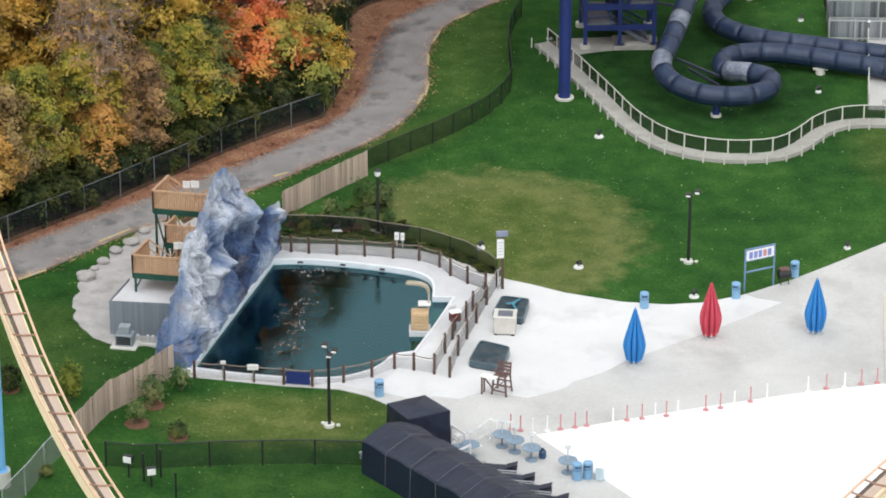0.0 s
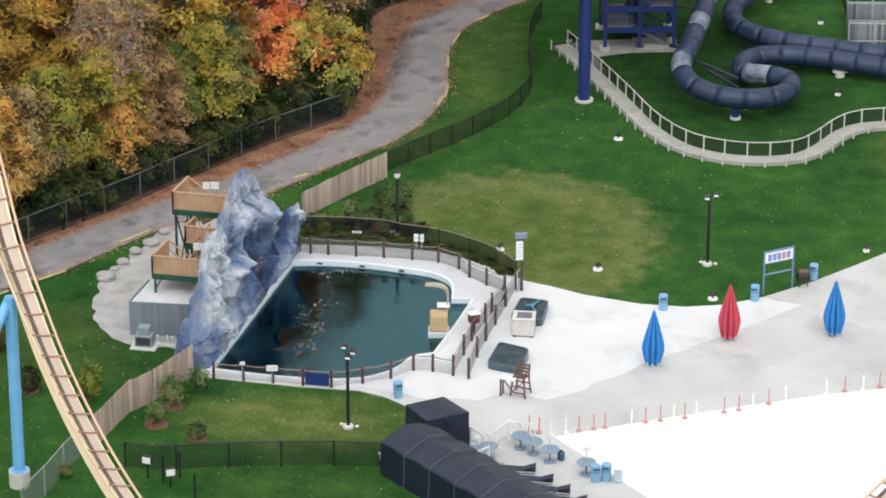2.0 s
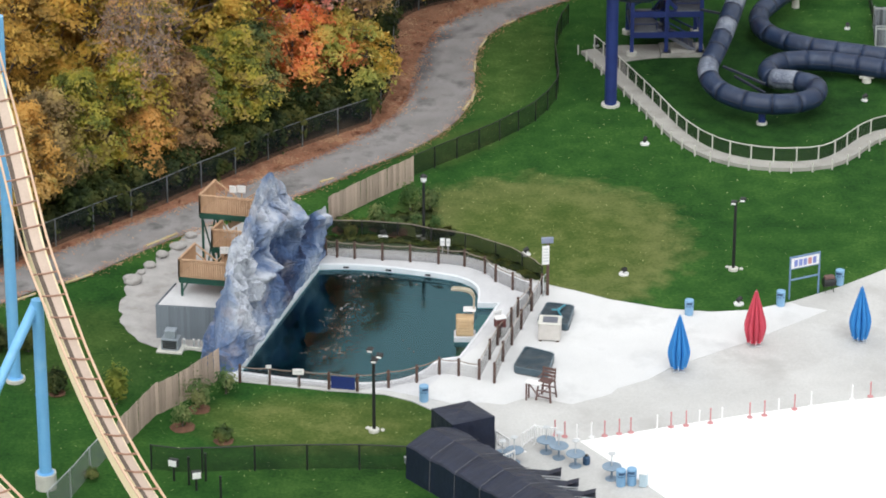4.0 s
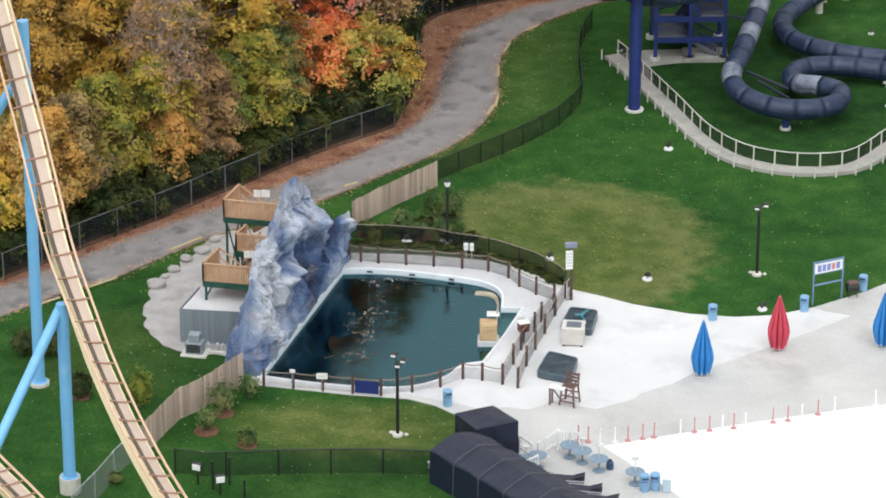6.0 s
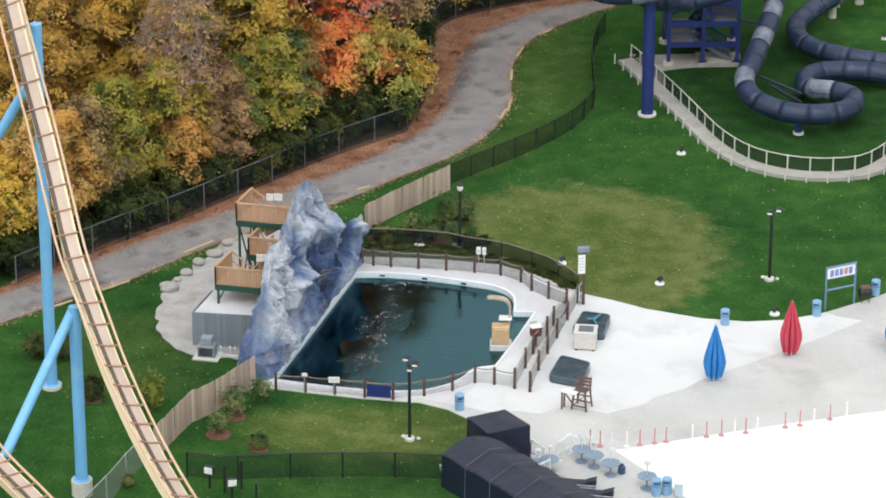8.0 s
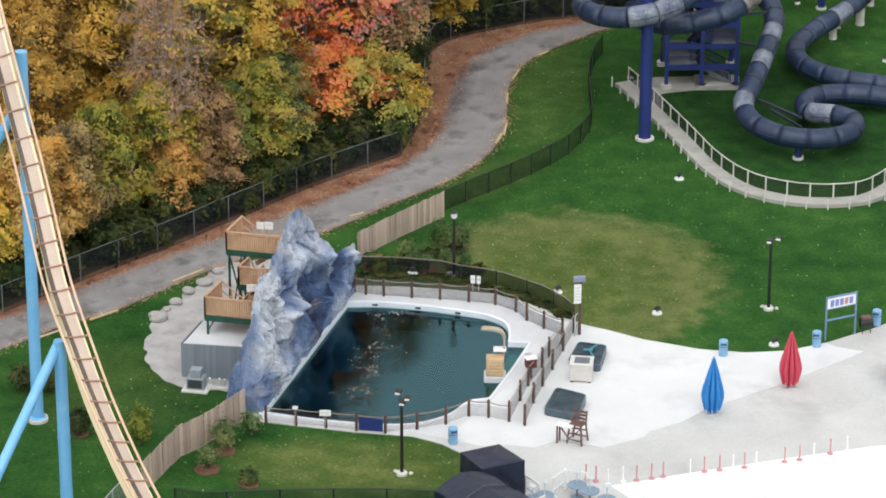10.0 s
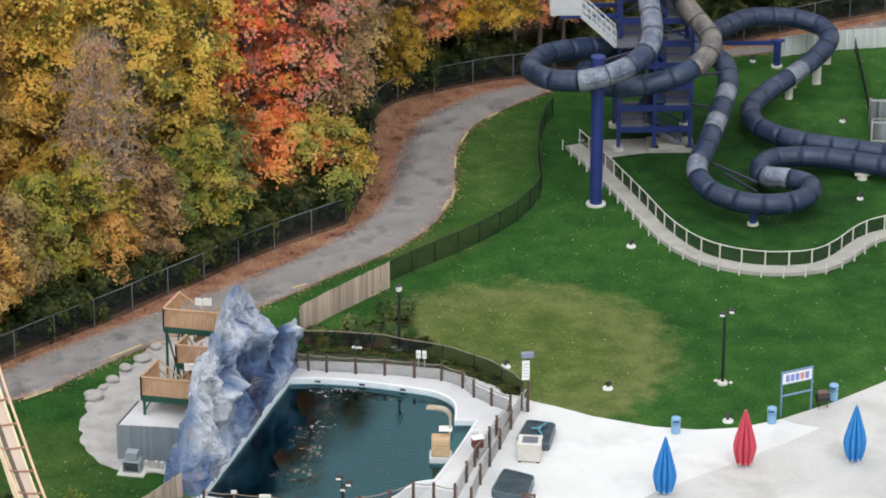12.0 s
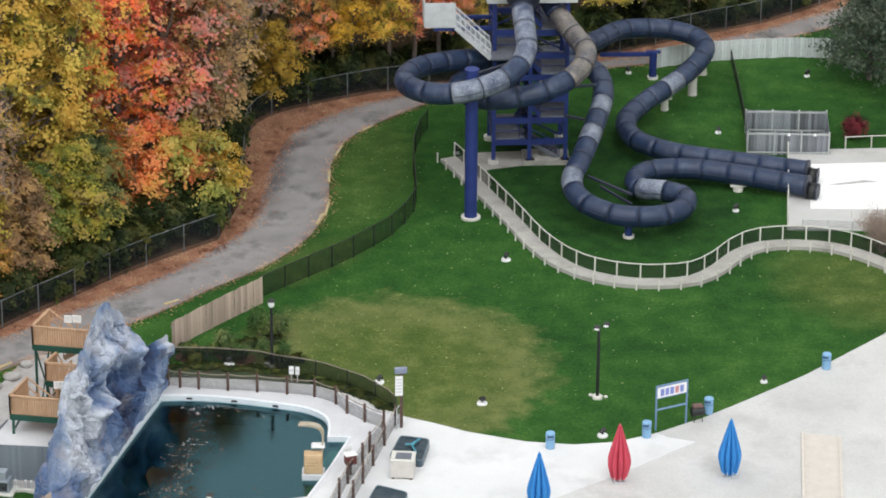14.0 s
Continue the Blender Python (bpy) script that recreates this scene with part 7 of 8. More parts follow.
def lounger_pile(at, turn, count, label):
    e = thing("lounger_pile", (*at, 0.05), label, "sun loungers", "lounger piles", turn=turn)
    for k in range(count):
        z = 0.28 + 0.13 * k
        bm = bmesh.new()
        for y in (-0.3, 0.3):
            bar(bm, (-0.9, y, z), (0.95, y, z), 0.05)
        part("frame", bm, M_GREYMETAL, e, "pale lounger frame")
        bm = bmesh.new()
        slab(bm, [Vector((x, y)) for x, y in ((-0.88, -0.27), (0.93, -0.27), (0.93, 0.27), (-0.88, 0.27))], z + 0.015, z + 0.06)
        part("sling", bm, M_TARP, e, "dark woven sling")
    bm = bmesh.new()
    bar(bm, (0.35, 0, z + 0.08), (0.95, 0, z + 0.3), 0.52, 0.04)
    part("raised_back", bm, M_TARP, e, "raised dark back of the top lounger")
    for x in (-0.7, 0.7):
        for y in (-0.28, 0.28):
            part("leg", bar(bmesh.new(), (x, y, 0), (x, y, 0.28), 0.05), M_BLACK, e)


for p, turn, c in ([((3.0, -28.6), -8, 2), ((3.9, -29.75), -10, 2), ((4.75, -31.1), -12, 3), ((5.6, -32.1), -6, 2)]):
    lounger_pile(p, turn, c, "pile of dark stacked sun loungers")
tk = thing("blue_drum", (*(5.32, -26.75), 0.05), "small dark blue plastic drum", "drum")
part("body", lathe(bmesh.new(), [(0.17, 0), (0.2, 0.05), (0.2, 0.4), (0.12, 0.5)], 14), M_CANDARK, tk)
part("lid", lathe(bmesh.new(), [(0.1, 0.5), (0.1, 0.56)], 12), M_BLACK, tk)
bx = thing("cool_box", (*(8.27, -29.15), 0.08), "pale blue panel box beside the bins", "box", turn=-10)
part("body", box(bmesh.new(), -0.2, 0.2, -0.25, 0.25, 0, 0.75, bevel=0.03), surf("pale_blue_plastic", (0.4, 0.52, 0.6), (0.5, 0.62, 0.7), 2, 12, 0.5, 0.003), bx)
part("lid", box(bmesh.new(), -0.22, 0.22, -0.27, 0.27, 0.75, 0.82, bevel=0.02), M_WHITEP, bx)

# ---- floodlights and planting on the near lawn ----
def flood(at, high, turn, label="black post floodlight with a bright white face"):
    e = thing("floodlight", (*at, 0), label, "floodlight", "lawn floodlights", turn=turn)
    part("post", rod(bmesh.new(), (0, 0, 0), (0, 0, high), 0.06, n=10), M_BLACK, e)
    h = part("housing", box(bmesh.new(), -0.27, 0.27, -0.14, 0.14, high - 0.12, high + 0.32, bevel=0.04), M_BLACK, e)
    part("face", box(bmesh.new(), -0.23, 0.23, -0.17, -0.14, high - 0.08, high + 0.28, bevel=0.01), M_WHITEP, h, "white lamp face")


flood((-16.54, -28.87), 1.0, -20)
flood((-15.27, -29.93), 0.85, 15)
for p in [(-15.71, -29.31), (-14.85, -28.87), (-13.87, -31.41)]:
    e = thing("fence_post", (*p, 0), "black steel fence post on the lawn", "post", "loose posts")
    part("shaft", rod(bmesh.new(), (0, 0, 0), (0, 0, 1.6), 0.06, n=10), M_BLACK, e)
    part("cap", rod(bmesh.new(), (0, 0, 1.6), (0, 0, 1.66), 0.075, n=10), M_BLACK, e)
fence("galvanised_fence", [(-19.98, -26.01), (-20.4, -26.66), (-20.99, -28.28), (-21.65, -30.51), (-22.67, -33.3)], 1.7, 2.4, 0.04, M_GALV, M_LINKG, "galvanised chain-link fence going down the lawn")

LEAF["garden"] = leaf_mat("garden_leaves", [(0.045, 0.1, 0.03), (0.085, 0.155, 0.045), (0.15, 0.21, 0.07), (0.28, 0.3, 0.12)])
SHRUBS = [bush_mesh(1.5, 0.75, 900, 0.09, LEAF["shrub"]), bush_mesh(2.4, 0.75, 1300, 0.09, LEAF["lime"]), bush_mesh(1.0, 0.65, 700, 0.08, LEAF["shrub"]), bush_mesh(1.9, 0.95, 1400, 0.1, LEAF["dark"]), bush_mesh(1.7, 0.75, 480, 0.085, LEAF["garden"])]
STEM = mesh_of("stem", rod(bmesh.new(), (0, 0, 0), (0, 0, 0.8), 0.05, 0.025, 6), M_BARK)


def shrub(at, k, size=1.0, bed=0.0, label="leafy garden shrub on the lawn"):
    e = thing("shrub", (*at, 0), label, "shrub", "garden shrubs", turn=rng.uniform(0, 360))
    e.scale = (size, size, size)
    for nm, me in (("foliage", SHRUBS[k]), ("stem", STEM)):
        o = new(nm, me)
        o.parent = e
    if bed:
        bm = bmesh.new()
        lathe(bm, [(bed * 0.72, 0.0), (bed * 0.7, 0.04), (bed * 0.4, 0.06)], 18, 0.12, 5)
        single("mulch_bed", bm, M_MULCH, "low round bed of brown bark mulch", "mulch", "mulch beds", at=(*at, 0))


for p, k, s, b in ([((-20.45, -20.05), 1, 1.1, 0.0), ((-15.84, -20.59), 4, 1.3, 0.9), ((-16.58, -22.74), 4, 1.0, 1.0), ((-14.23, -24.32), 2, 1.05, 0.8), ((-23.92, -18.68), 3, 0.9, 0.0), ((-14.49, -18.67), 4, 1.05, 0.0), ((-27.67, -13.6), 3, 0.95, 0.0), ((-23.88, -18.78), 3, 0.8, 0.7), ((-26.09, -13.56), 3, 1.0, 0.0), ((-20.94, -28.79), 2, 0.8, 0)]):
    shrub(p, k, s, b)
for p, k, s, b in ([((-8.74, 3.53), 2, 1.1, 1.2), ((-6.69, 3.78), 4, 1.15, 0.9), ((-5.64, 3.2), 4, 0.7, 1.1), ((-4.85, 6.59), 4, 1.2, 0.0), ((-4.45, 3.79), 4, 0.75, 0.0), ((-3.24, 3.37), 4, 0.8, 0.7), ((-3.63, 6.33), 4, 1.1, 0.0), ((-8.36, 2.37), 3, 0.5, 0)]):
    shrub(p, k, s, b, "low shrub in the planting bed behind the pool")

def inside(x, y, poly):
    hit = False
    for i in range(len(poly)):
        a, b = poly[i - 1], poly[i]
        if (a[1] > y) != (b[1] > y) and x < (b[0] - a[0]) * (y - a[1]) / (b[1] - a[1]) + a[0]:
            hit = not hit
    return hit


# low dark planting behind the pool
LOW = [bush_mesh(0.4, 0.75, 500, 0.08, LEAF["dark"]), bush_mesh(0.5, 0.6, 500, 0.08, LEAF["shrub"]), bush_mesh(0.3, 0.9, 600, 0.08, LEAF["dark"])]
BED = [(-8.94, 4.94), (-7.07, 6.63), (-5.26, 9.15), (-4.16, 9.31), (-3.15, 6.78), (-2.31, 4.53), (-1.64, 2.18), (-4.29, 2.57), (-8.85, 3.11)]
placed = 0
for _ in range(900):
    x, y = rng.uniform(min(p[0] for p in BED), max(p[0] for p in BED)), rng.uniform(min(p[1] for p in BED), max(p[1] for p in BED))
    if placed < 11 and inside(x, y, BED):
        ob = new("low_shrub", LOW[int(rng.integers(0, 3))])
        ob.matrix_basis = pose(x, y, 0, 0, 0, rng.uniform(0, 360))
        tagged(ob, "low dark green shrub in the planting behind the pool", "shrub", "low planting")
        placed += 1

for p in even([Vector((*q, 0)) for q in ((-9.9, 2.5), (-7.3, 2.4), (-4.7, 1.95), (-2.0, 0.85), (-0.95, 0.4), (1.3, -1.3), (2.6, -3.0))], 0.42):
    ob = new("low_shrub", LOW[int(rng.choice([0, 0, 2]))])
    ob.matrix_basis = pose(p.x + rng.uniform(-0.1, 0.1), p.y - rng.uniform(0.0, 0.55), 0.02, 0, 0, rng.uniform(0, 360)) @ Matrix.Scale(rng.uniform(0.5, 0.75), 4)
    tagged(ob, "low dark green shrub between the pool fences", "shrub", "low planting")

# ---- kerbs along the road ----
for a, b in [((-24.98, -4.51), (-23.49, -3.17)), ((-20.69, 0.86), (-18.96, 2.68)), ((-27.77, -7.06), (-26.57, -5.99)), ((-1.21, 24.06), (-1.0, 26.24)), ((-1.05, 29.49), (-1.02, 31.35)), ((-0.72, 33.87), (-0.26, 35.79)), ((1.03, 38.34), (1.78, 39.35)), ((-10.64, 10.68), (-9.76, 11.33)), ((-1.73, 22.62), (-1.33, 24.41))]:
    bm = bmesh.new()
    a, b = Vector(a), Vector(b)
    box(bm, 0, (b - a).length, -0.085, 0.085, 0, 0.1, bevel=0.03)
    single("kerb_stone", bm, M_KERB, "worn yellow-painted kerb stone beside the road", "kerb", "road kerbs", at=(*a, 0.03), turn=math.degrees(math.atan2(b.y - a.y, b.x - a.x)))

# ---- round the slides ----
def pillar(at, high, r, mat, label, arm=None):
    e = thing("slide_support", (*at, 0), label, "support column", "slide supports")
    part("footing", rod(bmesh.new(), (0, 0, 0), (0, 0, 0.16), r * (1.08 if mat is M_CREAMP else 1.5), n=18), M_CREAMP, e, "round concrete footing")
    part("shaft", rod(bmesh.new(), (0, 0, 0.1), (0, 0, high), r, n=18), mat, e)
    part("saddle", box(bmesh.new(), -0.5, 0.5, -0.16, 0.16, high - 0.06, high + 0.08, bevel=0.02), mat, e)
    if arm:
        part("arm", bar(bmesh.new(), (0, 0, high - 0.15), (arm[0] - at[0], arm[1] - at[1], arm[2]), 0.22, 0.26), mat, e)


pillar((17.78, 20.81), 0.85, 0.24, M_NAVY, "short navy slide support on a concrete footing")
pillar((23.68, 45.15), 1.5, 0.3, M_CREAMP, "pale concrete slide pillar on the lawn")
pillar((24.73, 49.03), 1.6, 0.26, M_CREAMP, "pale concrete slide pillar on the lawn")
pillar((21.57, 42.32), 0.85, 0.26, M_CREAMP, "low pale concrete slide pillar on the lawn")
pillar((21.17, 48.27), 1.95, 0.26, M_NAVY, "navy slide support with a long arm", (*(17.46, 47.9), 1.9))
pillar((25.3, 28.23), 0.35, 0.3, M_CREAMP, "low concrete slide saddle on the lawn")
for a, b in ([((15.45, 25.91, 2.0), (18.17, 24.29, 1.4)), ((16.23, 25.43, 1.5), (18.14, 23.68, 1.0)), ((14.28, 32.26, 3.6), (16.06, 31.27, 3.6)), ((14.32, 33.72, 5.0), (16.37, 34.22, 5.0)), ((8.18, 24.92, 9.3), (10.51, 26.11, 9.6)), ((7.96, 23.79, 8.0), (4.83, 23.86, 7.9)), ((7.98, 24.97, 8.6), (9.32, 26.84, 6.8))]):
    bm = bmesh.new()
    bar(bm, a, b, 0.15, 0.15)
    single("slide_strut", bm, M_TUBEDARK, "navy steel strut holding a slide tube", "strut", "slide struts")
# bowl at the head of the upper slide
hd = Vector((*(11.4, 31.32), 12.0))
bm = bmesh.new()
lathe(bm, [(0.74, -0.75), (0.95, -0.3), (1.3, 0.3), (1.35, 0.8)], 24)
single("slide_entry", bm, M_TUBEDARK, "dark flared entry bowl of the tube slide", "slide entry", at=tuple(hd))
# outer landing and stair of the tower
ol = tower
p0 = Vector((*(5.63, 32.41), 9.6))
fx, fy = tx.normalized(), ty.normalized()
bm = bmesh.new()
slab(bm, [p0.to_2d() + fx * i + fy * k for i, k in ((-0.5, 0), (1.5, 0), (1.5, 2.4), (-0.5, 2.4))], 9.6, 9.72)
part("floor", bm, M_GREYMETAL, ol)
for a, b in (((-0.5, 0), (1.5, 0)), ((-0.5, 0), (-0.5, 2.4))):
    pa, pb = p0.to_2d() + fx * a[0] + fy * a[1], p0.to_2d() + fx * b[0] + fy * b[1]
    part("side_panel", curtain(bmesh.new(), [pa, pb], 9.72, 11.3, 0.05), M_GREYMETAL, ol, "pale sheet side panel")
q0 = p0.to_2d() + fx * 1.5
M_LINKS = mesh_mat("stair_mesh", (0.45, 0.48, 0.52), 0.4)
q1 = Vector((9.36, 31.37))
for k in (0.0, 1.2):
    a, b = Vector((*(q0 + fy * k), 9.6)), Vector((*(q1 + fy * k), 7.9))
    part("string", bar(bmesh.new(), a, b, 0.08, 0.3), M_GREYMETAL, ol)
    for zz in (0.55, 1.05):
        part("handrail", rod(bmesh.new(), a + Vector((0, 0, zz)), b + Vector((0, 0, zz)), 0.035), M_GREYMETAL, ol)
    for i in range(8):
        p = a.lerp(b, i / 7)
        part("baluster", rod(bmesh.new(), p, p + Vector((0, 0, 1.05)), 0.025, n=6), M_GREYMETAL, ol)
    bm = bmesh.new()
    bm.faces.new([bm.verts.new(v) for v in (a, b, b + Vector((0, 0, 1.02)), a + Vector((0, 0, 1.02)))])
    part("mesh_infill", bm, M_LINKS, ol, "grey mesh balustrade")
for i in range(10):
    a = Vector((*q0, 9.55)).lerp(Vector((*q1, 7.85)), (i + 0.5) / 10)
    part("tread", bar(bmesh.new(), a, a + Vector((*(fy * 1.2), 0)), 0.28, 0.05), M_GREYMETAL, ol)
bm = bmesh.new()
slab(bm, [q1 + fx * i + fy * k for i, k in ((0, -0.1), (1.5, -0.1), (1.5, 2.4), (0, 2.4))], 7.8, 7.92)
part("lower_landing", bm, M_DULLPLATE, ol, "grey steel landing plate")
for k in (0.1, 2.2):
    a = p0.to_2d() + fx * 0.1 + fy * k
    b = tw + ty * (0.1 if k < 1 else 0.6)
    part("bracket", bar(bmesh.new(), (*a, 9.5), (*b, 9.3), 0.2, 0.26), M_NAVY, ol)
# railings on the platform
for i, k, i1, k1 in ((-0.12, -0.12, 0.2, -0.12), (0.62, -0.12, 1.12, -0.12), (1.12, -0.12, 1.12, 1.1), (-0.12, 1.1, 1.12, 1.1)):
    a, b = t3(i, k, TOP + 0.16), t3(i1, k1, TOP + 0.16)
    part("platform_wall", curtain(bmesh.new(), [a.to_2d(), b.to_2d()], TOP + 0.16, TOP + 1.3, 0.05), M_GREYMETAL, tower, "pale sheet parapet")
bm = bmesh.new()
slab(bm, [t3(i, k, 0).to_2d() for i, k in ((0.42, -0.1), (1.06, -0.1), (1.06, 0.4), (0.42, 0.4))], 0, 0.3)
single("tower_base_slab", bm, M_WALK, "pale concrete step at the foot of the tower", "step")
bm = bmesh.new()
slab(bm, rounded([(6.69, 33.58), (8.6, 34.56), (14.3, 35.14), (14.45, 32.8), (11.36, 32.42), (9.09, 31.65), (9.53, 29.0), (8.23, 29.38)], 0.5), -0.1, 0.06)
single("tower_apron", bm, M_WALK, "pale concrete apron between walkway and tower", "pavement", kind="structure")
fence("walkway_outer_posts", beside(glide(WALK[:-1], 0.8), 0.72), 0.55, 1.35, 0.055, M_CREAMP, None, "row of low pale posts along the walkway", rail=False, base=0.1)

# catch pool, paving and timber enclosure at the slides' end
bm = bmesh.new()
slab(bm, [(29.2, 34.93), (40.74, 35.52), (38.68, 21.48), (27.86, 21.86)], -0.1, 0.1)
single("catch_pool_paving", bm, M_OLDCON, "grey concrete paving round the catch pool", "pavement", kind="structure")
bm = bmesh.new()
slab(bm, [(30.35, 32.4), (40.38, 33.07), (39.16, 24.71), (29.63, 25.09)], 0.0, 0.13)
single("catch_pool", bm, M_WHITE, "shallow white-painted catch pool of the slides", "pool", kind="structure")
bm = bmesh.new()
slab(bm, [(31.28, 28.94), (32.12, 29.22), (33.07, 29.5), (33.64, 29.69), (34.45, 29.41), (33.59, 29.31), (32.91, 29.13), (32.01, 28.94)], 0.13, 0.136)
single("pool_stain", bm, surf("grey_water_stain", (0.3, 0.3, 0.3), (0.5, 0.5, 0.5), 2, 9, 0.6, 0.0), "grey damp streak on the catch pool floor", "stain", kind="structure")
fence("catch_pool_rail", [(27.88, 22.12), (28.44, 27.57), (29.08, 33.76)], 1.0, 1.6, 0.05, M_CREAMP, None, "pale pipe railing at the slides' end", base=0.1)
fence("catch_pool_back_rail", [(28.8, 22.03), (30.91, 21.85), (33.19, 21.58), (36.53, 21.31)], 0.55, 1.6, 0.035, M_GREYMETAL, mesh_mat("faint_rail_mesh", (0.2, 0.2, 0.19), 0.12), "low grey railing by the catch pool", base=0.1)
enc = thing("timber_enclosure", (0, 0, 0), "silvered timber enclosure with double gates", "enclosure")
ea, eb = Vector((26.45, 34.35)), Vector((31.8, 34.15))
eu = Vector((0.25, 3.9))
for a, d in ((ea, eb - ea), (ea + eu, eb - ea), (ea, eu), (eb, eu)):
    boarded(enc, a, d, 1.6, M_GREYWOOD, 0.2)
for k in (0, 0.33, 0.66, 1):
    for q in (Vector((0, 0)), eu):
        p = ea.lerp(eb, k) + q
        part("post", box(bmesh.new(), p.x - 0.05, p.x + 0.05, p.y - 0.08, p.y + 0.03, 0, 1.68), M_GREYPOST, enc)
for q in (Vector((0, -0.05)), eu + Vector((0, -0.05))):
    for z in (0.2, 1.5):
        part("rail", bar(bmesh.new(), (*(ea + q), z), (*(eb + q), z), 0.05, 0.1), M_GREYPOST, enc)
for k in (0.5, 0.82):
    p = ea.lerp(eb, k)
    part("lamp", lathe(bmesh.new(), [(0.08, 1.42), (0.13, 1.48), (0.05, 1.6)], 10, centre=(p.x, p.y - 0.14)), M_WHITEP, enc, "small white lamp")
board_fence("stockade_fence", [(21.5, 50.13), (23.54, 51.01), (25.98, 51.68), (28.81, 52.13), (31.23, 52.35), (33.21, 52.24), (34.57, 51.9)], 1.5, 0.2, M_PALEFENCE, "pale weathered stockade fence behind the slides")
fence("upper_lawn_fence", [(26.86, 51.23), (26.86, 48.16), (26.84, 44.41), (26.77, 40.25), (26.64, 37.22)], 1.0, 1.3, 0.035, M_BLACK, M_LINK, "black chain-link fence running up the lawn")
fence("far_rope_rail", [(33.06, 35.32), (34.73, 35.52), (37.01, 35.72), (40.05, 35.91)], 0.85, 1.7, 0.05, M_CREAMP, None, "pale post railing beside the red bush")
RB = bush_mesh(1.8, 1.1, 1900, 0.08, LEAF["plum"])
e = thing("red_bush", (33.86, 37.31), "round maroon-leaved bush by the enclosure", "shrub")
for nm, me in (("foliage", RB), ("stem", STEM)):
    o = new(nm, me)
    o.parent = e


def bare_bush(at, high, wide, label):
    """A leafless bush: stems that fork into fine twigs."""
    e = thing("bare_bush", (*at, 0), label, "shrub", "bare bushes")
    bm = bmesh.new()
    for k in range(16):
        ang, lean = k * 2.4, rng.uniform(0.25, 1.0)
        tip = Vector((math.cos(ang) * wide * lean, math.sin(ang) * wide * lean, high * rng.uniform(0.65, 1.0) * (1.1 - 0.4 * lean)))
        rod(bm, (0, 0, 0), tip, 0.045, 0.015, 5)
        for q in np.linspace(0.3, 1.0, 9):
            p = tip * q
            for _ in range(3):
                r = p + Vector(rng.normal(size=3)) * 0.28 + Vector((0, 0, 0.4))
                rod(bm, p, r, 0.014, 0.006, 3)
                rod(bm, r, r + Vector(rng.normal(size=3)) * 0.22 + Vector((0, 0, 0.2)), 0.008, 0.004, 3)
    part("twigs", bm, M_PALEBARK, e)


bare_bush((33.36, 18.17), 2.6, 1.7, "leafless greyish bush beside the walkway")
bare_bush((33.06, 19.73), 1.9, 1.2, "small leafless greyish bush beside the walkway")


def conifer(at, high, wide, label):
    """A spreading pine: trunk, whorls of boughs, tufts of needles along them."""
    e = thing("pine_tree", (*at, 0), label, "pine tree")
    bm = bmesh.new()
    rod(bm, (0, 0, 0), (0, 0, high), 0.2, 0.04, 8)
    cs = []
    for k in range(46):
        f = 0.1 + 0.88 * k / 46
        z = high * f
        ang = k * 2.4
        reach = wide * (1 - f) ** 0.7 * rng.uniform(0.75, 1.1)
        tip = Vector((math.cos(ang) * reach, math.sin(ang) * reach, z + reach * 0.12))
        rod(bm, (0, 0, z), tip, 0.05, 0.015, 5)
        for q in np.linspace(0.3, 1.0, 5):
            n = 45
            cs.append(np.array([tip.x * q, tip.y * q, z + (tip.z - z) * q]) + rng.normal(size=(n, 3)) * np.array([0.45, 0.45, 0.24]))
    part("trunk", bm, M_BARK, e)
    o = new("needles", leaf_mesh("needles", np.concatenate(cs), 0.13, LEAF["pine"], 0.6))
    o.parent = e


conifer((36.2, 48.0), 7.6, 4.8, "grey-green spreading pine beside the lawn")

# made-up flat ribbed piece standing in for a see-through ghost of coaster track
mat = thing("ribbed_mat", (0, 0, 0.05), "pale peach ribbed stand-in for a blurred ghost of coaster track", "mat")
ma, mb = Vector((25.77, -6.43)), Vector((27.79, -6.92))
mv = Vector((24.42, -20.25)) - ma
M_GHOST = surf("peach_track_ghost", (0.5, 0.465, 0.43), (0.59, 0.555, 0.515), 1.5, 12, 0.8, 0.004)
M_GHOSTRAIL = surf("pale_orange_rail", (0.55, 0.5, 0.44), (0.63, 0.58, 0.52), 1.5, 12, 0.7, 0.004)
part("base", slab(bmesh.new(), [ma, mb, mb + mv, ma + mv], 0.0, 0.02), M_GHOST, mat)
for p in (ma, mb):
    part("rail", bar(bmesh.new(), (*p, 0.06), (*(p + mv), 0.06), 0.14, 0.1), M_GHOSTRAIL, mat)
for i in range(60):
    t = (i + 0.5) / 60
    part("rib", bar(bmesh.new(), (*(ma + mv * t), 0.03), (*(mb + mv * t), 0.03), 0.06, 0.02), M_GHOSTRAIL, mat)

# ---- fallen leaves ----
def scatter(name, pts, size, mat, label):
    c = np.array(pts)
    me = leaf_mesh(name, c, size, mat, 3.0)
    return tagged(new(name, me), label, "leaves", kind="stuff")


far_line = glide(ROAD_FAR, 0.25)
pts = []
fl = [(p.x, p.y) for p in glide([(p[0], p[1], 0) for p in FENCE_WOODS], 0.3)]
fla = np.array(fl)
for p in far_line:
    d = np.hypot(fla[:, 0] - p[0], fla[:, 1] - p[1])
    q = fla[d.argmin()]
    gap = d.min()
    for _ in range(int(8 + gap * 14)):
        t = rng.uniform(-0.1, 1.0) if rng.random() < 0.93 else rng.uniform(-1.0 / max(gap, 0.5), 0)
        pts.append((p[0] + (q[0] - p[0]) * t + rng.normal() * 0.25, p[1] + (q[1] - p[1]) * t + rng.normal() * 0.25, 0.06))
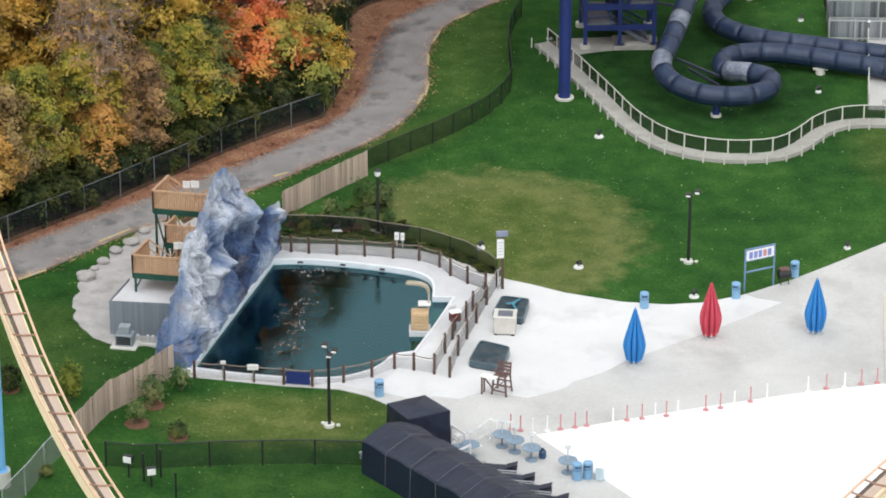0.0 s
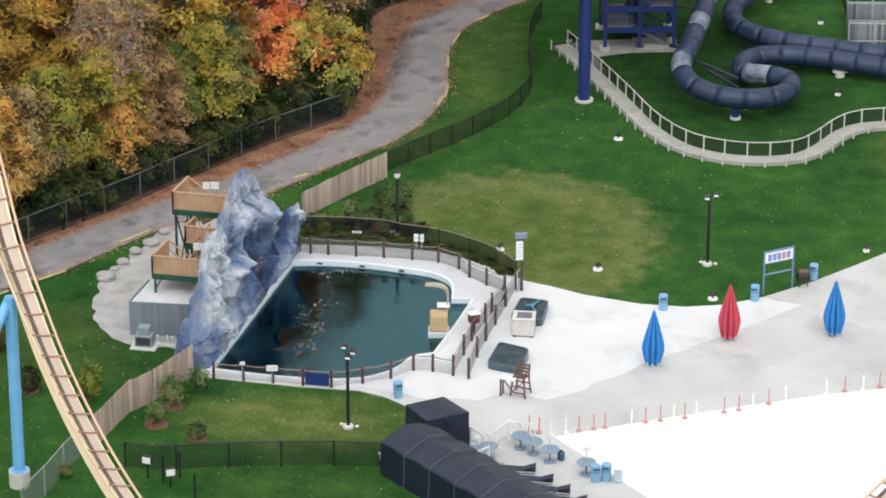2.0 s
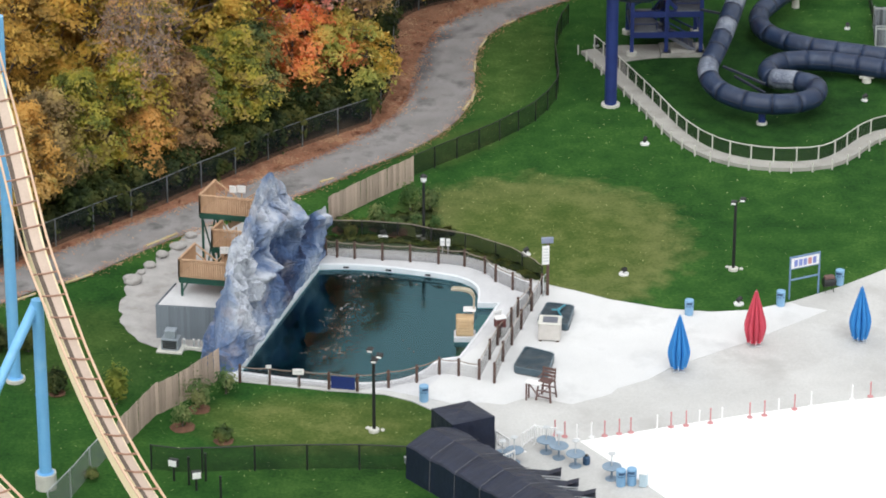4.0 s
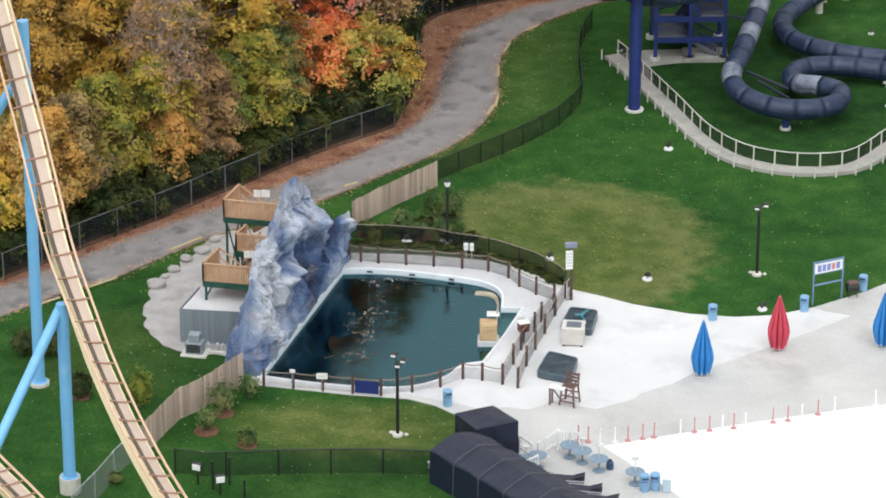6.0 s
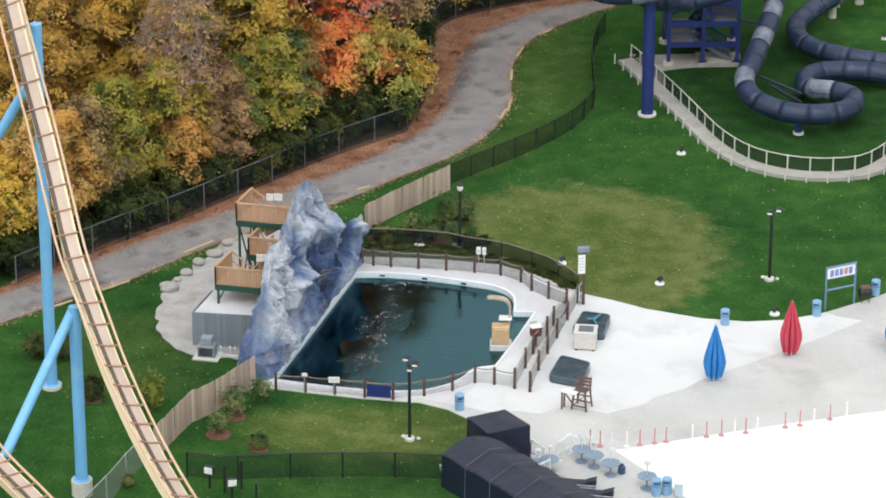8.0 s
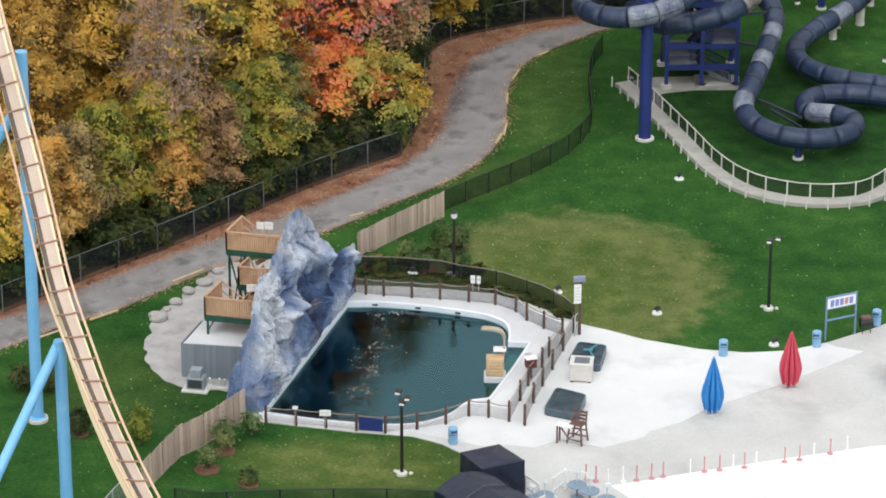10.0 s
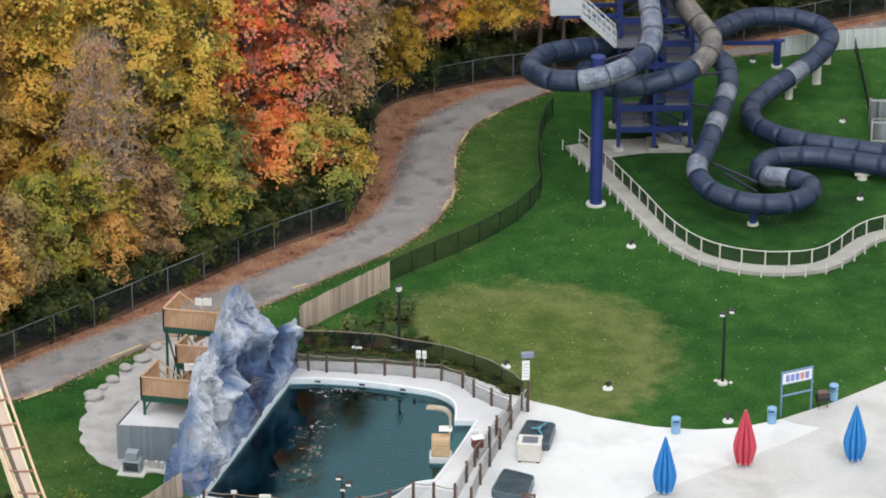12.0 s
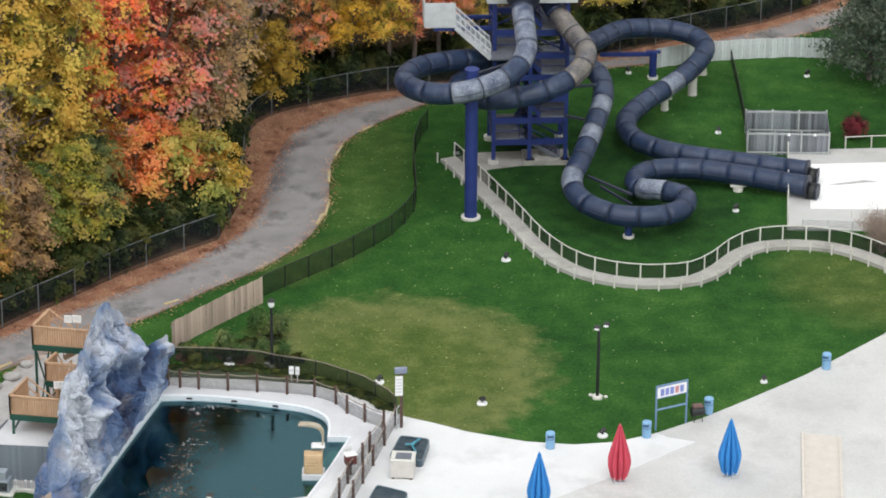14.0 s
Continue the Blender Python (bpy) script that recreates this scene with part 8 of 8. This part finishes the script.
scatter("fallen_leaves", pts, 0.09, M_FALLEN, "brown and orange leaves fallen on the verge")
near_line = glide(ROAD_NEAR, 0.3)
pts = [(p[0] + rng.normal() * 0.3, p[1] + rng.normal() * 0.25, 0.06) for p in near_line for _ in range(16)]
for p in far_line:
    d = np.hypot(fla[:, 0] - p[0], fla[:, 1] - p[1])
    q = fla[d.argmin()]
    away = np.array([p[0] - q[0], p[1] - q[1]]) / max(d.min(), 0.3)
    for _ in range(12):
        k = rng.exponential(0.22)
        pts.append((p[0] + away[0] * k + rng.normal() * 0.12, p[1] + away[1] * k + rng.normal() * 0.12, 0.06))
scatter("kerbside_leaves", pts, 0.06, M_FALLEN, "leaves blown along the road's edge")
pts = []
for (cx, cy), sx, sy, n in ([((-2.91, 5.06), 5, 4, 300), ((2.13, 32.4), 4, 6, 160), ((6.97, 12.05), 14, 6, 300), ((7.38, 1.73), 12, 6, 200), ((-10.39, -19.35), 8, 4, 260), ((-20.12, -15.17), 6, 5, 240), ((1.31, 21.33), 5, 4, 140), ((26.29, 41.8), 8, 8, 150), ((-8.43, -29.17), 10, 3, 120)]):
    pts += [(cx + rng.normal() * sx, cy + rng.normal() * sy, 0.03) for _ in range(n)]
pts = [p for p in pts if not inside(p[0], p[1], PLAZA)]
scatter("lawn_leaves", pts, 0.05, M_FLECK, "pale yellow leaves strewn over the lawn")
# leaves afloat, drawn out into a strip by the breeze
M_AFLOAT = leaf_mat("floating_leaves", [(0.16, 0.1, 0.06), (0.3, 0.22, 0.15), (0.45, 0.38, 0.3), (0.62, 0.58, 0.54)])
pts = []
for _ in range(52):
    t = rng.uniform(0, 1) ** 0.7
    mid = Vector((-8.25 - 1.1 * max(0.0, t - 0.5) * 2 + 0.3 * math.sin(9 * t), -2.6 - 11.2 * t))
    mid.x += rng.normal() * (0.3 + 0.35 * t)
    for k in range(int(rng.integers(2, 8))):
        pts.append((mid.x + rng.normal() * 0.2, mid.y + rng.normal() * 0.11, WATER + 0.02))
for _ in range(16):
    t = rng.uniform(0, 1)
    for k in range(int(rng.integers(1, 5))):
        pts.append((-8.0 + 2.6 * t + rng.normal() * 0.15, -2.75 + 0.5 * math.sin(3 * t) - 0.5 * t + rng.normal() * 0.12, WATER + 0.02))
for _ in range(22):
    pts.append((rng.uniform(-9, -4), rng.uniform(-14.5, -3.5), WATER + 0.02))
scatter("floating_leaves", pts, 0.066, M_AFLOAT, "tan leaves afloat on the plunge pool")
